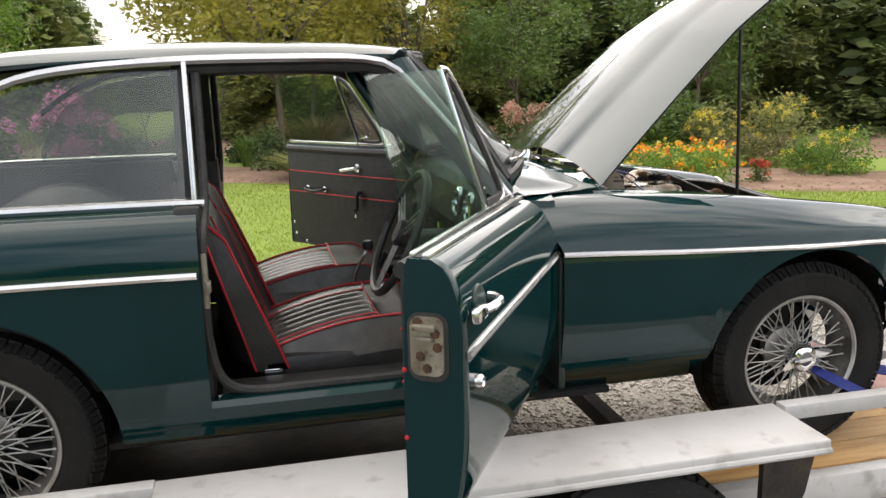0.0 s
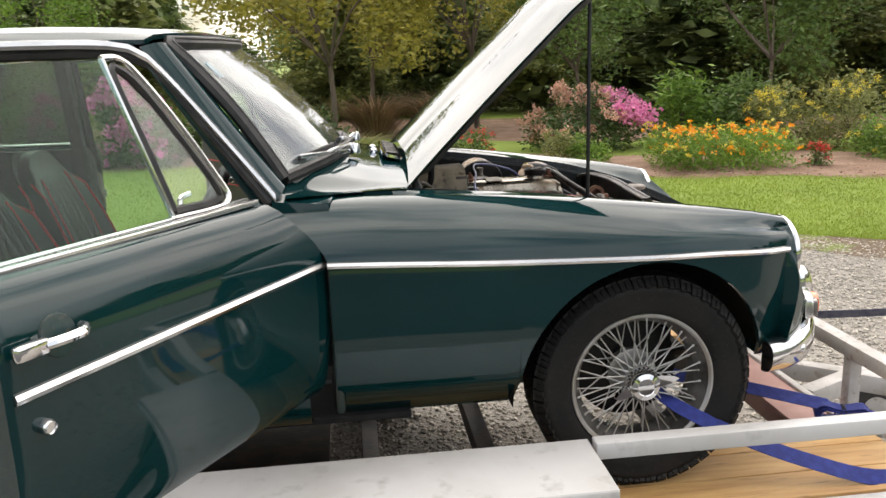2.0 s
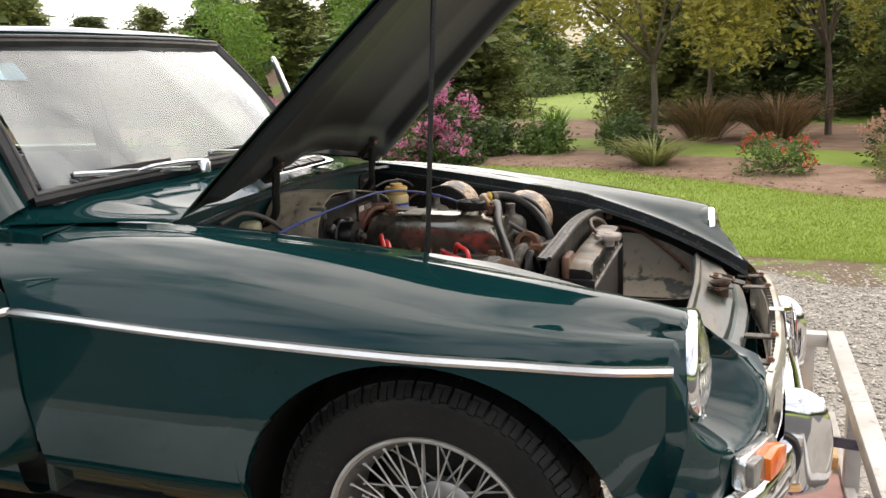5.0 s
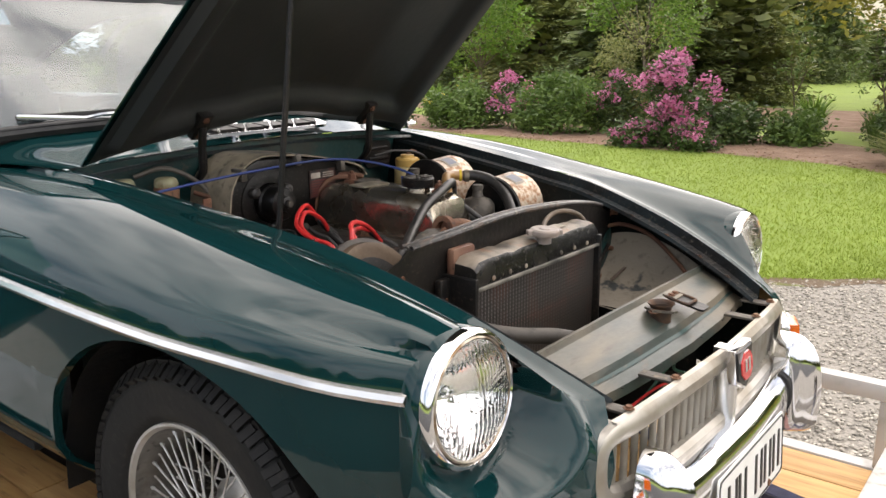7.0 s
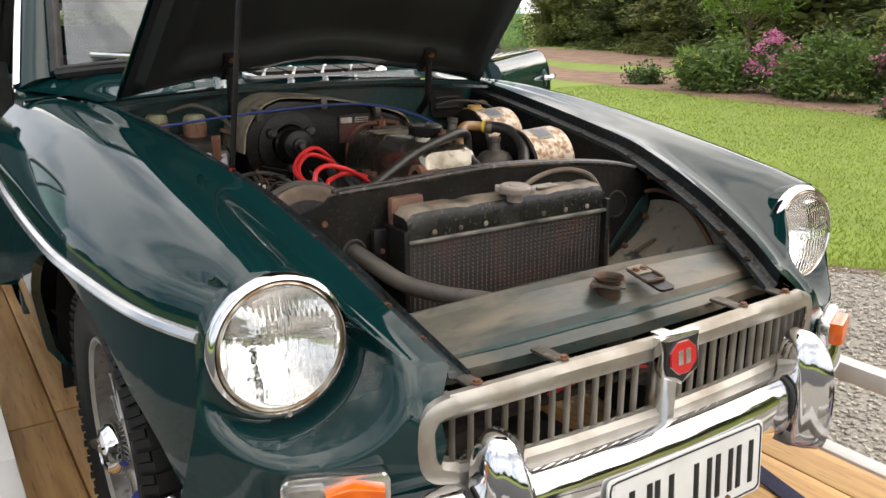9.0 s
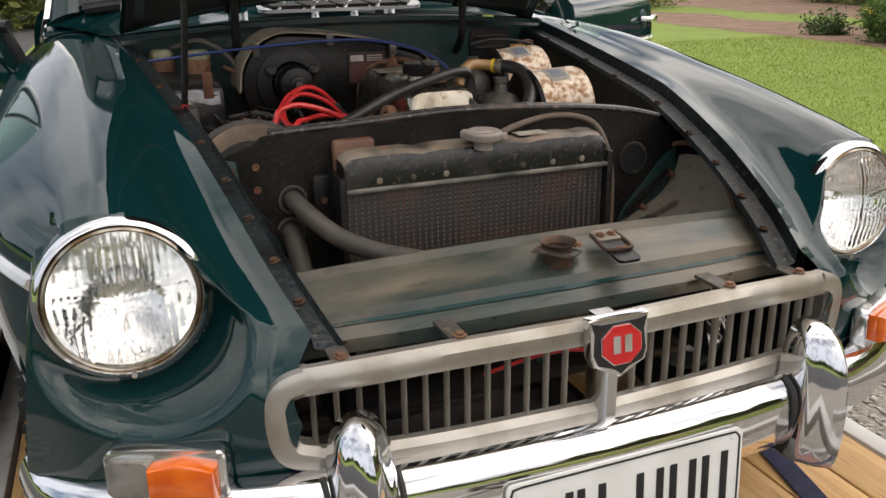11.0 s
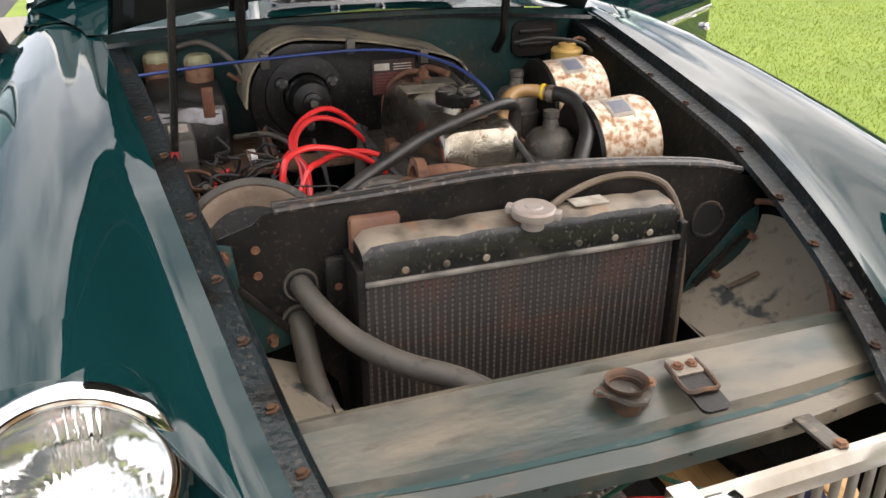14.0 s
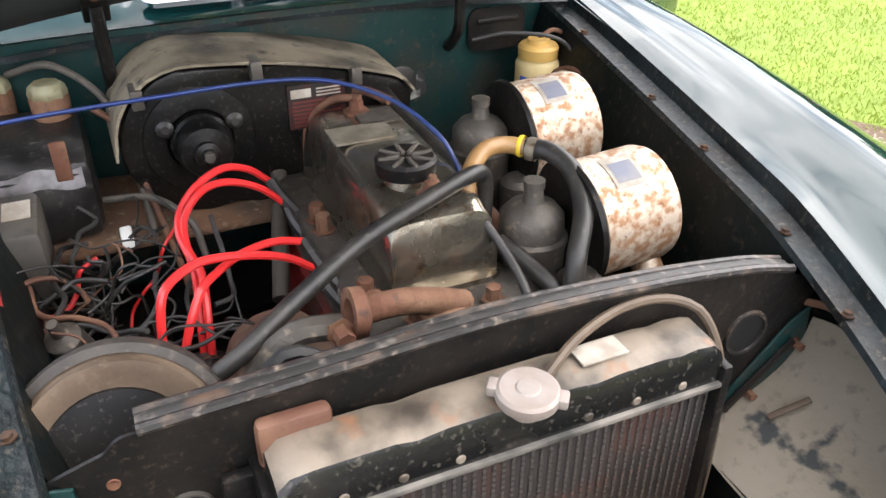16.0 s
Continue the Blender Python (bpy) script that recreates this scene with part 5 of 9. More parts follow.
    f1 = [bm.verts.new(P(u, z, 0.002)) for u, z in tri]
    f2 = [bm.verts.new(P(u, z, -0.002)) for u, z in tri]
    bm.faces.new(f1), bm.faces.new(f2[::-1])
    for k in range(4):
        bm.faces.new((f1[(k + 1) % 4], f1[k], f2[k], f2[(k + 1) % 4]))
    put("quarterlight_glass", bm, GLASS).visible_shadow = False
    put("window_divider", beam(bmesh.new(), P(0.383, 0.862), P(0.445, 1.184), 0.010, 0.012, 0.003), TRIM, "bright window divider")
    put("quarterlight_frame", tube(bmesh.new(), [P(0.395, 0.872), P(0.235, 0.872), P(0.205, 0.884), P(0.212, 0.91), P(0.298, 1.06), P(0.375, 1.165), P(0.405, 1.184), P(0.445, 1.184)], 0.0062, 8, n=40), TRIM, "bright quarterlight frame")
    put("quarterlight_seal", tube(bmesh.new(), [P(0.378, 0.884), P(0.25, 0.884), P(0.230, 0.895), P(0.312, 1.04), P(0.385, 1.145), P(0.428, 1.165), P(0.40, 1.01), P(0.378, 0.884)], 0.009, 6, n=40), SEAL)
    put("quarterlight_catch", tube(bmesh.new(), [P(0.345, 0.888, -0.012), P(0.33, 0.900, -0.022), P(0.30, 0.905, -0.022)], 0.006, 6), CHROME, "chrome catch")
    # outside handle, lock, latch
    h = bmesh.new()
    box(h, 0.806, 0.866, 0.006, 0.024, 0.748, 0.774, 0.006)
    tube(h, [(0.81, 0.018, 0.761), (0.785, 0.030, 0.764), (0.75, 0.030, 0.765), (0.732, 0.016, 0.765), (0.728, 0.002, 0.765)], 0.0085, 8, n=16)
    put("handle", h, CHROME, "chrome pull handle")
    put("handle_recess", lathe(bmesh.new(), [(0.0, 0.001), (0.030, 0.0015), (0.034, 0.0005), (0.036, -0.004)], 24, axes((0.770, -0.001, 0.762), (1, 0, 0), (0, 1, 0.12))), PAINT_IN)
    put("lock", lathe(bmesh.new(), [(0.013, 0), (0.013, 0.012), (0.010, 0.017), (0.009, 0.014), (0, 0.014)], 18, axes((0.822, 0.0, 0.630), (1, 0, 0), (0, 1, 0))), CHROME, "round chrome lock barrel")
    l = bmesh.new()
    prism(l, rounded(0.062, 0.108, 0.016), 0.006, axes((0.883, -0.068, 0.708), (0, -1, 0), (1, 0, 0)))
    box(l, 0.884, 0.898, -0.094, -0.050, 0.738, 0.750, 0.003)
    box(l, 0.884, 0.894, -0.090, -0.056, 0.720, 0.727, 0.002)
    put("latch", l, LATCH, "grimy metal door latch")
    put("latch_pad", prism(bmesh.new(), rounded(0.076, 0.126, 0.024), 0.003, axes((0.8805, -0.067, 0.706), (0, -1, 0), (1, 0, 0))), RUBBER)
    for w, z in ((-0.084, 0.752), (-0.052, 0.733), (-0.048, 0.708), (-0.080, 0.690), (-0.068, 0.668)):
        put("latch_screw", bolt(bmesh.new(), (0.886, w, z), (1, 0, 0), 0.006, 0.004), DARKBOLT)
    for w, z in ((-0.121, 0.66), (-0.121, 0.53)):
        put("trim_stud", lathe(bmesh.new(), [(0.005, 0), (0.004, 0.003), (0, 0.004)], 8, axes((0.881, w + 0.008, z), (0, 1, 0), (1, 0, 0))), PIPING)
    # trim card inside
    card = [(0.865, 0.46), (0.865, 0.852), (0.10, 0.852), (0.05, 0.75), (0.03, 0.40), (0.08, 0.372), (0.78, 0.372), (0.825, 0.386), (0.852, 0.415)]
    put("trim_card", prism(bmesh.new(), card, 0.010, Matrix(((1, 0, 0, 0), (0, 0, -1, -0.118), (0, 1, 0, 0), (0, 0, 0, 1))), 0.003), VINYL, "black vinyl door card")
    put("trim_roll", tube(bmesh.new(), [(0.09, -0.118, 0.838), (0.48, -0.122, 0.836), (0.865, -0.120, 0.838)], 0.016, 8, n=8), VINYL)
    for z in (0.725, 0.625):
        put("piping", tube(bmesh.new(), [(0.06, -0.124, z - 0.002), (0.45, -0.125, z), (0.862, -0.124, z + 0.004)], 0.003, 6, n=6), PIPING, "red piping")
    put("inner_handle", tube(bmesh.new(), [(0.60, -0.124, 0.650), (0.60, -0.150, 0.648), (0.66, -0.158, 0.640), (0.72, -0.150, 0.648), (0.72, -0.124, 0.650)], 0.008, 8, n=18), VINYL, "black pull with chrome ends")
    for u in (0.60, 0.72):
        put("handle_boss", lathe(bmesh.new(), [(0.015, 0), (0.014, 0.008), (0, 0.012)], 14, axes((u, -0.123, 0.650), (1, 0, 0), (0, -1, 0))), CHROME)
    put("door_lever", tube(bmesh.new(), [(0.37, -0.124, 0.762), (0.37, -0.145, 0.762), (0.44, -0.150, 0.752), (0.46, -0.150, 0.748)], 0.007, 8, n=10), CHROME, "black and chrome door lever")
    put("lever_boss", lathe(bmesh.new(), [(0.020, 0), (0.019, 0.008), (0, 0.012)], 16, axes((0.37, -0.123, 0.762), (1, 0, 0), (0, -1, 0))), CHROME)
    put("window_winder", tube(bmesh.new(), [(0.36, -0.124, 0.648), (0.36, -0.146, 0.648), (0.365, -0.150, 0.575), (0.365, -0.172, 0.570)], 0.010, 8, n=12), VINYL, "black window winder")
    for u, z in ((0.845, 0.47), (0.835, 0.415), (0.76, 0.383), (0.62, 0.380), (0.48, 0.380), (0.34, 0.380), (0.40, 0.535)):
        put("card_screw", lathe(bmesh.new(), [(0.007, 0), (0.005, 0.003), (0, 0.004)], 10, axes((u, -0.123, z), (1, 0, 0), (0, -1, 0))), CHROME)
    return root


door(1, 58.1)
door(-1, 52)

# ---- inside the car ----
part("cabin_floor", box(bmesh.new(), -2.9, -0.62, -0.66, 0.66, 0.24, 0.26, 0.004), CARPET, car)
part("toe_board", box(bmesh.new(), -0.70, -0.64, -0.53, 0.53, 0.24, 0.80, 0.004), CARPET, car)
bm = box(bmesh.new(), -1.75, -0.66, -0.11, 0.11, 0.25, 0.43, 0.03)
part("tunnel", bm, CARPET, car, "black carpeted tunnel")
part("rear_shelf", box(bmesh.new(), -2.95, -1.80, -0.60, 0.60, 0.60, 0.66, 0.02), CARPET, car)
for s in (1, -1):
    part("rear_wheel_tub", lathe(bmesh.new(), [(0.36, -0.10), (0.35, 0.02), (0.30, 0.10), (0.10, 0.13), (0, 0.135)], 32, axes((-2.31, s * 0.50, 0.44), (1, 0, 0), (0, -s, 0))), VINYL, car, "black trimmed wheel tub")
    part("rear_side_panel", box(bmesh.new(), -2.9, -1.79, s * 0.645 - 0.008, s * 0.645 + 0.008, 0.4, 0.865, 0.004), VINYL, car)
bm = sheet(bmesh.new(), lambda u, v: spline([(-0.72, 0, 0.835), (-0.86, 0, 0.842), (-0.955, 0, 0.825), (-0.965, 0, 0.76), (-0.93, 0, 0.66), (-0.80, 0, 0.62)], 12)[round(v * 11)] + Vector((-0.10 * abs(2 * u - 1) ** 2 * (1 - v) * 0, -0.53 + 1.06 * u, 0)), 12, 11)
part("dashboard", bm, VINYL, car, "black dashboard")
for y in (-0.40, -0.26):
    part("gauge", lathe(bmesh.new(), [(0.048, 0), (0.048, 0.012), (0.042, 0.014), (0.040, 0.006), (0, 0.006)], 24, axes((-0.966, y, 0.775), (0, 1, 0), (-1, 0, 0.1))), CHROME, car, "round dial with a bright rim")

SW = axes((-1.175, -0.33, 0.700), (0, 1, 0), (-0.90, 0, 0.42))
sw = empty("steering_wheel", car, SW)
sw["label"] = "black steering wheel with drilled spokes"
rim = [(0.195 * math.cos(2 * math.pi * k / 24), 0.195 * math.sin(2 * math.pi * k / 24), 0) for k in range(25)]
part("rim", tube(bmesh.new(), rim, 0.013, 8, n=49, caps=False), LEATHER, sw)
part("hub", lathe(bmesh.new(), [(0.045, -0.03), (0.045, 0.0), (0.035, 0.012), (0, 0.014)], 20), VINYL, sw)
for a in (90, 210, 330):
    c, q = math.cos(radians(a)), math.sin(radians(a))
    for o in (-0.02, 0, 0.02):
        part("spoke", tube(bmesh.new(), [(0.04 * c - o * q, 0.04 * q + o * c, -0.004), (0.19 * c - o * q, 0.19 * q + o * c, 0)], 0.0035, 6), SPOKE, sw)
part("steering_column", tube(bmesh.new(), [(-1.165, -0.33, 0.695), (-0.86, -0.33, 0.55)], 0.03, 12), VINYL, car)
part("column_cowl", box(bmesh.new(), -1.13, -1.0, -0.38, -0.28, 0.62, 0.70, 0.02), VINYL, car)
gl = part("gear_lever", tube(bmesh.new(), [(-1.30, 0.0, 0.42), (-1.27, 0.0, 0.52), (-1.235, 0.0, 0.585)], 0.006, 8, n=8), CHROME, car, "chrome gear lever with black knob")
part("knob", lathe(bmesh.new(), [(0, -0.02), (0.016, -0.016), (0.021, 0), (0.016, 0.016), (0, 0.020)], 14, Matrix.Translation((-1.232, 0, 0.598))), VINYL, gl)
hb = part("handbrake", tube(bmesh.new(), [(-1.20, -0.11, 0.40), (-1.24, -0.11, 0.50), (-1.19, -0.11, 0.585)], 0.007, 8, n=8), CHROME, car, "chrome handbrake with black grip")
part("grip", tube(bmesh.new(), [(-1.225, -0.11, 0.535), (-1.185, -0.11, 0.592)], 0.013, 8), VINYL, hb)


def seat(y0, dx=0.0):
    root = empty("seat", car)
    root["label"] = "black leather bucket seat with red piping"
    W = 0.235

    def cushion(u, v):
        x = -1.61 + dx + 0.52 * v
        z = 0.415 + 0.075 * v + 0.03 * math.sin(math.pi * min(1, v * 1.05)) - 0.05 * max(0, v - 0.85) / 0.15
        a = abs(2 * u - 1)
        z += 0.018 * a ** 4 - 0.10 * max(0, a - 0.86) / 0.14
        z += 0.009 * abs(math.sin(9 * math.pi * u)) if 0.2 < u < 0.8 and 0.05 < v < 0.62 else 0
        return Vector((x, y0 - W + 2 * W * u, z))
    part("cushion", sheet(bmesh.new(), cushion, 54, 20), LEATHER_WORN_SHEEN, root, "worn pleated seat cushion with highlights put into its colour")
    part("seat_base", box(bmesh.new(), -1.62 + dx, -1.10 + dx, y0 - W, y0 + W, 0.27, 0.42, 0.02), LEATHER, root)

    def back(u, v, o=0.0):
        a = abs(2 * u - 1)
        x = -1.590 + dx - 0.155 * v - 0.02 * v * v
        z = 0.40 + 0.49 * v - 0.08 * max(0, v - 0.75) / 0.25 * a ** 3
        w = W * (1 - 0.30 * max(0, v - 0.45) ** 1.5 / 0.41)
        fwd = 0.045 * (a ** 3) * (1 - 0.6 * v) + 0.009 * (abs(math.sin(9 * math.pi * u)) if 0.2 < u < 0.8 and 0.08 < v < 0.8 else 0)
        return Vector((x + fwd - o, y0 - w + 2 * w * u, z - 0.02 * a ** 6))
    part("backrest", sheet(bmesh.new(), back, 54, 24, 0.0), LEATHER, root, "black pleated backrest")
    part("back_shell", sheet(bmesh.new(), lambda u, v: back(u, v, 0.115 - 0.05 * v - 0.03 * abs(2 * u - 1) ** 3), 16, 12), LEATHER, root)
    bm = bmesh.new()
    for u in (0.0, 1.0):
        sheet(bm, lambda a, v, u=u: back(u, v).lerp(back(u, v, 0.085 - 0.05 * v), a), 3, 16)
    sheet(bm, lambda a, u: back(u, 1).lerp(back(u, 1, 0.035), a), 3, 16)
    part("back_side", bm, LEATHER, root)
    for u in (0.005, 0.995):
        part("piping", tube(bmesh.new(), [back(u, k / 12) + Vector((0.004, 0, 0.002)) for k in range(13)], 0.004, 6, n=30), PIPING, root, "red piping")
        part("piping", tube(bmesh.new(), [back(u, k / 12, 0.085 - 0.05 * k / 12) for k in range(13)], 0.004, 6, n=30), PIPING, root, "red piping")
        part("piping", tube(bmesh.new(), [cushion(0.07 if u < 0.5 else 0.93, k / 12) + Vector((0, 0, 0.003)) for k in range(13)], 0.004, 6, n=30), PIPING, root)
    for u in (0.2, 0.8):
        part("piping", tube(bmesh.new(), [back(u, 0.04 + 0.8 * k / 10) + Vector((0.004, 0, 0)) for k in range(11)], 0.003, 6, n=24), PIPING, root)
        part("piping", tube(bmesh.new(), [cushion(u, 0.04 + 0.60 * k / 10) + Vector((0, 0, 0.003)) for k in range(11)], 0.003, 6, n=24), PIPING, root)
    part("piping", tube(bmesh.new(), [cushion(0.08 + 0.84 * k / 10, 0.64) + Vector((0, 0, 0.003)) for k in range(11)], 0.003, 6, n=24), PIPING, root)
    part("hinge_bracket", box(bmesh.new(), -1.61 + dx, -1.56 + dx, y0 - W - 0.012, y0 - W - 0.004, 0.33, 0.39, 0.003), CHROME, root)
    return root


seat(-0.335)
seat(0.335, -0.05)

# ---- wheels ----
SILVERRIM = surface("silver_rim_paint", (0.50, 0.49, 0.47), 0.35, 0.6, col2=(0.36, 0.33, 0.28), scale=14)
# Rim colour darkened for the shade inside the wheel, with grime mottled over.
RIMWELL = surface("shaded_grimy_rim_paint", (0.20, 0.19, 0.175), 0.5, 0.4, col2=(0.07, 0.062, 0.052), scale=12, fine=(0.04, 0.034, 0.028), fine_scale=60)
def wheel(x, y, s, turn=0.0):
    """Wire wheel; s = -1 faces the car's right side."""
    m = axes((x, y, 0.295), (math.cos(turn), 0, math.sin(turn)), (0, s, 0))
    root = empty("wheel", car, m)
    root["label"] = "wire wheel with silver spokes and knock-off spinner"
    h = 0.082
    pr = [(0.188, -h * 0.7), (0.205, -h * 0.92), (0.235, -h), (0.270, -h * 0.95), (0.287, -h * 0.80), (0.293, -h * 0.5), (0.293, h * 0.5), (0.287, h * 0.80), (0.272, h * 0.96), (0.262, h * 1.00), (0.258, h * 0.985), (0.235, h * 1.0), (0.212, h * 0.94), (0.205, h * 0.90), (0.188, h * 0.72)]
    part("tyre", lathe(bmesh.new(), pr, 72), TYRE, root, "black tyre with chunky shoulder blocks")
    bm = bmesh.new()
    for k in range(54):
        a = 2 * math.pi * k / 54
        for sg in (1, -1):
            o = 0.5 * (sg < 0)
            b = a + o * 2 * math.pi / 54
            R = Matrix.Rotation(b, 4, 'Z')
            S = R @ Matrix.Translation((0.2815, 0, sg * 0.0725)) @ Matrix.Rotation(radians(-42 * sg), 4, 'Y')
            box(bm, -0.004, 0.0055, -0.0135, -0.0015, -0.017, 0.011, 0.0, S)
            box(bm, -0.004, 0.0050, 0.0005, 0.0135, -0.011, 0.015, 0.0, S)
            box(bm, 0.290, 0.299, -0.0150, 0.0145, sg * h * 0.52 - 0.022, sg * h * 0.52 + 0.022, 0.0, R)
            box(bm, 0.290, 0.299, -0.0140, 0.0150, sg * h * 0.17 - 0.010, sg * h * 0.17 + 0.010, 0.0, R @ Matrix.Rotation(0.03, 4, 'Z'))
    part("tread", bm, TYRE, root, "tread blocks", smooth=False)
    rimp = [(0.192, h * 0.74), (0.196, h * 0.80), (0.195, h * 0.86), (0.190, h * 0.86), (0.184, h * 0.78), (0.181, h * 0.55), (0.165, h * 0.35), (0.160, 0.0), (0.165, -h * 0.4), (0.181, -h * 0.55), (0.190, -h * 0.8), (0.196, -h * 0.82), (0.192, -h * 0.74)]
    part("rim", lathe(bmesh.new(), rimp[:5], 64), SILVERRIM, root, "silver painted rim")
    part("rim_well", lathe(bmesh.new(), rimp[4:], 64), RIMWELL, root, "grimy rim well with shade in its colour")
    part("hub", lathe(bmesh.new(), [(0.050, -0.07), (0.066, -0.045), (0.068, -0.02), (0.050, -0.005), (0.044, 0.02), (0.044, 0.050), (0.038, 0.062)], 32), SILVERRIM, root, "dull grey splined hub")
    part("brake_drum", lathe(bmesh.new(), [(0.148, -0.09), (0.146, -0.074), (0.11, -0.068), (0.05, -0.066), (0, -0.066)], 32), BLACK, root)
    sp = bmesh.new()
    lathe(sp, [(0.040, 0.056), (0.042, 0.066), (0.039, 0.080), (0.033, 0.090), (0.022, 0.094), (0.020, 0.092), (0, 0.093)], 28)
    for k in (0, 1):
        R = Matrix.Rotation(math.pi * k + 0.35, 4, 'Z')
        pts = [(0.030, -0.014, 0.080), (0.050, -0.012, 0.088), (0.068, -0.007, 0.096), (0.080, 0.0, 0.100), (0.070, 0.008, 0.096), (0.050, 0.013, 0.088), (0.030, 0.015, 0.080)]
        up = [sp.verts.new(R @ Vector(p)) for p in pts]
        dn = [sp.verts.new(R @ (Vector(p) - Vector((0, 0, 0.016)))) for p in pts]
        sp.faces.new(up), sp.faces.new(dn[::-1])
        for i in range(len(pts)):
            j = (i + 1) % len(pts)
            sp.faces.new((up[i], dn[i], dn[j], up[j]))
    bmesh.ops.transform(sp, matrix=Matrix.Diagonal((1.12, 1.12, 1.0, 1)), verts=sp.verts)
    bmesh.ops.recalc_face_normals(sp, faces=sp.faces)
    part("spinner", sp, CHROME, root, "chrome two-eared spinner")
    # outer spokes lean one way, inner spokes the other: shared meshes
    for rows in ((20, 0.046, 0.048, 0.183, 0.036, 0.50), (20, 0.046, 0.040, 0.182, 0.032, -0.50), (10, 0.066, -0.028, 0.168, 0.004, 0.62), (10, 0.066, -0.022, 0.168, -0.004, -0.62)):
        n, r0, h0, r1, h1, lean = rows
        bm = bmesh.new()
        e = Vector((r1 * math.cos(lean * 0.62), r1 * math.sin(lean * 0.62), h1))
        b = Vector((r0, 0, h0))
        tube(bm, [b, e], 0.0020, 6)
        tube(bm, [e.lerp(b, 0.10), e.lerp(b, -0.01)], 0.0036, 6)
        first = part("spoke", bm, SPOKE, root)
        for k in range(1, n):
            c = first.copy()
            scene.collection.objects.link(c)
            c.matrix_basis = Matrix.Rotation(2 * math.pi * (k + (0.5 if lean < 0 else 0)) / n, 4, 'Z')
    return root


wheel(0.0, -0.622, -1, -0.09)
wheel(0.0, 0.622, 1, 0.5)
wheel(-2.31, -0.636, -1, 0.8)
wheel(-2.31, 0.636, 1, 0.2)
# ---- engine bay ----
engine = empty("engine", car)
engine["label"] = "grimy four-cylinder engine"
# block and head
part("cylinder_head", box(bmesh.new(), -0.40, 0.02, -0.075, 0.155, 0.58, 0.655, 0.008), CAST, engine)
part("engine_block", box(bmesh.new(), -0.42, 0.03, -0.085, 0.15, 0.30, 0.58, 0.012), ENGRED, engine, "dirty red engine block")


def rocker(bm):
    L0, L1, Y, W = -0.405, -0.035, 0.040, 0.068
    secs = []
    for x, k in ((L0, 0.0), (L0 + 0.004, 0.5), (L0 + 0.020, 0.88), (L0 + 0.045, 1.0), (-0.30, 1.0), (-0.2, 1.0), (-0.12, 1.0), (L1 - 0.035, 1.0), (L1 - 0.014, 0.90), (L1 - 0.003, 0.55), (L1, 0.0)):
        ring = []
        for i in range(17):
            a = math.pi * i / 16
            c, q = math.cos(a), math.sin(a)
            y = W * math.copysign(abs(c) ** 0.35, c)
            z = 0.655 + 0.102 * k * abs(q) ** 0.35 * (1 - 0.06 * (x > -0.12))
            ring.append(bm.verts.new((x, Y + y, z)))
        secs.append(ring)
    for a, b in zip(secs, secs[1:]):
        for k in range(16):
            bm.faces.new((a[k], b[k], b[k + 1], a[k + 1]))
    bmesh.ops.recalc_face_normals(bm, faces=bm.faces)
    return bm


part("rocker_cover", rocker(bmesh.new()), ROCKER, engine, "worn chromed rocker cover")
part("cover_flange", prism(bmesh.new(), rounded(0.385, 0.155, 0.03), 0.010, Matrix.Translation((-0.215, 0.040, 0.657))), ROCKER, engine)
part("maker_plate", prism(bmesh.new(), rounded(0.052, 0.085, 0.004, 2), 0.003, Matrix.Translation((-0.270, 0.020, 0.7585))), surface("tarnished_plate", (0.24, 0.215, 0.165), 0.5, 0.3, col2=(0.12, 0.10, 0.07), scale=30), engine, "faded oval plate")
part("maker_plate", prism(bmesh.new(), rounded(0.052, 0.055, 0.004, 2), 0.003, Matrix.Translation((-0.318, 0.060, 0.7585))), CAST, engine)
part("oil_cap", lathe(bmesh.new(), [(0.026, -0.012), (0.026, 0.012), (0.036, 0.014), (0.037, 0.030), (0.033, 0.034), (0.012, 0.031), (0, 0.031)], 28, Matrix.Translation((-0.125, 0.027, 0.754))), BLACK, engine, "black filler cap")
bm = bmesh.new()
for k in range(8):
    box(bm, 0.008, 0.034, -0.0025, 0.0025, 0.030, 0.036, 0.001, Matrix.Translation((-0.125, 0.027, 0.754)) @ Matrix.Rotation(2 * math.pi * k / 8, 4, 'Z'))
part("cap_ribs", bm, GREYHOSE, engine)
part("filler_neck", lathe(bmesh.new(), [(0.034, -0.012), (0.030, 0.004), (0.026, 0.020)], 24, Matrix.Translation((-0.125, 0.027, 0.744))), ROCKER, engine)
for x in (-0.345, -0.075):
    part("cover_nut", lathe(bmesh.new(), [(0.019, 0), (0.019, 0.004), (0.011, 0.006), (0.010, 0.018), (0.005, 0.020), (0.005, 0.026), (0, 0.026)], 6, Matrix.Translation((x, 0.040, 0.756))), RUST, engine, "rusty dome nut")
part("thermostat_housing", tube(bmesh.new(), [(0.048, -0.090, 0.712), (0.048, -0.05, 0.712), (0.045, -0.01, 0.700), (0.035, 0.030, 0.680)], 0.0145, 10, n=12), RUST, engine, "rusty thermostat elbow")
part("thermostat_flange", lathe(bmesh.new(), [(0.030, -0.02), (0.030, 0.01), (0.02, 0.018), (0, 0.018)], 18, Matrix.Translation((0.035, 0.0, 0.675))), RUST, engine)
part("elbow_end", lathe(bmesh.new(), [(0.020, -0.008), (0.027, -0.004), (0.027, 0.010), (0.016, 0.010), (0.015, -0.006), (0, -0.006)], 16, axes((0.048, -0.095, 0.712), (1, 0, 0), (0, -1, 0.1))), RUST, engine)
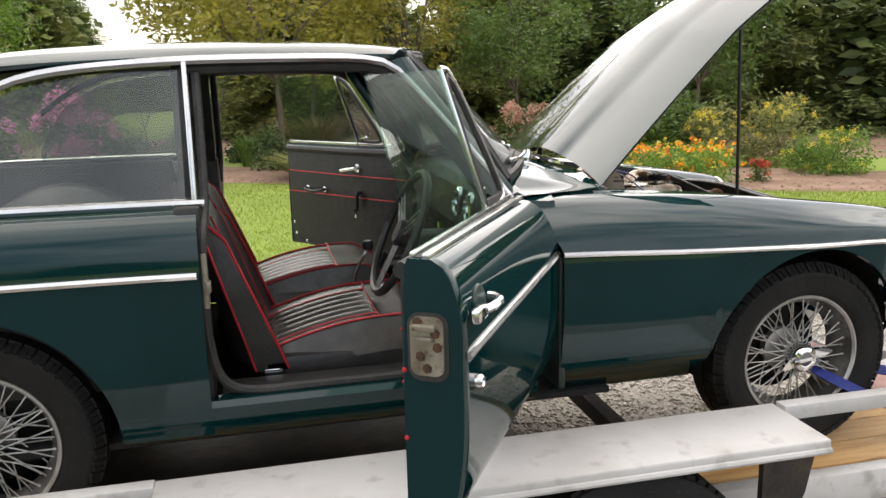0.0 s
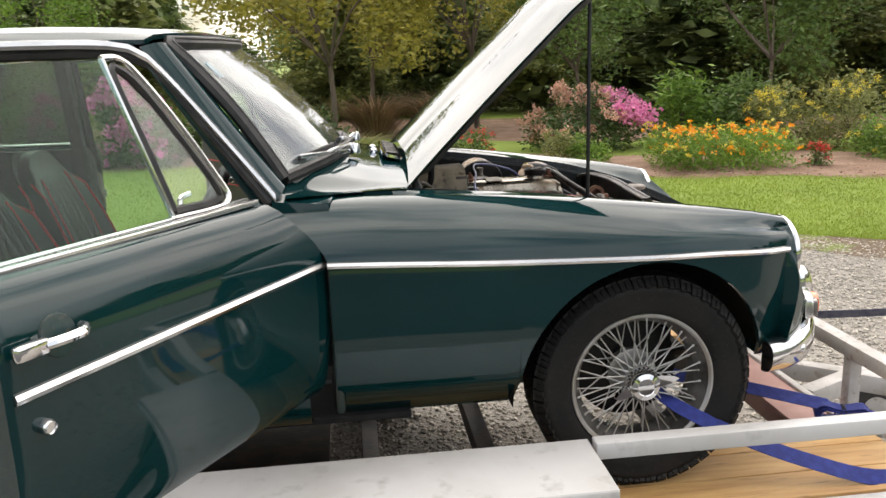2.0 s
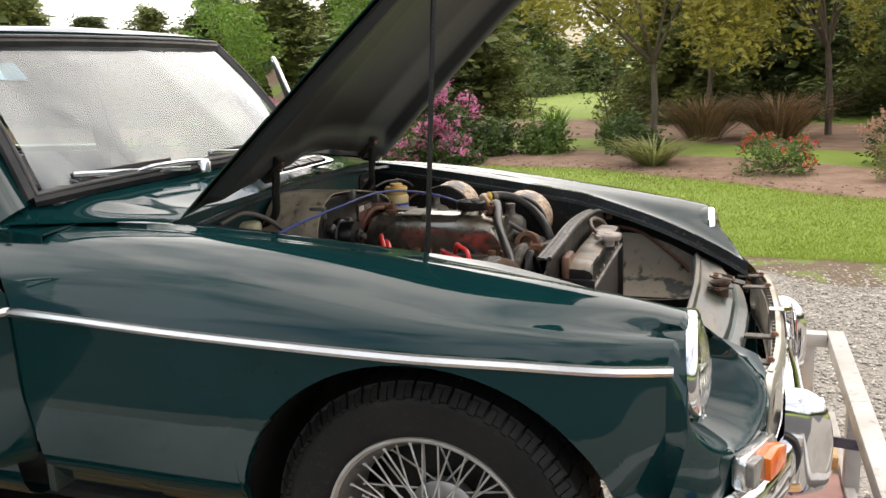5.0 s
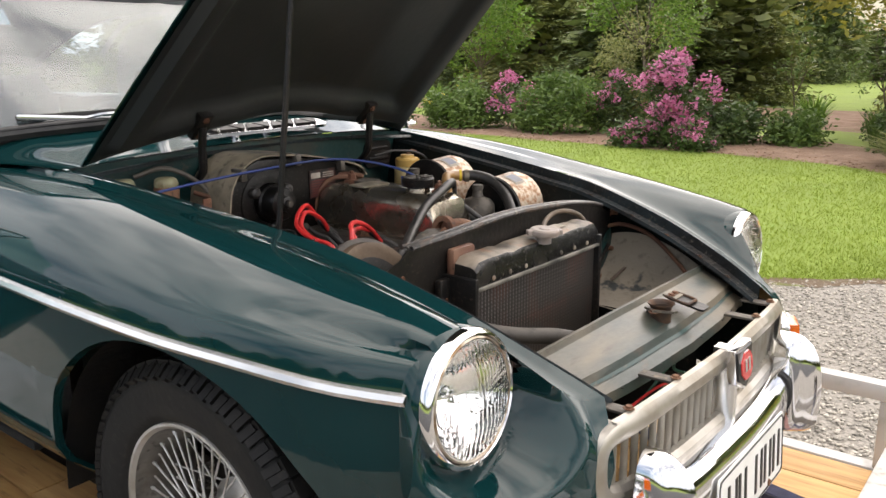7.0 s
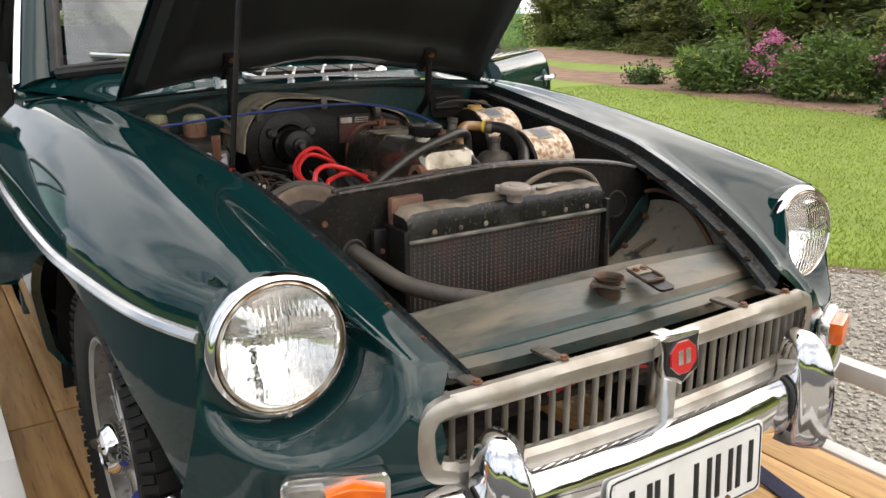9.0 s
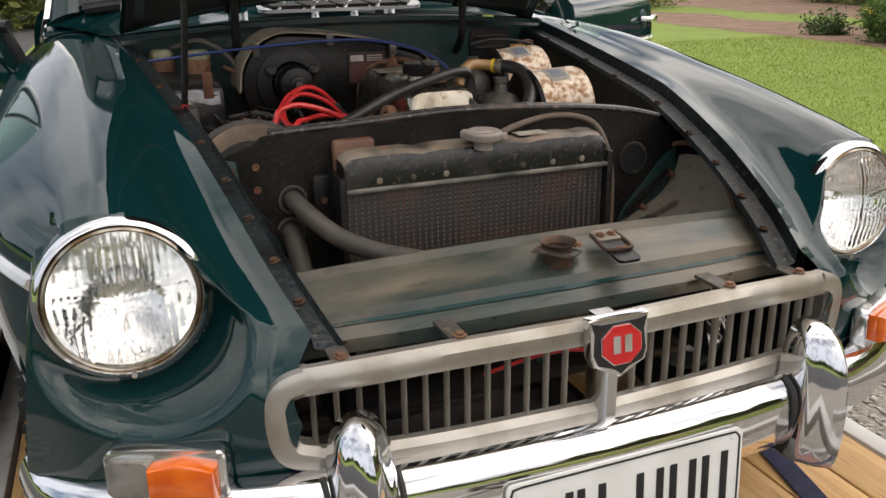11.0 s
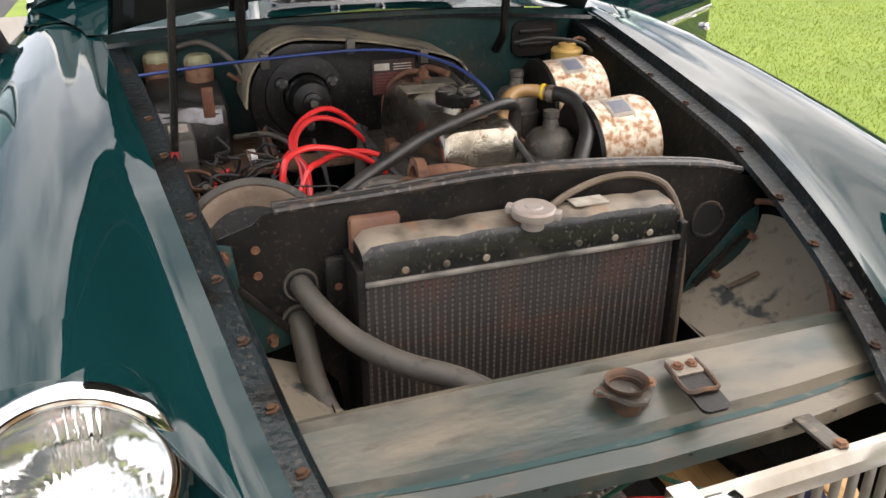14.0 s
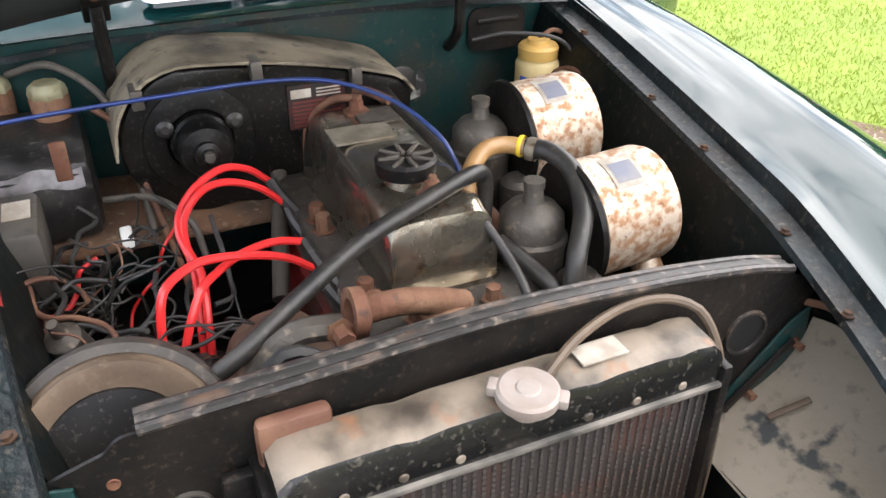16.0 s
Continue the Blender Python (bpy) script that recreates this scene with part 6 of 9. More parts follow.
for y in (-0.02, 0.075):
    part("head_stud", bolt(bmesh.new(), (0.018, y, 0.66), r=0.009, h=0.018), RUST, engine)
for k in range(8):
    part("heater_tap_rib", lathe(bmesh.new(), [(0.012, -0.03), (0.014, -0.02), (0.014, 0.02), (0.012, 0.03)], 10, axes((0.075, 0.055 + 0.022 * k, 0.668 - 0.002 * k), (1, 0, 0), (1, 0, 0.2))), CAST, engine)
# spark plugs, leads
outs = [Vector((-0.300, -0.083, 0.658)), Vector((-0.320, -0.098, 0.688)), Vector((-0.130, -0.091, 0.656)), Vector((-0.160, -0.095, 0.680))]
mids = [[(-0.29, -0.118, 0.696), (-0.28, -0.160, 0.718), (-0.26, -0.195, 0.722), (-0.24, -0.222, 0.702), (-0.20, -0.229, 0.683), (-0.15, -0.222, 0.671)],
        [(-0.31, -0.128, 0.717), (-0.29, -0.163, 0.733), (-0.27, -0.201, 0.724), (-0.25, -0.226, 0.704), (-0.22, -0.234, 0.691), (-0.17, -0.228, 0.669)],
        [(-0.12, -0.126, 0.687), (-0.10, -0.173, 0.714), (-0.08, -0.224, 0.731), (-0.06, -0.255, 0.731), (-0.04, -0.273, 0.723)],
        [(-0.15, -0.132, 0.694), (-0.13, -0.174, 0.700), (-0.10, -0.210, 0.700), (-0.07, -0.234, 0.698)]]
ends = [Vector((-0.105, -0.228, 0.620)), Vector((-0.115, -0.236, 0.615)), Vector((-0.03, -0.283, 0.66)), Vector((-0.045, -0.262, 0.64))]
sock = [(-0.255, -0.062, 0.615), (-0.285, -0.065, 0.640), (-0.060, -0.060, 0.615), (-0.090, -0.062, 0.635)]
for q, o, mm, e in zip(sock, outs, mids, ends):
    part("spark_plug_boot", tube(bmesh.new(), [o, o.lerp(Vector(q), 0.5) + Vector((0, -0.006, 0.004)), q], 0.0085, 8, n=8), HOSE, engine, "black plug boot")
    part("ignition_lead", tube(bmesh.new(), [o, *mm, e, e + Vector((0.01, -0.005, -0.07))], 0.0050, 8, n=52), REDLEAD, engine, "bright red ignition lead")
    part("spark_plug", lathe(bmesh.new(), [(0.010, -0.03), (0.010, -0.01), (0.007, 0), (0.006, 0.02)], 8, axes(q, (1, 0, 0), (0, -1, 0.5))), GREYCAP, engine)
part("distributor", lathe(bmesh.new(), [(0.03, -0.12), (0.035, -0.03), (0.042, -0.02), (0.042, 0.0), (0.030, 0.02), (0.012, 0.03), (0, 0.032)], 20, Matrix.Translation((-0.09, -0.24, 0.565))), HOSE, engine, "black distributor cap")
for k in range(4):
    q = sock[k]
    part("head_nut", bolt(bmesh.new(), (q[0] + 0.04, -0.055, 0.656), r=0.010, h=0.024), RUST, engine)
# generator / alternator with bracket
part("alternator", lathe(bmesh.new(), [(0.0, -0.06), (0.055, -0.055), (0.062, -0.03), (0.062, 0.03), (0.054, 0.045), (0.02, 0.055), (0, 0.055)], 26, axes((0.000, -0.165, 0.612), (0, 1, 0), (1, 0, 0))), surface("rusty_brown_casing", (0.13, 0.075, 0.05), 0.6, 0.3, col2=(0.07, 0.05, 0.038), scale=16, fine=(0.22, 0.16, 0.11), fine_scale=80, bump=0.25), engine, "rusty brown alternator")
part("bracket", tube(bmesh.new(), [(0.04, -0.205, 0.665), (0.048, -0.16, 0.705), (0.05, -0.115, 0.702)], 0.014, 8, n=10), CAST, engine)
part("bracket_bolt", bolt(bmesh.new(), (0.062, -0.118, 0.705), (1, 0, 0), 0.010, 0.02), RUST, engine)
part("fan_pulley", lathe(bmesh.new(), [(0.05, -0.02), (0.058, -0.012), (0.045, 0), (0.058, 0.012), (0.05, 0.02), (0, 0.02)], 28, axes((0.075, 0.03, 0.52), (0, 1, 0), (1, 0, 0))), RUST, engine)
part("fan_belt", tube(bmesh.new(), [(0.075, -0.22, 0.66), (0.075, -0.17, 0.705), (0.075, -0.05, 0.60), (0.075, 0.09, 0.53), (0.075, 0.02, 0.40)], 0.008, 6, n=30), RUBBER, engine)
for a in range(6):
    R = axes((0.092, 0.03, 0.52), (0, 1, 0), (1, 0, 0)) @ Matrix.Rotation(2 * math.pi * a / 6, 4, 'Z') @ Matrix.Rotation(0.5, 4, 'X')
    part("fan_blade", box(bmesh.new(), 0.03, 0.17, -0.03, 0.03, -0.0015, 0.0015, 0.001, R), YELLOW, engine, "yellow plastic fan blade")
# carburettors, filters on the left side
for cx, cy, cz in ((-0.060, 0.166, 0.712), (-0.285, 0.205, 0.728)):
    part("carburettor", lathe(bmesh.new(), [(0.042, -0.10), (0.044, -0.04), (0.046, -0.035), (0.046, -0.028), (0.041, -0.024), (0.040, 0.0), (0.030, 0.012), (0.014, 0.018), (0.011, 0.034), (0.013, 0.036), (0.013, 0.046), (0, 0.047)], 28, Matrix.Translation((cx, cy, cz))), CAST, engine, "dull alloy carburettor dashpot")
    part("float_bowl", lathe(bmesh.new(), [(0.028, -0.05), (0.028, 0.0), (0.02, 0.008), (0, 0.008)], 16, Matrix.Translation((cx + 0.07, cy + 0.03, cz - 0.06))), CAST, engine)
    part("carb_body", box(bmesh.new(), cx - 0.035, cx + 0.035, cy - 0.08, cy + 0.08, cz - 0.16, cz - 0.09, 0.012), CAST, engine)
for fx, fy, fz in ((-0.055, 0.224, 0.690), (-0.275, 0.252, 0.712)):
    m = axes((fx, fy, fz), (1, 0, 0), (0, 1, 0.06))
    part("air_filter", lathe(bmesh.new(), [(0.040, -0.008), (0.078, -0.006), (0.079, 0.0), (0.0755, 0.006), (0.0755, 0.100), (0.072, 0.110), (0.064, 0.114), (0.02, 0.114), (0, 0.113)], 48, m), FILTER, engine, "rust-speckled round air filter can")
    part("filter_backplate", lathe(bmesh.new(), [(0.0, -0.010), (0.060, -0.012), (0.081, -0.008), (0.083, -0.002), (0.079, 0.002)], 48, m), BLACK, engine, "black filter backplate")
    lb = m @ Matrix.Rotation(radians(-72), 4, 'Z')
    bm = bmesh.new()
    sheet(bm, lambda u, v: lb @ Vector((0.0764 * math.cos(-0.35 + 0.7 * u), 0.0764 * math.sin(-0.35 + 0.7 * u), 0.030 + 0.042 * v)), 8, 2)
    part("filter_label", bm, PAPER, engine, "worn paper label")
    bm = bmesh.new()
    sheet(bm, lambda u, v: lb @ Vector((0.0770 * math.cos(-0.16 + 0.42 * u), 0.0770 * math.sin(-0.16 + 0.42 * u), 0.035 + 0.032 * v)), 6, 2)
    part("label_panel", bm, surface("label_blue", (0.13, 0.14, 0.18), 0.5, col2=(0.20, 0.19, 0.18), scale=20), engine)
    part("filter_spout", tube(bmesh.new(), [m @ Vector((0.025, 0.045, 0.085)), m @ Vector((0.055, 0.080, 0.085)), m @ Vector((0.085, 0.115, 0.085))], 0.020, 12, n=8), FILTER, engine)
# brake fluid bottle by the bulkhead
bot = part("reservoir", lathe(bmesh.new(), [(0.035, -0.075), (0.038, -0.070), (0.038, -0.012), (0.034, -0.006), (0.028, -0.003)], 28, Matrix.Translation((-0.492, 0.417, 0.745))), CREAM, engine, "yellowed plastic fluid bottle")
part("bottle_cap", lathe(bmesh.new(), [(0.034, -0.006), (0.035, 0.012), (0.031, 0.017), (0.020, 0.018), (0.019, 0.026), (0, 0.027)], 28, Matrix.Translation((-0.492, 0.417, 0.748))), YELLOW, engine, "yellow plastic cap")
bm = bmesh.new()
sheet(bm, lambda u, v: Vector((-0.492 + 0.0385 * math.cos(-1.35 + 1.5 * u), 0.417 + 0.0385 * math.sin(-1.35 + 1.5 * u), 0.690 + 0.026 * v)), 10, 2)
part("bottle_label", bm, BLUELABEL, engine, "blue label")
bm = bmesh.new()
for k in range(5):
    a = -1.15 + 0.24 * k
    box(bm, 0.0386, 0.0392, -0.0032, 0.0032, 0.697, 0.709, 0, Matrix.Translation((-0.492, 0.417, 0)) @ Matrix.Rotation(a, 4, 'Z'))
part("label_bars", bm, PLATEWHITE, engine, "plain pale bars")
part("bottle_tube", tube(bmesh.new(), [(-0.492, 0.417, 0.774), (-0.50, 0.45, 0.782), (-0.49, 0.475, 0.765), (-0.47, 0.470, 0.70), (-0.46, 0.44, 0.65)], 0.004, 6, n=24), RUSTPIPE, engine)

# heater box on the bulkhead
heater = empty("heater", car)
heater["label"] = "black heater box with fan motor and dusty top"
HX = -0.470
scroll = [(-0.168 + 0.108 * math.cos(radians(a)), 0.722 + 0.108 * math.sin(radians(a))) for a in range(88, 300, 14)] + [(-0.05, 0.60), (0.14, 0.60), (0.15, 0.750), (0.13, 0.775), (-0.02, 0.814)]
H2 = Matrix(((0, 0, 1, HX), (1, 0, 0, 0), (0, 1, 0, 0), (0, 0, 0, 1)))
part("heater_case", prism(bmesh.new(), scroll, 0.125, H2, 0.006), CASEBLACK, heater, "black heater casing")
tp = [(-0.281, 0.715), (-0.271, 0.770), (-0.241, 0.810), (-0.203, 0.830), (-0.163, 0.833), (-0.03, 0.818), (0.125, 0.779), (0.148, 0.754)]
bm = bmesh.new()
ln = spline([(0, y, z) for y, z in tp], 26)
sheet(bm, lambda u, v: ln[round(u * 25)] + Vector((HX - 0.072 + 0.144 * v, 0, 0)), 25, 2, 0.004)
part("heater_top", bm, BANDTOP, heater, "dusty tan top of the heater")
for k in (5, 13, 20):
    p = ln[k]
    part("heater_clip", box(bmesh.new(), HX + 0.040, HX + 0.078, p.y - 0.008, p.y + 0.008, p.z - 0.022, p.z + 0.005, 0.002), CAST, heater)
MO = axes((HX + 0.062, -0.170, 0.728), (0, 1, 0), (1, 0, 0.05))
part("motor_plate", lathe(bmesh.new(), [(0.078, 0), (0.076, 0.005), (0.060, 0.008), (0.046, 0.009), (0.042, 0.004)], 32, MO), CASEBLACK, heater)
part("fan_motor", lathe(bmesh.new(), [(0.042, 0.004), (0.042, 0.020), (0.038, 0.024), (0.038, 0.050), (0.034, 0.058), (0.018, 0.061), (0.017, 0.068), (0.010, 0.070), (0.009, 0.074), (0, 0.075)], 32, MO), CASEBLACK, heater, "black fan motor")
part("motor_boss", lathe(bmesh.new(), [(0.008, 0.068), (0.007, 0.080), (0, 0.081)], 16, MO), CAST, heater)
for k in range(3):
    a = 2 * math.pi * k / 3 + 0.5
    part("motor_screw", lathe(bmesh.new(), [(0.013, 0.0), (0.012, 0.014), (0.006, 0.019), (0, 0.019)], 10, MO @ Matrix.Translation((0.054 * math.cos(a), 0.054 * math.sin(a), 0.008))), HOSE, heater)
LB = axes((HX + 0.0645, 0.000, 0.752), (0, 1, 0), (1, 0, 0))
part("heater_label", prism(bmesh.new(), rounded(0.085, 0.066, 0.002, 1), 0.002, LB), DARKLABEL, heater, "dark maker's label")
bm = bmesh.new()
for k in range(7):
    box(bm, -0.036, 0.036 - 0.012 * (k % 3), 0.006 - 0.006 * k, 0.009 - 0.006 * k, 0.001, 0.0016, 0, LB)
tagged(part("label_print", bm, surface("label_red", (0.10, 0.022, 0.016), 0.6), heater), kind="stuff")
bm = bmesh.new()
box(bm, -0.038, -0.008, 0.014, 0.027, 0.001, 0.0016, 0, LB)
for k in range(3):
    box(bm, 0.0, 0.036, 0.014 + 0.005 * k, 0.016 + 0.005 * k, 0.001, 0.0016, 0, LB)
part("label_name", bm, PAPER, heater, "pale unreadable print")

# brake and clutch cylinder box
COVER = surface("dusty_black_cover", (0.009, 0.009, 0.009), 0.32, col2=(0.030, 0.027, 0.025), scale=10, lo=0.45, hi=0.7, rough2=0.55, fine=(0.07, 0.062, 0.055), fine_scale=90, bump=0.1)
cover_bm = box(bmesh.new(), -0.56, -0.385, -0.455, -0.315, 0.615, 0.752, 0.018)
for v in cover_bm.verts:
    if v.co.z > 0.70:
        v.co.z -= 0.16 * max(0.0, v.co.x + 0.50)
mc = part("pedal_box_cover", cover_bm, COVER, car, "black master cylinder cover with a worn front edge")
part("worn_edge", sheet(bmesh.new(), lambda u, v: Vector((-0.3875 + 0.0045 * v, -0.440 + 0.112 * u, 0.726 - 0.026 * v - 0.004 * math.sin(9 * u))), 10, 2, 0.001), surface("bare_worn_metal", (0.30, 0.29, 0.30), 0.4, 0.4, col2=(0.12, 0.11, 0.11), scale=30), mc, "bare metal where the paint has gone")
for x, y in ((-0.525, -0.352), (-0.575, -0.425)):
    cy = part("fluid_reservoir", lathe(bmesh.new(), [(0.026, -0.05), (0.027, 0.0), (0.024, 0.004)], 24, Matrix.Translation((x, y, 0.775))), RUST, car, "rusty fluid reservoir")
    part("reservoir_cap", lathe(bmesh.new(), [(0.026, 0), (0.027, 0.006), (0.024, 0.016), (0.019, 0.020), (0, 0.020)], 8, Matrix.Translation((x, y, 0.777))), surface("pale_green_cap", (0.28, 0.28, 0.17), 0.5, col2=(0.18, 0.15, 0.08), scale=30), cy, "pale green hexagon cap")
part("cover_tab", box(bmesh.new(), -0.388, -0.381, -0.36, -0.34, 0.71, 0.765, 0.002), RUST, mc)
part("relay_box", box(bmesh.new(), -0.366, -0.246, -0.446, -0.384, 0.615, 0.714, 0.010), surface("dusty_relay_case", (0.045, 0.041, 0.036), 0.5, col2=(0.085, 0.076, 0.062), scale=14, fine=(0.02, 0.018, 0.016), fine_scale=80, bump=0.1), car, "dusty dark grey relay box")
part("relay_label", box(bmesh.new(), -0.335, -0.288, -0.425, -0.393, 0.7145, 0.716, 0), PAPER, car, "small pale label")
part("fuse_block", box(bmesh.new(), -0.24, -0.16, -0.45, -0.40, 0.60, 0.64, 0.008), BLACK, car)
part("starter_solenoid", lathe(bmesh.new(), [(0.022, -0.05), (0.024, -0.02), (0.020, 0.02), (0.008, 0.03), (0.006, 0.05), (0, 0.05)], 16, axes((-0.120, -0.375, 0.635), (1, 0, 0), (0.4, -0.2, 1))), CAST, car, "grey solenoid with a stud")
part("bulkhead_plug", lathe(bmesh.new(), [(0.018, 0), (0.017, 0.005), (0.011, 0.007), (0.010, 0.003), (0, 0.003)], 18, axes((-0.585, -0.295, 0.800), (0, 1, 0), (1, 0, 0.1))), RUST, car, "rusty bulkhead grommet plate")
for y, z in ((0.10, 0.83), (0.16, 0.835), (0.24, 0.80), (-0.05, 0.842)):
    part("bulkhead_rivet", lathe(bmesh.new(), [(0.004, 0), (0.003, 0.003), (0, 0.003)], 8, axes((-0.566, y, z), (0, 1, 0), (1, 0, 0))), GREYCAP, car)
part("bulkhead_recess", prism(bmesh.new(), rounded(0.11, 0.075, 0.02), 0.006, axes((-0.570, 0.375, 0.775), (0, 1, 0), (1, 0, 0))), BLACK, car)
for k in range(2):
    part("recess_rib", box(bmesh.new(), -0.568, -0.562, 0.335, 0.415, 0.758 + 0.028 * k, 0.768 + 0.028 * k, 0.003), BLACK, car)
part("blanking_plate", lathe(bmesh.new(), [(0.030, 0), (0.029, 0.006), (0.020, 0.009), (0, 0.009)], 24, axes((-0.565, 0.19, 0.705), (0, 1, 0), (1, 0, 0))), HOSE, car)
part("plate_gasket", prism(bmesh.new(), rounded(0.090, 0.080, 0.01, 3), 0.004, axes((-0.567, 0.19, 0.705), (0, 1, 0.25), (1, 0, 0))), surface("chalky_gasket", (0.30, 0.30, 0.27), 0.8, col2=(0.02, 0.02, 0.02), scale=40, lo=0.35, hi=0.5), car)

# horn / pulley drum behind the diaphragm
DR = axes((0.070, -0.336, 0.634), (0, 1, 0), (0.86, -0.05, 0.50))
DR = DR @ Matrix.Scale(1.2, 4)
part("blower_drum", lathe(bmesh.new(), [(0.0, 0.016), (0.056, 0.016), (0.066, 0.022), (0.076, 0.024), (0.079, 0.012), (0.081, 0.010), (0.081, -0.030), (0.05, -0.05)], 48, DR), DRUMBROWN, car, "dusty brown round drum with a black face")
part("drum_face", lathe(bmesh.new(), [(0.0, 0.018), (0.045, 0.019), (0.058, 0.019), (0.060, 0.014)], 40, DR @ Matrix.Translation((-0.002, -0.004, 0))), surface("black_drum_face", (0.004, 0.004, 0.004), 0.5, col2=(0.012, 0.010, 0.008), scale=15, fine=(0.05, 0.045, 0.04), fine_scale=160, spec=0.25), car)
part("drum_band", lathe(bmesh.new(), [(0.0805, 0.012), (0.088, 0.010), (0.090, 0.004), (0.090, -0.016), (0.088, -0.022), (0.081, -0.024)], 48, DR), surface("grimy_band", (0.045, 0.038, 0.03), 0.6, col2=(0.02, 0.017, 0.014), scale=14, fine=(0.10, 0.08, 0.06), fine_scale=80, bump=0.2), car, "grimy band round the drum")

# diaphragm panel round the radiator
DX = 0.148


def diaphragm_top(y):
    return curve([(-0.415, 0.676), (-0.406, 0.688), (-0.392, 0.697), (-0.356, 0.709), (-0.346, 0.712), (-0.338, 0.720), (-0.330, 0.724), (-0.20, 0.729), (0.0, 0.737), (0.2, 0.727), (0.34, 0.709), (0.385, 0.697), (0.392, 0.690), (0.43, 0.680)])(y)


bm = bmesh.new()
outl = [(y, diaphragm_top(y)) for y in (*np.linspace(-0.415, -0.32, 24), *np.linspace(-0.30, 0.43, 40))]
outl += [(0.425, 0.62), (0.33, 0.52), (0.25, 0.46), (0.235, 0.36), (-0.235, 0.36), (-0.25, 0.46), (-0.30, 0.53), (-0.405, 0.63)]
prism(bm, outl[::-1], 0.004, Matrix(((0, 0, 1, DX), (1, 0, 0, 0), (0, 1, 0, 0), (0, 0, 0, 1))))
dia = part("radiator_diaphragm", bm, BLACK, car, "worn black panel round the radiator")
SHINYBEAD = surface("scuffed_black_edge", (0.02, 0.018, 0.017), 0.32, col2=(0.10, 0.07, 0.05), scale=30, lo=0.5, hi=0.68, rough2=0.6, fine=(0.17, 0.14, 0.11), fine_scale=110, bump=0.2)
bm = bmesh.new()
fl = [Vector((DX, y, diaphragm_top(y))) for y in np.linspace(-0.318, 0.385, 40)]
sheet(bm, lambda u, v: fl[round(u * 39)] + Vector((-0.002 - 0.022 * v, 0, 0.001 + 0.004 * math.sin(math.pi * v))), 39, 4, 0.003)
part("diaphragm_flange", bm, surface("scuffed_flange", (0.028, 0.026, 0.024), 0.5, col2=(0.13, 0.075, 0.045), scale=16, lo=0.55, hi=0.75, fine=(0.16, 0.14, 0.12), fine_scale=60, bump=0.2), dia)
for dx, r_ in ((0.0, 0.0055), (-0.022, 0.0045)):
    part("panel_bead", tube(bmesh.new(), [p + Vector((dx, 0, 0.002)) for p in fl[::3]], r_, 8, n=60), SHINYBEAD, dia, "scuffed rolled edge")
for y, z, r in ((0.333, 0.626, 0.028), (-0.292, 0.621, 0.0215), (-0.298, 0.570, 0.0215)):
    part("panel_hole", lathe(bmesh.new(), [(0, 0.003), (r * 0.9, 0.003)], 24, axes((DX, y, z), (0, 1, 0), (1, 0, 0))), PLATEBLACK, dia)
    part("hole_rim", lathe(bmesh.new(), [(r * 0.9, 0.002), (r * 0.93, 0.006), (r * 1.05, 0.006), (r * 1.08, 0.002)], 28, axes((DX, y, z), (0, 1, 0), (1, 0, 0))), SHINYBEAD if y > 0 else GREYHOSE, dia)
gusset = [(-0.402, 0.690), (-0.390, 0.694), (-0.374, 0.690), (-0.369, 0.628), (-0.318, 0.562), (-0.296, 0.542), (-0.345, 0.530), (-0.402, 0.596)]
part("gusset_plate", prism(bmesh.new(), gusset, 0.004, axes((DX + 0.006, 0, 0), (0, 1, 0), (1, 0, 0)), 0.001), PAINT_IN, dia, "dark green gusset plate")
part("gusset_plate", prism(bmesh.new(), [(0.425, 0.640), (0.398, 0.625), (0.318, 0.538), (0.300, 0.505), (0.345, 0.505), (0.428, 0.585)], 0.004, axes((DX + 0.006, 0, 0), (0, 1, 0), (1, 0, 0)), 0.001), PAINT_IN, dia)
for y, z in ((-0.385, 0.677), (-0.385, 0.611), (-0.335, 0.550), (-0.246, 0.619), (0.412, 0.591), (0.354, 0.534)):
    part("panel_bolt", bolt(bmesh.new(), (DX + 0.007, y, z), (1, 0, 0), 0.0055, 0.014), RUST, dia, "rusty bolt")
for y, z in ((-0.345, 0.678), (-0.345, 0.642)):
    part("panel_hole", lathe(bmesh.new(), [(0, 0.003), (0.004, 0.003), (0.0055, 0.0035), (0.006, 0.002)], 12, axes((DX, y, z), (0, 1, 0), (1, 0, 0))), RUST, dia)
part("stay_strut", beam(bmesh.new(), (DX + 0.012, 0.318, 0.520), (DX + 0.012, 0.405, 0.600), 0.004, 0.012, 0.001), BLACK, dia)
part("stay_strut", beam(bmesh.new(), (DX + 0.012, -0.372, 0.632), (DX + 0.012, -0.300, 0.548), 0.004, 0.010, 0.001), BLACK, dia)
part("ear_bolt", bolt(bmesh.new(), (DX + 0.004, 0.425, 0.678), (1, 0.4, 0), 0.007, 0.018), RUST, dia)

# radiator
rad = empty("radiator", car, Matrix.Translation((0.014, 0, 0.004)))
rad["label"] = "black dusty radiator with pale grey cap"


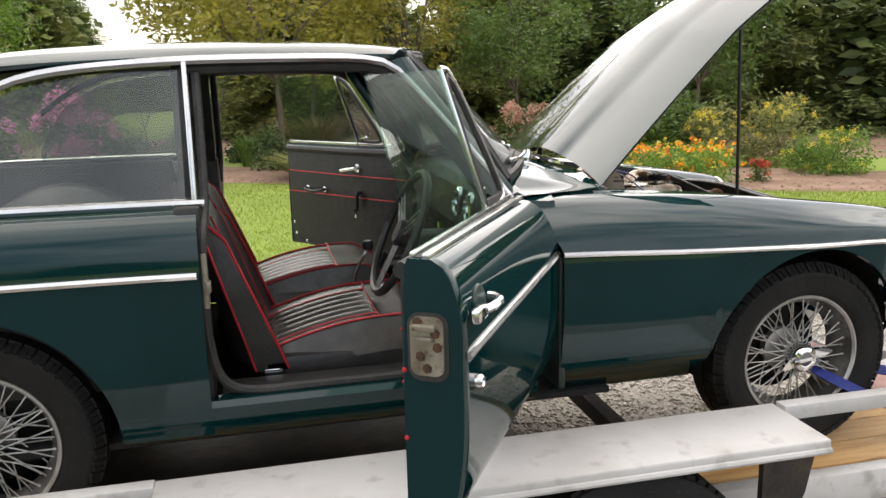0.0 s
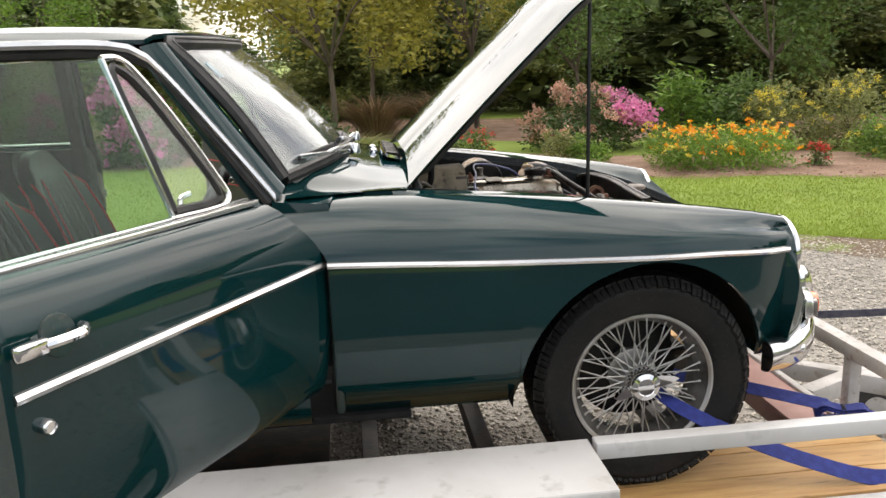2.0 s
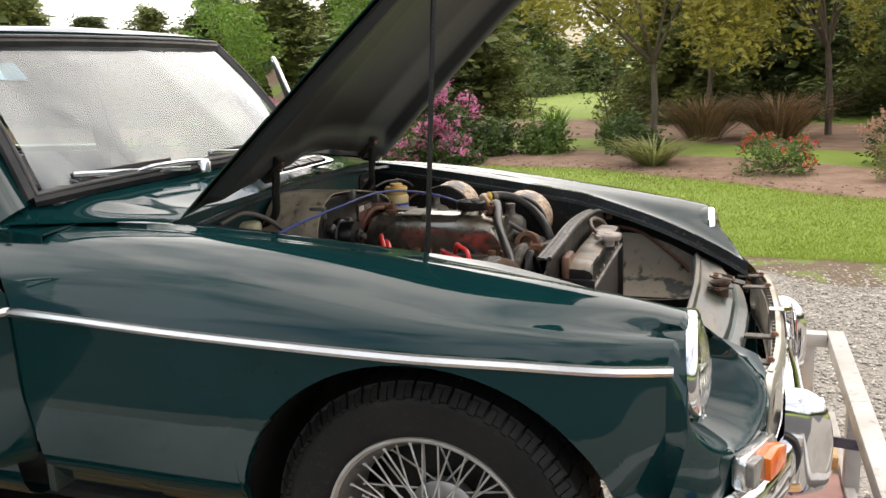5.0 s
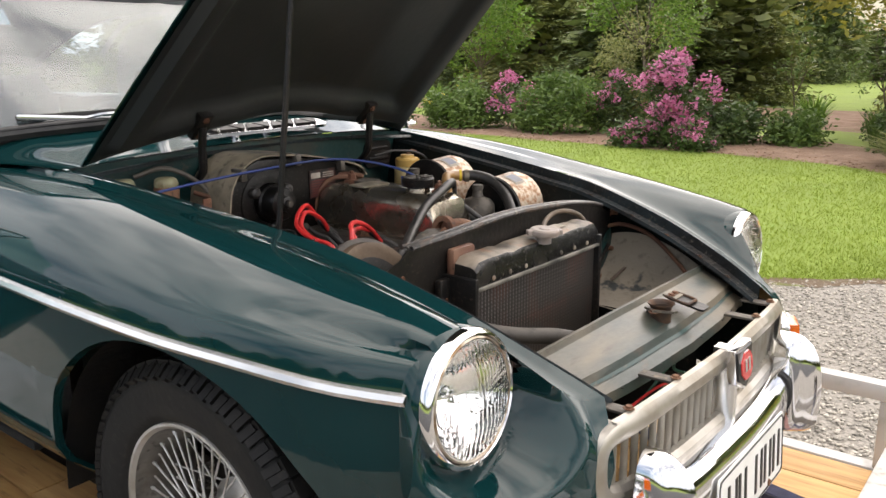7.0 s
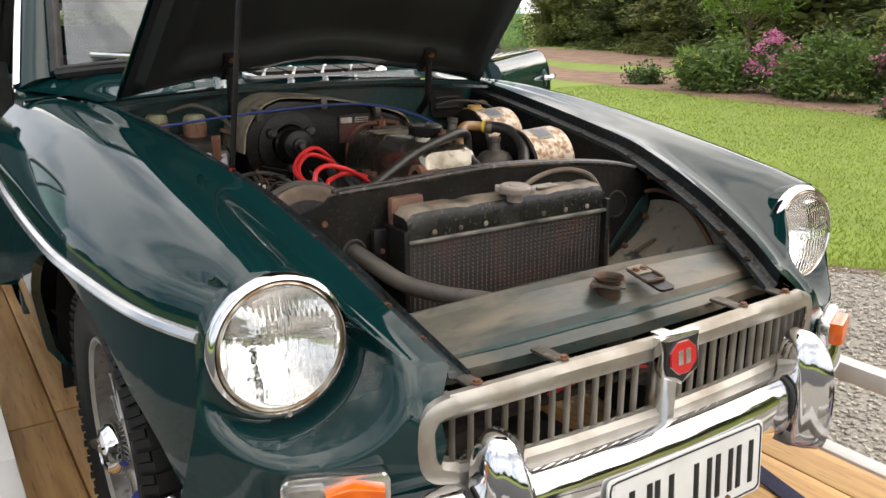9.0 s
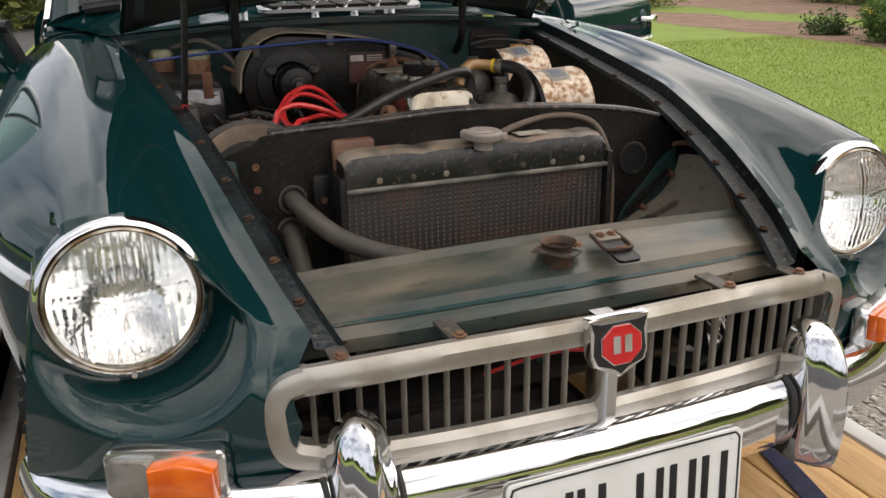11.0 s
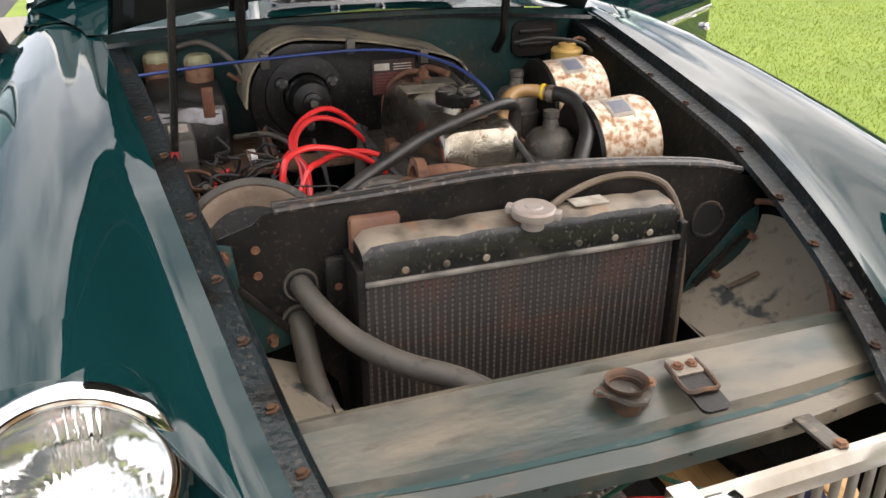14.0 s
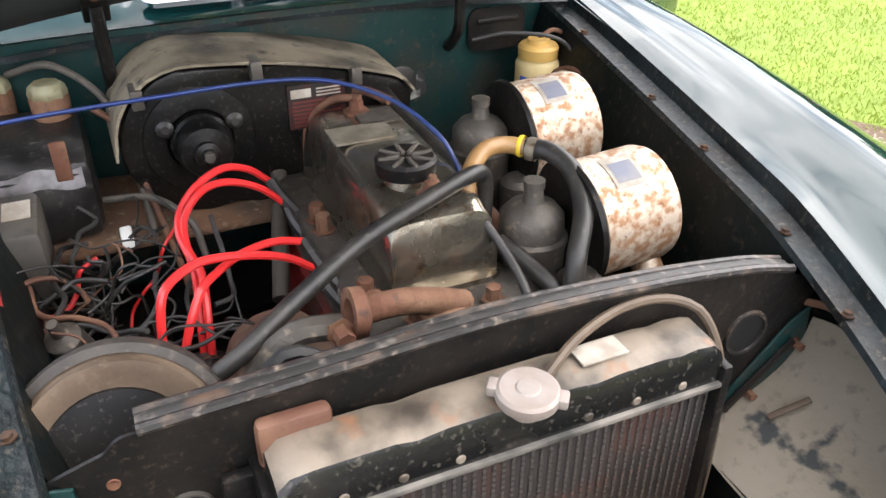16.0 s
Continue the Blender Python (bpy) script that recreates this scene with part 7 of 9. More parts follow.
def tank(bm):
    secs = []
    for y, k in ((-0.226, 0.0), (-0.224, 0.75), (-0.212, 0.96), (-0.19, 1.0), (-0.12, 1.0), (-0.10, 0.93), (-0.07, 1.0), (0.0, 1.0), (0.06, 1.0), (0.085, 0.94), (0.11, 1.0), (0.16, 1.0), (0.18, 0.95), (0.20, 1.0), (0.222, 0.95), (0.232, 0.75), (0.235, 0.0)):
        z = 0.640 + 0.052 * k
        ring = [(0.206, 0.640), (0.206, z - 0.014 * k), (0.201, z - 0.004), (0.190, z), (0.158, z + 0.002), (0.145, z - 0.006), (0.141, z - 0.02 * k), (0.141, 0.640)]
        secs.append([bm.verts.new((a, y, b)) for a, b in ring])
    for a, b in zip(secs, secs[1:]):
        for k in range(7):
            bm.faces.new((a[k], a[k + 1], b[k + 1], b[k]))
    bmesh.ops.recalc_face_normals(bm, faces=bm.faces)
    for f in bm.faces:
        if f.normal.z > 0.6:
            f.material_index = 1
    return bm


part("header_tank", tank(bmesh.new()), [TANK, TANKTOP], rad, "dented black header tank with a dusty top")
part("tank_seam", box(bmesh.new(), 0.140, 0.211, -0.230, 0.239, 0.634, 0.641, 0.002), surface("pale_solder_seam", (0.24, 0.22, 0.19), 0.5, 0.3, col2=(0.05, 0.05, 0.045), scale=14), rad, "pale solder seam")
for y in (-0.17, -0.115, -0.06, 0.075, 0.13, 0.185):
    part("tank_dimple", lathe(bmesh.new(), [(0.006, -0.001), (0.004, 0.0015), (0, 0.002)], 10, axes((0.206, y, 0.650), (0, 1, 0), (1, 0, 0))), TANKTOP, rad)
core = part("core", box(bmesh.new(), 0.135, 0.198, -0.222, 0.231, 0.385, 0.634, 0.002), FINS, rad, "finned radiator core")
n = 44
fm = None
for k in range(n):
    y = -0.2185 + 0.446 * k / (n - 1)
    if fm is None:
        bm = bmesh.new()
        zs = [0.387 + 0.246 * i / 64 for i in range(65)]
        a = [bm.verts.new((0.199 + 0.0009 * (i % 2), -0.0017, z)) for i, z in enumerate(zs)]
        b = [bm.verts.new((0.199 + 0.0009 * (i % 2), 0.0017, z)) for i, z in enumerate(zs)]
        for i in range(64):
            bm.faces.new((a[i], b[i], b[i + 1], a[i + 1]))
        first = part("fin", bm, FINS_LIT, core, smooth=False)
        first.location.y = y
        fm = first
    else:
        c = fm.copy()
        scene.collection.objects.link(c)
        c.location.y = y
for y in (-0.229, 0.238):
    part("side_channel", box(bmesh.new(), 0.125, 0.212, y - 0.006, y + 0.006, 0.375, 0.660, 0.003), BLACK, rad)
part("bottom_tank", box(bmesh.new(), 0.13, 0.205, -0.225, 0.234, 0.345, 0.388, 0.008), TANK, rad)
CAPM = axes((0.206, 0.004, 0.694), (0.9, 0.3, 0), (0.06, 0, 1)) @ Matrix.Scale(0.84, 4)
cap = lathe(bmesh.new(), [(0.018, -0.012), (0.018, 0.006), (0.0345, 0.008), (0.036, 0.013), (0.035, 0.020), (0.031, 0.023), (0.014, 0.0225), (0.012, 0.0245), (0, 0.0245)], 36, CAPM)
for k in (0, 1):
    box(cap, 0.030, 0.044, -0.010, 0.010, 0.008, 0.021, 0.003, CAPM @ Matrix.Rotation(math.pi * k + 0.6, 4, 'Z'))
part("cap", cap, GREYCAP, rad, "pale grey pressure cap")
part("tank_label", box(bmesh.new(), 0.156, 0.184, 0.078, 0.130, 0.6935, 0.6955, 0), PAPER, rad, "white paper label")
part("overflow_tube", tube(bmesh.new(), [(0.190, 0.030, 0.698), (0.158, 0.085, 0.706), (0.140, 0.15, 0.713), (0.142, 0.205, 0.710), (0.160, 0.238, 0.694), (0.185, 0.252, 0.64), (0.198, 0.252, 0.55), (0.205, 0.245, 0.40)], 0.0053, 8, n=44), TUBEBROWN, rad, "brown overflow tube")
part("rad_bracket", box(bmesh.new(), DX - 0.008, DX + 0.006, -0.262, -0.232, 0.56, 0.655, 0.003), BLACK, rad)
part("filler_block", box(bmesh.new(), 0.139, 0.158, -0.228, -0.160, 0.655, 0.708, 0.007), surface("rusty_brown_paint", (0.12, 0.055, 0.035), 0.5, col2=(0.19, 0.10, 0.06), scale=16, fine=(0.05, 0.03, 0.02), fine_scale=80, bump=0.2), rad, "rusty brown bracket behind the tank")

# hoses and pipes
def hose(label, pts, r, mat, n=40, name="hose"):
    return part(name, tube(bmesh.new(), pts, r, 10, n=n), mat, car, label)


hose("thick black top hose", [(0.045, -0.262, 0.665), (0.040, -0.215, 0.690), (0.010, -0.150, 0.716), (-0.030, -0.060, 0.745), (-0.055, 0.030, 0.766), (-0.075, 0.085, 0.772), (-0.095, 0.115, 0.760), (-0.098, 0.120, 0.725), (-0.095, 0.118, 0.69)], 0.0100, HOSE)
hose("amber breather hose", [(-0.085, 0.088, 0.728), (-0.095, 0.095, 0.757), (-0.120, 0.125, 0.776), (-0.130, 0.160, 0.775), (-0.118, 0.185, 0.772)], 0.011, TANHOSE, 24)
hose("black breather hose", [(-0.118, 0.185, 0.772), (-0.095, 0.205, 0.772), (-0.055, 0.215, 0.762), (-0.010, 0.205, 0.735), (0.030, 0.175, 0.700), (0.050, 0.160, 0.655)], 0.0125, HOSE, 30)
part("hose_clip", lathe(bmesh.new(), [(0.0145, -0.006), (0.0150, 0), (0.0145, 0.006)], 16, axes((-0.110, 0.190, 0.772), (0, 0, 1), (0.6, 0.5, 0))), LATCH, car)
part("hose_tie", lathe(bmesh.new(), [(0.0135, -0.003), (0.0142, 0), (0.0135, 0.003)], 16, axes((-0.122, 0.181, 0.773), (0, 0, 1), (0.6, 0.5, 0))), surface("yellow_tie", (0.7, 0.5, 0.03), 0.5), car)
hose("thin blue tube", [(-0.40, -0.46, 0.790), (-0.39, -0.36, 0.800), (-0.365, -0.22, 0.812), (-0.350, -0.08, 0.818), (-0.325, 0.00, 0.815), (-0.26, 0.065, 0.800), (-0.19, 0.098, 0.775), (-0.165, 0.108, 0.752), (-0.15, 0.115, 0.72)], 0.0030, BLUE, 50, "vacuum_tube")
hose("grey heater hose", [(-0.458, 0.098, 0.765), (-0.39, 0.105, 0.748), (-0.30, 0.118, 0.728), (-0.22, 0.128, 0.715), (-0.15, 0.128, 0.690)], 0.0125, HOSE, 24)
hose("grey heater hose", [(-0.405, -0.068, 0.655), (-0.385, -0.070, 0.640), (-0.345, -0.085, 0.610), (-0.29, -0.100, 0.595), (-0.22, -0.120, 0.560)], 0.0125, GREYHOSE, 24)
hose("rusty heater pipe", [(-0.41, 0.02, 0.72), (-0.42, 0.045, 0.755), (-0.40, 0.07, 0.765), (-0.36, 0.095, 0.76)], 0.007, RUSTPIPE, 18, "pipe")
hose("rusty rear pipe", [(-0.405, -0.022, 0.66), (-0.41, -0.015, 0.725), (-0.395, 0.02, 0.76), (-0.38, 0.06, 0.762)], 0.006, RUSTPIPE, 18, "pipe")
hose("ribbed carburettor hose", [(-0.05, 0.115, 0.69), (-0.01, 0.135, 0.675), (0.03, 0.150, 0.66), (0.05, 0.165, 0.62)], 0.011, HOSE, 20)
hose("rusty return pipe", [(-0.22, 0.135, 0.70), (-0.10, 0.135, 0.69), (-0.03, 0.150, 0.66), (0.03, 0.185, 0.63)], 0.010, RUSTPIPE, 20, "pipe")
hose("flat black strap hose", [(-0.075, 0.085, 0.74), (-0.02, 0.105, 0.70), (0.03, 0.110, 0.67), (0.07, 0.108, 0.62)], 0.006, HOSE, 16)
hose("rusty brake pipe along the inner wing", [(-0.47, 0.405, 0.700), (-0.44, 0.44, 0.735), (-0.36, 0.448, 0.735), (-0.25, 0.445, 0.720), (-0.10, 0.440, 0.690), (0.05, 0.432, 0.655), (0.11, 0.425, 0.62)], 0.0045, RUSTPIPE, 40, "brake_pipe")
hose("thin black pipe", [(-0.51, 0.30, 0.78), (-0.49, 0.36, 0.79), (-0.46, 0.45, 0.77), (-0.40, 0.46, 0.70)], 0.0035, RUBBER, 24, "brake_pipe")
hose("grey cooler hose", [(0.140, -0.293, 0.622), (0.165, -0.290, 0.619), (0.200, -0.275, 0.604), (0.240, -0.245, 0.580), (0.290, -0.200, 0.566), (0.340, -0.135, 0.556), (0.385, -0.09, 0.540)], 0.0150, GREYHOSE, 34, "oil_hose")
hose("grey cooler hose", [(0.140, -0.298, 0.571), (0.170, -0.297, 0.556), (0.205, -0.291, 0.500), (0.260, -0.270, 0.450), (0.33, -0.24, 0.44)], 0.0165, GREYHOSE, 34, "oil_hose")
part("hose_band", lathe(bmesh.new(), [(0.0175, -0.004), (0.018, 0), (0.0175, 0.004)], 16, axes((0.235, -0.279, 0.466), (0, 1, 0), (0.7, 0.2, -0.6))), LATCH, car)
hose("pale lower hose", [(0.270, 0.000, 0.455), (0.30, 0.06, 0.480), (0.32, 0.12, 0.488), (0.325, 0.18, 0.482)], 0.013, TUBEBROWN, 20)
hose("rusty duct pipe", [(0.14, 0.420, 0.640), (0.18, 0.430, 0.650), (0.25, 0.428, 0.636), (0.32, 0.415, 0.592), (0.38, 0.385, 0.548), (0.40, 0.37, 0.50)], 0.0048, RUSTPIPE, 28, "brake_pipe")
part("cable_clip", box(bmesh.new(), -0.026, 0.026, -0.004, 0.004, 0.0, 0.003, 0.001, axes((0.206, 0.372, 0.541), (0.2, 0.6, 0.3), (0, -0.5, 0.86))), TUBEBROWN, car, "loose brown strip on the duct panel")
# tangled wiring by the pedal box
random.seed(7)
for k in range(58):
    p = Vector((random.uniform(-0.34, -0.05), random.uniform(-0.43, -0.21), random.uniform(0.57, 0.66)))
    d = Vector((random.uniform(-1, 1), random.uniform(-1, 1), random.uniform(-0.3, 0.3)))
    pts = [p]
    for j in range(7):
        d = (d + Vector((random.uniform(-0.8, 0.8), random.uniform(-0.8, 0.8), random.uniform(-0.5, 0.5)))).normalized()
        p = p + d * random.uniform(0.022, 0.045)
        p = Vector((min(-0.02, max(-0.37, p.x)), min(-0.19, max(-0.44, p.y)), min(0.69, max(0.50, p.z))))
        pts.append(p)
    hose("tangled thin wire", pts, random.choice((0.0014, 0.0018, 0.0024, 0.0034)), random.choice((HOSE, HOSE, RUBBER, RUBBER, TUBEBROWN, RUSTPIPE, HOSE, REDLEAD if k % 9 == 0 else HOSE)), 40, "wire")
hose("grey battery cable", [(-0.40, -0.31, 0.665), (-0.36, -0.25, 0.675), (-0.31, -0.21, 0.655), (-0.29, -0.20, 0.61)], 0.005, GREYHOSE, 22, "wire")
hose("rusty twin pipe", [(-0.50, -0.30, 0.76), (-0.46, -0.27, 0.74), (-0.40, -0.25, 0.66), (-0.33, -0.235, 0.60), (-0.25, -0.23, 0.585)], 0.005, RUSTPIPE, 26, "brake_pipe")
hose("grey curved pipe", [(-0.57, -0.40, 0.80), (-0.54, -0.34, 0.815), (-0.49, -0.28, 0.77), (-0.43, -0.26, 0.68), (-0.36, -0.255, 0.615)], 0.0055, GREYHOSE, 26, "brake_pipe")
part("wire_connector", box(bmesh.new(), -0.31, -0.27, -0.30, -0.285, 0.655, 0.668, 0.003), PLATEWHITE, car, "small white wire connector")
# ---- the trailer ----
trailer = tagged(empty("car_trailer"), "white steel trailer with pine deck planks carrying the car", "trailer")


def plank(x0, x1, y0, y1, z1=0.0, t=0.042):
    part("plank", box(bmesh.new(), x0, x1, y0, y1, z1 - t, z1, 0.004), PLANK, trailer)


for s in (1, -1):
    for k in range(3):
        y0 = 0.440 + 0.130 * k
        a, b = sorted((s * y0, s * (y0 + 0.126)))
        plank(-3.3, -0.9 + 0.05 * k, a, b)
        plank(-0.895 + 0.05 * k, 0.798, a, b)
    # side frame, rails
    part("side_beam", box(bmesh.new(), -3.4, 0.80, *sorted((s * 0.838, s * 0.888)), -0.10, 0.0, 0.004), WHITEPAINT, trailer, "white side beam")
    part("side_rail", box(bmesh.new(), -0.185, 0.794, *sorted((s * 0.835, s * 0.880)), 0.188, 0.232, 0.004), WHITEPAINT, trailer, "white square rail")
    part("side_rail", box(bmesh.new(), -3.4, -1.885, *sorted((s * 0.835, s * 0.880)), 0.188, 0.232, 0.004), WHITEPAINT, trailer, "white square rail")
    for x in (0.74, -3.3, -2.4):
        part("rail_post", box(bmesh.new(), x - 0.02, x + 0.02, *sorted((s * 0.838, s * 0.877)), 0.0, 0.19, 0.003), WHITEPAINT, trailer)
    # mudguard over the tandem wheels
    g = bmesh.new()
    box(g, -1.885, -0.196, *sorted((s * 0.835, s * 1.085)), 0.216, 0.226, 0.002)
    box(g, -1.885, -0.196, *sorted((s * 1.075, s * 1.087)), 0.196, 0.224, 0.003)
    part("mudguard", g, WHITEPAINT, trailer, "flat white mudguard over the trailer wheels")
    part("guard_lip", tube(bmesh.new(), [(-1.885, s * 1.085, 0.197), (-1.0, s * 1.085, 0.197), (-0.196, s * 1.085, 0.197)], 0.010, 8, n=4), WHITEPAINT, trailer)
    part("guard_bracket", prism(bmesh.new(), [(-0.16, 0.0), (0.0, 0.0), (-0.03, -0.15), (-0.10, -0.30), (-0.16, -0.30)], 0.02, Matrix(((1, 0, 0, -0.205), (0, 0, -1, s * 1.04), (0, 1, 0, 0.215), (0, 0, 0, 1)))), BLACKSTEEL, trailer, "black guard bracket")
    part("guard_bracket", prism(bmesh.new(), [(-0.06, 0.0), (0.0, 0.0), (0.0, -0.30), (-0.06, -0.30)], 0.02, Matrix(((1, 0, 0, -1.04), (0, 0, -1, s * 1.04), (0, 1, 0, 0.215), (0, 0, 0, 1)))), BLACKSTEEL, trailer)
    for x in (-0.73, -1.47):
        m = axes((x, s * 0.985, -0.15), (1, 0, 0), (0, s, 0)) @ Matrix.Diagonal((1.15, 1.15, 1, 1))
        w = empty("trailer_wheel", trailer, m)
        w["label"] = "small black trailer wheel"
        h = 0.09
        part("tyre", lathe(bmesh.new(), [(0.17, -h * 0.7), (0.20, -h), (0.265, -h), (0.292, -h * 0.82), (0.300, -h * 0.5), (0.300, h * 0.5), (0.292, h * 0.82), (0.265, h), (0.20, h), (0.17, h * 0.7)], 56), TYRE, w)
        bm = bmesh.new()
        for k in range(60):
            box(bm, 0.292, 0.304, -0.011, 0.011, -h * 0.75, -h * 0.08, 0, Matrix.Rotation(2 * math.pi * k / 60, 4, 'Z'))
            box(bm, 0.292, 0.304, -0.011, 0.011, h * 0.08, h * 0.75, 0, Matrix.Rotation(2 * math.pi * (k + 0.5) / 60, 4, 'Z'))
        part("tread", bm, TYRE, w, smooth=False)
        part("rim", lathe(bmesh.new(), [(0.178, h * 0.6), (0.165, h * 0.7), (0.14, 0.02), (0.06, 0.03), (0, 0.03)], 32), WHITEPAINT, w)
    part("chassis_rail", box(bmesh.new(), -3.3, 0.65, *sorted((s * 0.42, s * 0.50)), -0.15, -0.043, 0.006), BLACKSTEEL, trailer)
for x in (-3.2, -2.3, -1.6, -0.99, -0.35, 0.30):
    part("cross_member", box(bmesh.new(), x - 0.03, x + 0.03, -0.86, 0.86, -0.17, -0.101 if abs(x) < 5 else 0, 0.004), BLACKSTEEL, trailer)
part("axle", box(bmesh.new(), -0.76, -0.70, -0.92, 0.92, -0.23, -0.171, 0.006), BLACKSTEEL, trailer)
part("axle", box(bmesh.new(), -1.50, -1.44, -0.92, 0.92, -0.23, -0.171, 0.006), BLACKSTEEL, trailer)
# Dark sheet added to keep the shaded gap under the car dark.
part("under_car_dark_sheet", box(bmesh.new(), -3.3, -0.86, -0.435, 0.435, -0.052, -0.044, 0.002), BLACKSTEEL, trailer, "added dark sheet that darkens the gap under the car")
# front of the trailer: cross rail, cross beam, drawbar, winch post
part("cross_rail", box(bmesh.new(), 0.795, 0.845, -0.88, 0.88, 0.186, 0.234, 0.004), GREYPAINT, trailer, "pale square front rail")
for y in (-0.36, 0.36):
    part("rail_post", box(bmesh.new(), 0.80, 0.84, y - 0.02, y + 0.02, -0.05, 0.186, 0.003), GREYPAINT, trailer)
part("front_cross_beam", box(bmesh.new(), 0.655, 0.800, -0.438, 0.438, -0.12, -0.045, 0.006), PINKPAINT, trailer, "faded red front cross beam")
part("beam_edge", box(bmesh.new(), 0.802, 0.830, -0.86, 0.86, -0.12, -0.035, 0.005), GREYPAINT, trailer)
part("drawbar", beam(bmesh.new(), (0.835, -0.087, -0.075), (2.1, 0.52, -0.075), 0.06, 0.07, 0.006), GREYPAINT, trailer, "pale grey drawbar arm")
part("drawbar", beam(bmesh.new(), (0.835, 0.254, -0.075), (1.26, -0.10, -0.075), 0.06, 0.07, 0.006), GREYPAINT, trailer, "pale grey drawbar arm")
part("drawbar", beam(bmesh.new(), (1.25, -0.30, -0.02), (2.1, 0.50, -0.02), 0.06, 0.07, 0.006), GREYPAINT, trailer, "pale grey drawbar arm")
part("winch_post", box(bmesh.new(), 1.49, 1.54, 0.10, 0.16, -0.04, 0.26, 0.004), BLACKSTEEL, trailer, "black winch post")
wb = bmesh.new()
box(wb, 1.42, 1.62, 0.04, 0.07, 0.05, 0.10, 0.004)
box(wb, 1.46, 1.60, -0.02, 0.01, 0.10, 0.24, 0.01)
lathe(wb, [(0.0, -0.04), (0.05, -0.04), (0.05, -0.035), (0.03, -0.03), (0.03, 0.03), (0.05, 0.035), (0.05, 0.04), (0, 0.04)], 20, axes((1.53, 0.04, 0.19), (1, 0, 0), (0, 1, 0)))
part("winch", wb, CAST, trailer, "grey hand winch")
jw = empty("jockey_wheel", trailer, axes((1.47, 0.42, -0.385), (1, 0, 0), (-0.3, -1, 0)))
jw["label"] = "small black jockey wheel"
part("tyre", lathe(bmesh.new(), [(0.05, -0.028), (0.09, -0.034), (0.110, -0.022), (0.115, 0.0), (0.110, 0.022), (0.09, 0.034), (0.05, 0.028)], 32), RUBBER, jw)
part("rim", lathe(bmesh.new(), [(0.06, 0.026), (0.045, 0.030), (0.02, 0.03), (0, 0.03)], 24), GREYPAINT, jw)
part("jockey_stem", tube(bmesh.new(), [(1.47, 0.46, -0.36), (1.47, 0.46, -0.16)], 0.022, 12), GREYPAINT, trailer)


def webbing(bm, pts, w=0.048, up=(0, 0, 1), n=24):
    """A flat strap along a smooth line."""
    line = spline(pts, n)
    rows = []
    for i, p in enumerate(line):
        t = (line[min(i + 1, n - 1)] - line[max(i - 1, 0)]).normalized()
        a = t.cross(Vector(up)).normalized()
        b = a.cross(t)
        rows.append([bm.verts.new(p + a * x + b * z) for x, z in ((-w / 2, 0.0012), (w / 2, 0.0012), (w / 2, -0.0012), (-w / 2, -0.0012))])
    for p, q in zip(rows, rows[1:]):
        for k in range(4):
            bm.faces.new((p[k], q[k], q[(k + 1) % 4], p[(k + 1) % 4]))
    bm.faces.new(rows[0]), bm.faces.new(rows[-1][::-1])
    bmesh.ops.recalc_face_normals(bm, faces=bm.faces)
    return bm


def strap(label, mat, *runs):
    bm = bmesh.new()
    for pts, up in runs:
        webbing(bm, pts, up=up)
    ob = part("tie_down_strap", bm, mat)
    return tagged(ob, label, "strap", "tie-down straps")


strap("blue webbing strap through the front wheel spokes", STRAPMAT, ([(0.05, -0.60, 0.250), (0.10, -0.69, 0.222), (0.28, -0.735, 0.13), (0.46, -0.765, 0.06), (0.62, -0.785, 0.012), (0.78, -0.80, 0.008)], (0.3, -0.6, 0.75)))
strap("blue webbing strap pulled taut over the deck", STRAPMAT, ([(0.16, -0.20, 0.13), (0.40, -0.27, 0.10), (0.70, -0.43, 0.06)], (0.15, -0.6, 0.8)), ([(0.78, -0.47, 0.05), (0.90, -0.58, 0.02), (1.05, -0.72, 0.0)], (0.2, -0.5, 0.8)))
def wound(bm, o, d, half, high, turns=4, w=0.05, thick=0.0022):
    """One long strap folded over and over into a flat roll, pinched at its middle."""
    d = Vector(d).normalized()
    side = Vector((0, 0, 1)).cross(d)
    n = turns * 28
    line = []
    for i in range(n + 1):
        a = 2 * math.pi * i / 28
        k = 1 - 0.55 * i / n
        c, q = math.cos(a), math.sin(a)
        x = half * (0.55 + 0.45 * k) * math.copysign(abs(c) ** 0.8, c)
        z = high * k * q * (0.62 + 0.62 * (2 * c * q) ** 2)
        line.append(Vector(o) + d * x + Vector((0, 0, z)) + side * (0.004 * math.sin(1.7 * i / 28)))
    rows = []
    for i, p in enumerate(line):
        t = (line[min(i + 1, n)] - line[max(i - 1, 0)]).normalized()
        b = side.cross(t).normalized() * thick / 2
        rows.append([bm.verts.new(v) for v in (p - side * w / 2 + b, p + side * w / 2 + b, p + side * w / 2 - b, p - side * w / 2 - b)])
    for p, q in zip(rows, rows[1:]):
        for k in range(4):
            bm.faces.new((p[k], q[k], q[(k + 1) % 4], p[(k + 1) % 4]))
    bm.faces.new(rows[0]), bm.faces.new(rows[-1][::-1])
    bmesh.ops.recalc_face_normals(bm, faces=bm.faces)
    return bm


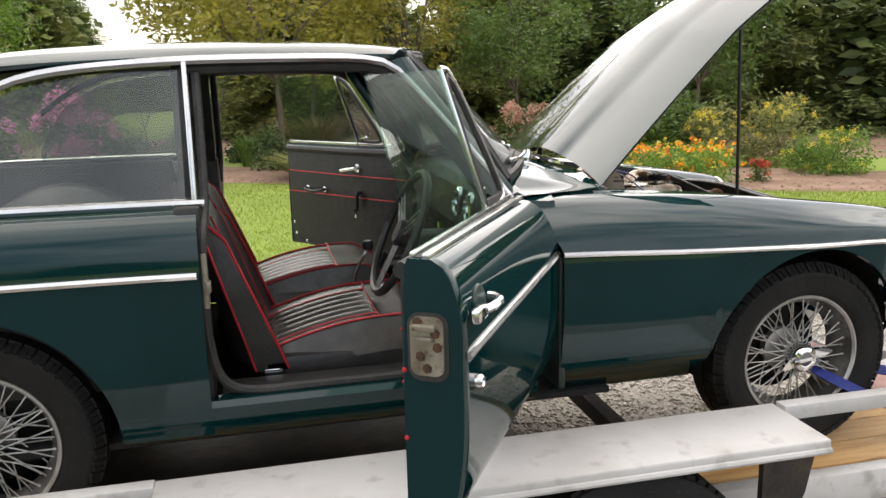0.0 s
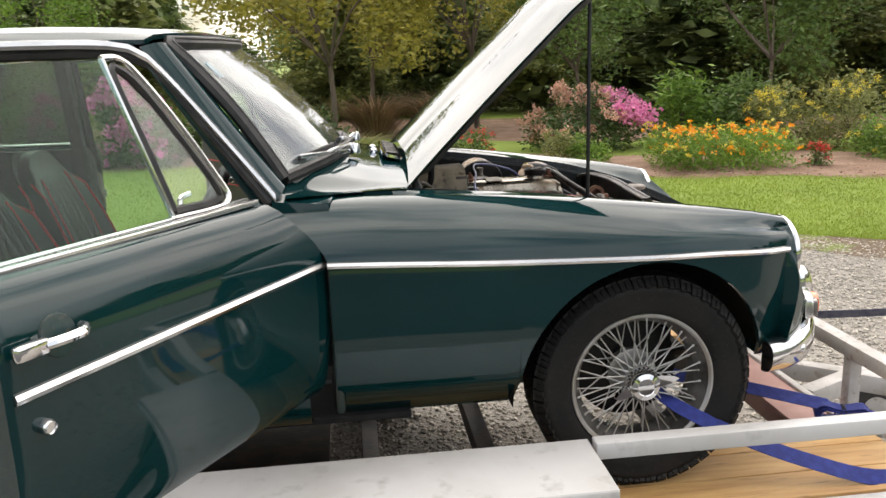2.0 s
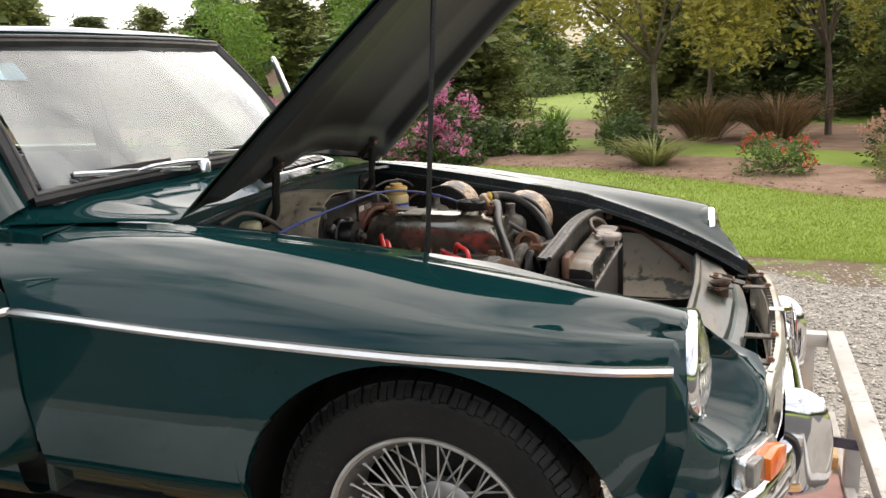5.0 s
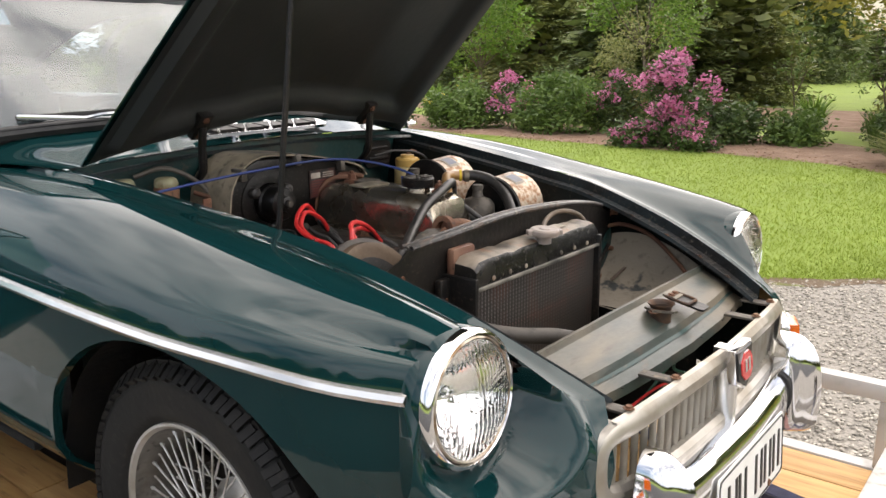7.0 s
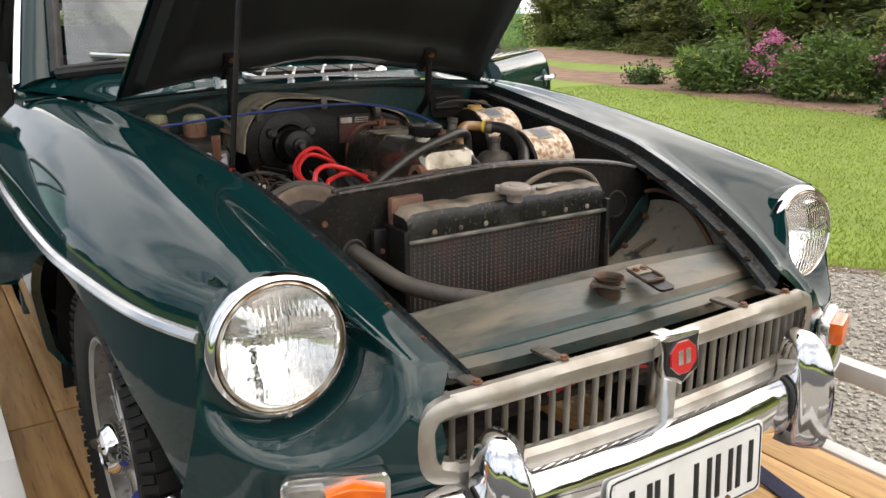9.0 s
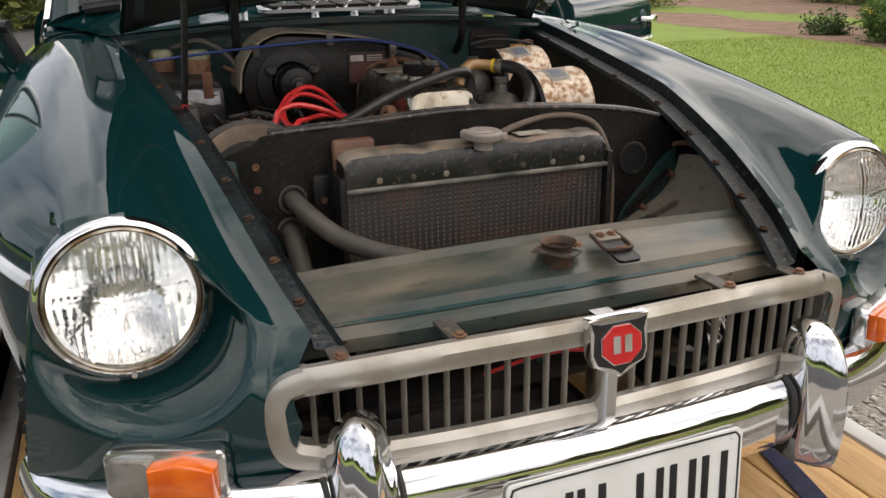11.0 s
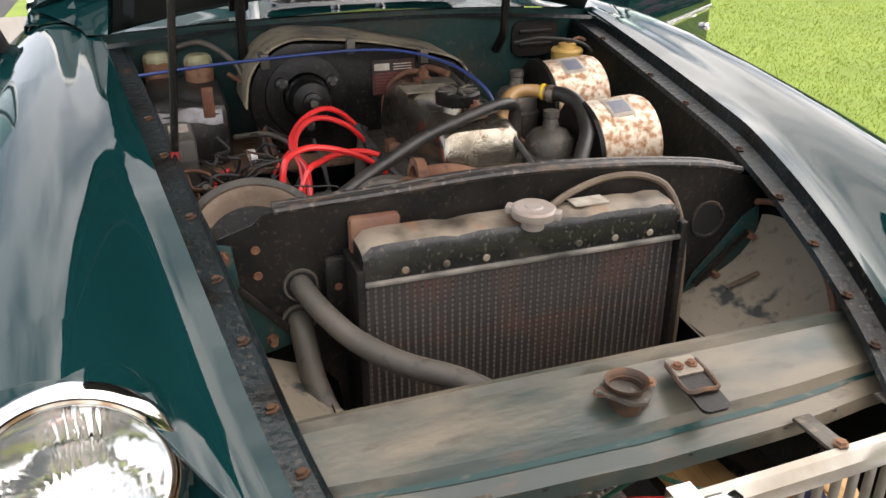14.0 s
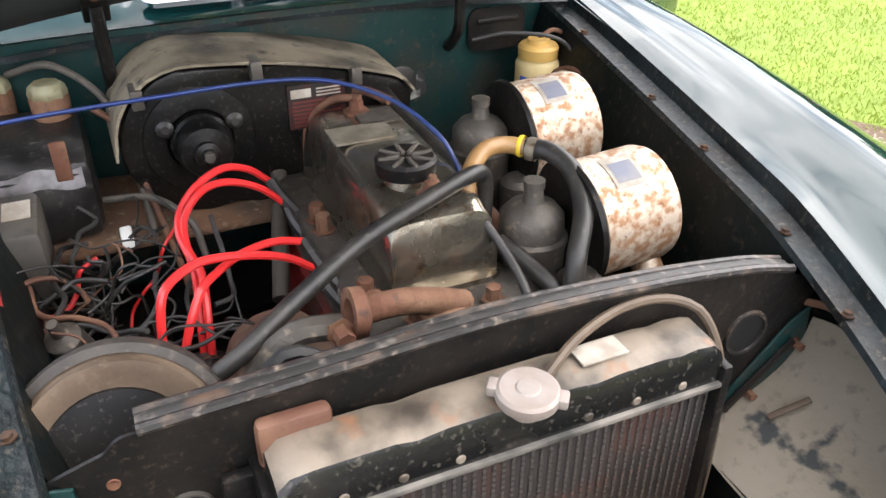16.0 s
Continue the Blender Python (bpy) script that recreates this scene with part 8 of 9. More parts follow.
bundle = part("strap_roll", wound(bmesh.new(), (0.738, -0.45, 0.034), (0.9, -0.43, 0), 0.084, 0.036), STRAPMAT)
tagged(bundle, "rolled-up blue webbing strap tied with cord", "strap", "tie-down straps")
bd, bs = Vector((0.902, -0.431, 0)), Vector((0.431, 0.902, 0))
for x, lean in ((-0.012, 0.012), (0.014, -0.010)):
    loop = [Vector((0.738, -0.45, 0.034)) + bd * (x + lean * math.sin(a)) + bs * 0.029 * math.cos(a) + Vector((0, 0, 0.029 * math.sin(a))) for a in [2 * math.pi * k / 16 for k in range(17)]]
    part("tie_cord", tube(bmesh.new(), loop, 0.0025, 6, n=32), BLACK, bundle, "thin dark cord")
strap("navy webbing strap across the deck planks", STRAPDARK, ([(0.02, 0.70, 0.10), (0.10, 0.675, 0.04), (0.20, 0.65, 0.006), (0.34, 0.615, 0.005), (0.50, 0.575, 0.005), (0.66, 0.535, 0.006)], (0, 0, 1)))
strap("worn grey-blue webbing strap running to the winch", surface("faded_webbing", (0.12, 0.12, 0.16), 0.8, col2=(0.06, 0.065, 0.11), scale=30, bump=0.3, bump_scale=300), ([(0.55, 0.30, 0.13), (0.75, 0.27, 0.125), (1.10, 0.20, 0.13), (1.50, 0.05, 0.17)], (0.1, 1, 0.7)))
strap("navy webbing strap beside the far rail", STRAPDARK, ([(0.00, 0.91, 0.02), (0.20, 0.895, -0.02), (0.39, 0.90, -0.06), (0.60, 0.93, -0.20)], (0, 0.3, 1)))
# ---- ground ----
GROUND = -0.50
rng = np.random.default_rng(11)


def cloud(name, V, mat, parent=None, label=""):
    """One mesh out of many separate small faces: V holds them as (count, corners, 3)."""
    V = np.asarray(V, np.float32)
    n, k, _ = V.shape
    me = bpy.data.meshes.new(name)
    me.vertices.add(n * k)
    me.vertices.foreach_set("co", V.ravel())
    me.loops.add(n * k)
    me.loops.foreach_set("vertex_index", np.arange(n * k, dtype=np.int32))
    me.polygons.add(n)
    me.polygons.foreach_set("loop_start", np.arange(0, n * k, k, dtype=np.int32))
    me.materials.append(mat)
    me.update(calc_edges=True)
    ob = new(name, me)
    ob.parent = parent
    if label:
        ob["label"] = label
    return ob


def leafy(name, col, col2, through=0.35, rough=0.5, vary=0.35, hue=0.03):
    m = bpy.data.materials.new(name)
    n, l, b = nodes_of(m)
    g = n.new("ShaderNodeNewGeometry")
    mx = n.new("ShaderNodeMix")
    mx.data_type = 'RGBA'
    mx.inputs["A"].default_value, mx.inputs["B"].default_value = (*col, 1), (*col2, 1)
    l.new(g.outputs["Random Per Island"], mx.inputs["Factor"])
    t = n.new("ShaderNodeTexNoise")
    t.inputs["Scale"].default_value = 1.1
    tc = n.new("ShaderNodeTexCoord")
    l.new(tc.outputs["Object"], t.inputs["Vector"])
    q = n.new("ShaderNodeMapRange")
    q.inputs["From Min"].default_value, q.inputs["From Max"].default_value = 0.3, 0.7
    q.inputs["To Min"].default_value, q.inputs["To Max"].default_value = 1 - vary, 1 + vary
    l.new(t.outputs["Fac"], q.inputs["Value"])
    h = n.new("ShaderNodeHueSaturation")
    l.new(q.outputs[0], h.inputs["Value"])
    l.new(mx.outputs["Result"], h.inputs["Color"])
    l.new(h.outputs[0], b.inputs["Base Color"])
    b.inputs["Roughness"].default_value = rough
    tr = n.new("ShaderNodeBsdfTranslucent")
    l.new(h.outputs[0], tr.inputs["Color"])
    ms = n.new("ShaderNodeMixShader")
    ms.inputs[0].default_value = through
    l.new(b.outputs[0], ms.inputs[1])
    l.new(tr.outputs[0], ms.inputs[2])
    l.new(ms.outputs[0], n["Material Output"].inputs["Surface"])
    return m


GRASSMAT = surface("lawn_ground", (0.195, 0.265, 0.036), 0.9, col2=(0.155, 0.215, 0.03), scale=1.4, lo=0.35, hi=0.7, fine=(0.20, 0.30, 0.05), fine_scale=7, bump=0.6, bump_scale=40)
GRAVELMAT = surface("gravel_ground", (0.33, 0.305, 0.265), 0.9, col2=(0.19, 0.175, 0.15), scale=60, lo=0.4, hi=0.6, fine=(0.33, 0.31, 0.28), fine_scale=55, bump=1.0, bump_scale=70)
MULCHMAT = surface("bark_mulch", (0.19, 0.115, 0.075), 0.95, col2=(0.27, 0.18, 0.125), scale=3, lo=0.4, hi=0.65, fine=(0.11, 0.065, 0.045), fine_scale=18, bump=1.0, bump_scale=30)
DIRTMAT = surface("bare_dirt_edge", (0.115, 0.080, 0.048), 0.95, col2=(0.13, 0.16, 0.035), scale=5, lo=0.50, hi=0.62, fine=(0.25, 0.2, 0.14), fine_scale=30, bump=1.0, bump_scale=50)
BLADES = leafy("grass_blade", (0.20, 0.275, 0.034), (0.25, 0.325, 0.042), 0.5, 0.6, 0.12)
STONE = surface("gravel_stone", (0.44, 0.405, 0.35), 0.8, col2=(0.32, 0.295, 0.25), scale=30, vary=0.4, island=True)
CHIP = surface("bark_chip", (0.24, 0.145, 0.095), 0.9, col2=(0.16, 0.09, 0.06), scale=20, vary=0.45, island=True)

lawn_edge = curve([(-12, 1.2), (-6, 1.6), (-3.5, 2.3), (-1.9, 3.3), (-1.3, 3.72), (-0.5, 4.33), (0.1, 4.75), (0.7, 4.95), (1.3, 4.90), (1.9, 4.80), (2.4, 4.55), (2.9, 4.20), (3.7, 3.60), (5.5, 2.4), (9, 0.5), (14, -3)])
bed_edge = curve([(-40, 13.2), (-13, 12.1), (-10, 11.75), (-5.5, 11.3), (-2.5, 11.1), (-1.0, 10.4), (0.4, 9.3), (1.7, 8.25), (3.5, 7.55), (5.0, 7.15), (7, 6.1), (12, 4.0), (20, 1)])

ground = tagged(part("ground", box(bmesh.new(), -1500, 1500, -1500, 1500, GROUND - 0.2, GROUND), GRASSMAT), "mown green lawn and fields", "ground", kind="structure")
bm = bmesh.new()
xs = np.linspace(-10.5, 13, 95)
low = [bm.verts.new((x, -2.3 + 0.12 * math.sin(2.1 * x), GROUND + 0.004)) for x in xs]
top = [bm.verts.new((x, lawn_edge(x) + 0.05 * math.sin(5.1 * x) + 0.03 * math.sin(13 * x), GROUND + 0.004)) for x in xs]
for k in range(94):
    bm.faces.new((low[k], low[k + 1], top[k + 1], top[k]))
tagged(part("driveway", bm, GRAVELMAT), "grey crushed gravel driveway", "driveway", kind="structure")
# Unseen dark strip, added so that the car's flank reflects something dark.
tagged(part("lane", box(bmesh.new(), -40, 40, -9.0, -2.1, GROUND - 0.1, GROUND + 0.002), surface("dark_unseen_ground", (0.045, 0.045, 0.046), 0.85, col2=(0.06, 0.058, 0.055), scale=3, fine=(0.09, 0.088, 0.085), fine_scale=70, bump=0.5)), "added unseen dark ground that darkens the car's reflections", "lane", kind="structure")
bm = bmesh.new()
a = [bm.verts.new((x, lawn_edge(x) - 0.10 - 0.60 * max(0, min(1, (x - 0.3) / 1.0)) + 0.05 * math.sin(5.1 * x) + 0.05 * math.sin(9 * x + 1), GROUND + 0.008)) for x in xs]
b = [bm.verts.new((x, lawn_edge(x) + 0.12 + 0.05 * math.sin(5.1 * x) + 0.04 * math.sin(11 * x), GROUND + 0.010)) for x in xs]
for k in range(94):
    bm.faces.new((a[k], a[k + 1], b[k + 1], b[k]))
tagged(part("dirt_edge", bm, DIRTMAT), "bare brown dirt along the lawn's edge", "dirt", kind="structure")
bm = bmesh.new()
xs2 = np.linspace(-30, 20, 120)
near = [bm.verts.new((x, bed_edge(x) + 0.08 * math.sin(3 * x), GROUND + 0.004)) for x in xs2]
mid = [bm.verts.new((x, bed_edge(x) + 2.6 + 0.35 * math.sin(1.3 * x), GROUND + 0.03)) for x in xs2]
for k in range(119):
    bm.faces.new((near[k], near[k + 1], mid[k + 1], mid[k]))
back0 = [bm.verts.new((x, bed_edge(x) + 5.0 + 0.2 * math.sin(1.1 * x), GROUND + 0.004)) for x in xs2]
back1 = [bm.verts.new((x, bed_edge(x) + 11.0, GROUND + 0.004)) for x in xs2]
for k in range(119):
    bm.faces.new((back0[k], back0[k + 1], back1[k + 1], back1[k]))
tagged(part("garden_bed", bm, MULCHMAT), "brown bark mulch garden bed", "garden bed", kind="structure")

# lawn blades
n = 220000
x = rng.uniform(-12, 8.5, n)
le = np.array([lawn_edge(v) for v in np.linspace(-12, 8.5, 400)])
be = np.array([bed_edge(v) for v in np.linspace(-12, 8.5, 400)])
gx = np.linspace(-12, 8.5, 400)
lo_, hi_ = np.interp(x, gx, le) + 0.06, np.interp(x, gx, be) + 0.1
y = lo_ + (hi_ - lo_) * rng.uniform(0, 1, n) ** 1.35
h = rng.uniform(0.014, 0.038, n)
a = rng.uniform(0, 2 * np.pi, n)
w = rng.uniform(0.0025, 0.0055, n)
base = np.stack([x, y, np.full(n, GROUND)], -1)
side = np.stack([np.cos(a) * w, np.sin(a) * w, 0 * a], -1)
tip = np.stack([rng.normal(0, 0.018, n), rng.normal(0, 0.018, n), h], -1)
tagged(cloud("lawn_grass", np.stack([base - side, base + side, base + tip], 1), BLADES), "short bright green mown grass", "grass", kind="stuff")


def stones(name, n, x0, x1, y0, y1, keep, size, mat, label, category, flat=0.6):
    x, y = rng.uniform(x0, x1, n), rng.uniform(y0, y1, n)
    # thins out towards the edges of the strewn patch
    edge = np.minimum(np.minimum(x - x0, x1 - x), np.minimum(y - y0, y1 - y))
    ok = keep(x, y) & (rng.uniform(0, 1, len(x)) < np.clip(edge / 1.1, 0, 1))
    x, y = x[ok], y[ok]
    n = len(x)
    r = rng.uniform(size[0], size[1], n)
    ax = np.array([[1, 0, 0], [-1, 0, 0], [0, 1, 0], [0, -1, 0], [0, 0, 1], [0, 0, -1]], float)
    P = ax[None] * np.stack([r * rng.uniform(0.7, 1.3, n), r * rng.uniform(0.6, 1.0, n), r * flat * rng.uniform(0.6, 1.0, n)], -1)[:, None]
    P += rng.normal(0, 0.18, P.shape) * r[:, None, None]
    a = rng.uniform(0, 2 * np.pi, n)
    c, s = np.cos(a)[:, None], np.sin(a)[:, None]
    X, Y = P[..., 0] * c - P[..., 1] * s, P[..., 0] * s + P[..., 1] * c
    P = np.stack([X + x[:, None], Y + y[:, None], P[..., 2] + GROUND + 0.004 + r[:, None] * flat * 0.4], -1)
    F = np.array([[0, 2, 4], [2, 1, 4], [1, 3, 4], [3, 0, 4], [2, 0, 5], [1, 2, 5], [3, 1, 5], [0, 3, 5]])
    me = bpy.data.meshes.new(name)
    V = P.reshape(-1, 3).astype(np.float32)
    T = (F[None] + 6 * np.arange(n)[:, None, None]).reshape(-1, 3).astype(np.int32)
    me.vertices.add(len(V))
    me.vertices.foreach_set("co", V.ravel())
    me.loops.add(T.size)
    me.loops.foreach_set("vertex_index", T.ravel())
    me.polygons.add(len(T))
    me.polygons.foreach_set("loop_start", np.arange(0, T.size, 3, dtype=np.int32))
    me.materials.append(mat)
    me.update(calc_edges=True)
    return tagged(new(name, me), label, category, kind="stuff")


on_drive = lambda x, y: y < np.interp(x, gx, le) + 0.02
stones("gravel", 62000, -2.6, 4.2, -1.2, 5.2, on_drive, (0.007, 0.017), STONE, "loose grey crushed stones", "gravel")
in_bed = lambda x, y: (y > np.interp(x, gx, be) + 0.05) & (y < np.interp(x, gx, be) + 2.6)
stones("bark_chips", 16000, -11, 8, 6, 14.5, in_bed, (0.012, 0.035), CHIP, "loose brown bark chips", "mulch", 0.35)

# ---- planting ----
BARK = surface("tree_bark", (0.10, 0.075, 0.055), 0.9, col2=(0.16, 0.13, 0.10), scale=9, stretch=(1, 1, 0.3), bump=0.8, bump_scale=25)
CONIFER = leafy("conifer_needles", (0.058, 0.092, 0.025), (0.15, 0.185, 0.05), 0.28, 0.6, 0.45)
CONIFER2 = leafy("cypress_needles", (0.09, 0.12, 0.03), (0.22, 0.24, 0.06), 0.28, 0.6, 0.4)
WALNUT = leafy("yellow_green_leaf", (0.20, 0.20, 0.03), (0.38, 0.34, 0.06), 0.45, 0.5, 0.3)
MIDGREEN = leafy("mid_green_leaf", (0.075, 0.135, 0.028), (0.16, 0.24, 0.055), 0.4, 0.45, 0.3)
BRIGHT = leafy("bright_green_leaf", (0.10, 0.20, 0.025), (0.22, 0.34, 0.05), 0.4, 0.45, 0.3)
DARKLEAF = leafy("dark_shrub_leaf", (0.045, 0.085, 0.022), (0.10, 0.15, 0.04), 0.3, 0.4, 0.3)
PALELEAF = leafy("pale_shrub_leaf", (0.17, 0.19, 0.06), (0.30, 0.31, 0.11), 0.4, 0.5, 0.25)
TUSSOCK = leafy("dry_tussock", (0.16, 0.10, 0.045), (0.30, 0.20, 0.10), 0.3, 0.7, 0.25)
PINK = leafy("pink_petal", (0.62, 0.16, 0.36), (0.80, 0.34, 0.54), 0.4, 0.5, 0.2)
SALMON = leafy("faded_salmon_petal", (0.50, 0.27, 0.20), (0.62, 0.40, 0.28), 0.4, 0.5, 0.2)
ORANGE = leafy("orange_petal", (0.80, 0.24, 0.01), (0.88, 0.46, 0.02), 0.35, 0.5, 0.1)
YELLOWFL = leafy("yellow_petal", (0.62, 0.50, 0.05), (0.72, 0.62, 0.10), 0.35, 0.5, 0.1)
REDFL = leafy("red_petal", (0.55, 0.04, 0.03), (0.70, 0.12, 0.08), 0.3, 0.5, 0.1)


def leaves(centres, size, spread_up=0.4, aspect=0.5, count=1, jitter=0.1, droop=0.0):
    """Small pointed leaves round the given centres: an array of four-cornered faces."""
    C = np.repeat(np.asarray(centres, float), count, 0)
    n = len(C)
    C = C + rng.normal(0, jitter, C.shape)
    d = rng.normal(0, 1, (n, 3))
    d[:, 2] = d[:, 2] * spread_up - droop
    d /= np.linalg.norm(d, axis=1)[:, None] + 1e-9
    u = np.cross(d, rng.normal(0, 1, (n, 3)))
    u /= np.linalg.norm(u, axis=1)[:, None] + 1e-9
    s = size * rng.uniform(0.6, 1.3, n)[:, None]
    return np.stack([C, C + d * s * 0.5 + u * s * aspect * 0.5, C + d * s, C + d * s * 0.5 - u * s * aspect * 0.5], 1)


def ball(n, c, r, hollow=0.55, low=-1.0):
    """n points in the outer part of a rounded volume."""
    p = rng.normal(0, 1, (n * 2, 3))
    p /= np.linalg.norm(p, axis=1)[:, None]
    p = p[p[:, 2] > low][:n]
    p *= (hollow + (1 - hollow) * rng.uniform(0, 1, len(p)) ** 0.5)[:, None]
    return np.asarray(c) + p * np.asarray(r)


def lumpy(c, r, lumps, n, lump=0.38, low=-0.3):
    """Points spread over an uneven crown built of smaller lumps."""
    heads = ball(lumps, c, np.asarray(r) * (1 - lump * 0.6), 0.6, low)
    k = max(1, n // len(heads))
    return np.concatenate([ball(k, h, np.asarray(r) * lump * rng.uniform(0.6, 1.2), 0.5) for h in heads]), heads


def woody(name, parent, base, heads, r, count=14, up=0.35):
    """A trunk that splits into limbs reaching the crown's lumps."""
    bm = bmesh.new()
    base = Vector(base)
    heads = [Vector(h) for h in heads]
    mid = sum(heads, Vector()) / len(heads)
    fork = base.lerp(Vector((mid.x, mid.y, mid.z)), up)
    tube(bm, [base, base.lerp(fork, 0.5) + Vector((0.03, 0.02, 0)), fork], r, 8, n=6, taper=r * 0.75)
    for h in heads[:count]:
        m = fork.lerp(h, 0.5) + Vector((0.10 * (h - fork).length * math.sin(7 * h.x), 0.1 * (h - fork).length * math.sin(9 * h.y), 0.04 * (h - fork).length))
        tube(bm, [fork, m, h], r * 0.5, 6, n=6, taper=r * 0.12)
    return part(name, bm, BARK, parent)


def shrub(name, label, pos, rx, ry, h, mat, n=1500, leaf=0.07, lumps=12, aspect=0.45, flowers=(), droop=0.0, group=""):
    root = tagged(empty(name, None, Matrix.Translation((pos[0], pos[1], GROUND))), label, "shrub", group)
    pts, heads = lumpy((0, 0, h * 0.45), (rx, ry, h * 0.55), lumps, n, 0.42, -0.95)
    low = ball(n // 3, (0, 0, h * 0.16), (rx * 0.95, ry * 0.95, h * 0.22), 0.5)
    pts = np.concatenate([pts, low])
    pts = pts[pts[:, 2] > 0.0]
    woody("stem", root, (0, 0, 0), heads, 0.03, 10, 0.3)
    cloud("foliage", leaves(pts, leaf, 0.5, aspect, 3, leaf * 0.8, droop), mat, root)
    for fm, m, size, k, where in flowers:
        # trusses sit on the outside of the crown's lumps
        d = rng.normal(0, 1, (k * 3, 3))
        d[:, 2] = abs(d[:, 2]) * 0.8
        d[:, 1] -= 0.3
        d /= np.linalg.norm(d, axis=1)[:, None]
        hd = heads[rng.integers(0, len(heads), k * 3)] + d * np.array([rx, ry, h * 0.55]) * 0.40
        q = (hd[:, 0] / rx) ** 2 + (hd[:, 1] / ry) ** 2 + ((hd[:, 2] - h * 0.45) / (h * 0.55)) ** 2
        hd = hd[(q > 0.55) & (hd[:, 2] > 0.05)][:k]
        if where:
            hd = hd[(hd[:, 0] * where[0] + hd[:, 2] * where[1]) > where[2]]
        if len(hd):
            tagged(cloud(fm, leaves(hd, size, 0.8, 0.8, 26, size * 0.75), m, root), kind="stuff")
    return root


def conifer(name, label, pos, r, h, mat, n=5200, skirt=0.0, leaf=0.24, seed=0):
    root = tagged(empty(name, None, Matrix.Translation((pos[0], pos[1], GROUND))), label, "tree", "conifers of the shelter belt")
    bm = bmesh.new()
    tube(bm, [(0, 0, 0), (0.05, 0.03, h * 0.5), (0, 0, h * 0.98)], 0.20, 8, n=8, taper=0.02)
    part("trunk", bm, BARK, root)
    # tiers of drooping boughs
    k = 150
    z = skirt + (h - skirt) * rng.uniform(0, 1, k) ** 1.15
    a = rng.uniform(0, 2 * np.pi, k)
    reach = r * (1 - (z / h) ** 1.6) * rng.uniform(0.72, 1.1, k) + 0.15
    bm = bmesh.new()
    cs = []
    per = n // k
    for i in range(k):
        d = np.array([np.cos(a[i]), np.sin(a[i]), 0])
        t = rng.uniform(0.25, 1.0, per) ** 0.7
        drop = -0.25 * t * t * reach[i] * 0.6
        p = np.array([0, 0, z[i]]) + d * (t * reach[i])[:, None]
        p[:, 2] += drop + 0.12 * reach[i] * t
        p += rng.normal(0, 0.16, p.shape) * (0.4 + t)[:, None]
        cs.append(p)
        if i % 3 == 0:
            tube(bm, [(0, 0, z[i]), tuple(d * reach[i] * 0.5 + np.array([0, 0, z[i]])), tuple(d * reach[i] * 0.95 + np.array([0, 0, z[i] - 0.06 * reach[i]]))], 0.04, 5, n=4, taper=0.008)
    tagged(part("limbs", bm, BARK, root), kind="stuff")
    C = np.concatenate(cs)
    C = C[C[:, 2] > 0.05]
    core = ball(n // 8, (0, 0, h * 0.42), (r * 0.62, r * 0.62, h * 0.46), 0.3)
    cloud("crown", np.concatenate([leaves(C, leaf, 0.45, 0.32, 3, 0.07, 0.35), leaves(core, leaf * 2.6, 0.6, 0.6, 1, 0.2, 0.2)]), mat, root)
    return root


firs = [conifer("conifer_tree", "dark green conifer in a dense shelter belt", (0, 0), 2.9, 9.5, CONIFER, 10500), conifer("conifer_tree", "olive green cypress in a dense shelter belt", (0, 0), 2.6, 8.5, CONIFER2, 10500, leaf=0.21)]
light_firs = [conifer("conifer_tree", "dark green conifer across the drive", (0, 0), 2.9, 8.5, CONIFER, 2400, leaf=0.40), conifer("conifer_tree", "olive green cypress across the drive", (0, 0), 2.6, 7.5, CONIFER2, 2400, leaf=0.40)]
spots = [(-34, 31), (-29.5, 27), (-25, 26.5), (-20.5, 24.5), (-16.8, 24), (-13.6, 22.4), (-9.7, 21.6), (-0.8, 22.0), (1.2, 22.6), (5.2, 20.6), (8.2, 18.8), (11.0, 17.0), (14.0, 15.8), (17.5, 15.0), (21.5, 13.0), (26, 12), (7.0, 24), (-1.0, 27.5), (3.2, 28), (9.5, 25), (13.5, 22.5), (18.5, 20), (24, 18.5), (-8.0, 24.0), (-12.5, 31), (-24, 15), (-25, 10), (-24.5, 5.2), (-26, 0.5), (-25, -4), (-10.5, 27.5), (-14, 28), (-18.5, 29), (-23, 31), (-10.6, 25.0)]
for k, (sx, sy) in enumerate(spots):
    q = (0.85 + 0.3 * ((k * 37) % 10) / 10) * (0.74 if sx < -8 else 0.95)
    m = Matrix.Translation((sx, sy, GROUND)) @ Matrix.Rotation(1.3 * k, 4, 'Z') @ Matrix.Scale(q, 4, (0, 0, 1))
    f = firs[k % 2]
    if k < 2:
        f.matrix_basis = m
    else:
        copy_thing(f, m)
for k, (sx, sy) in enumerate(((-17.0, 41), (-13.6, 40), (-10.6, 42))):
    copy_thing(firs[k % 2], Matrix.Translation((sx, sy, GROUND)) @ Matrix.Rotation(0.9 * k, 4, 'Z') @ Matrix.Scale(1.05 + 0.08 * k, 4, (0, 0, 1)))
# shelter belts across the drive and at both ends
far = [(-32 + 4.4 * k, -19 - 2.0 * math.sin(k * 1.7)) for k in range(15)]
far += [(24 + 2 * math.sin(k), -14 + 4.2 * k) for k in range(7)] + [(-38 + 2 * math.sin(k), -14 + 5.0 * k) for k in range(8)]
for k, (sx, sy) in enumerate(far):
    m = Matrix.Translation((sx, sy - 4, GROUND)) @ Matrix.Rotation(2.1 * k, 4, 'Z') @ Matrix.Scale(0.55, 4, (0, 0, 1))
    if k < 2:
        light_firs[k].matrix_basis = m
    else:
        copy_thing(light_firs[k % 2], m)


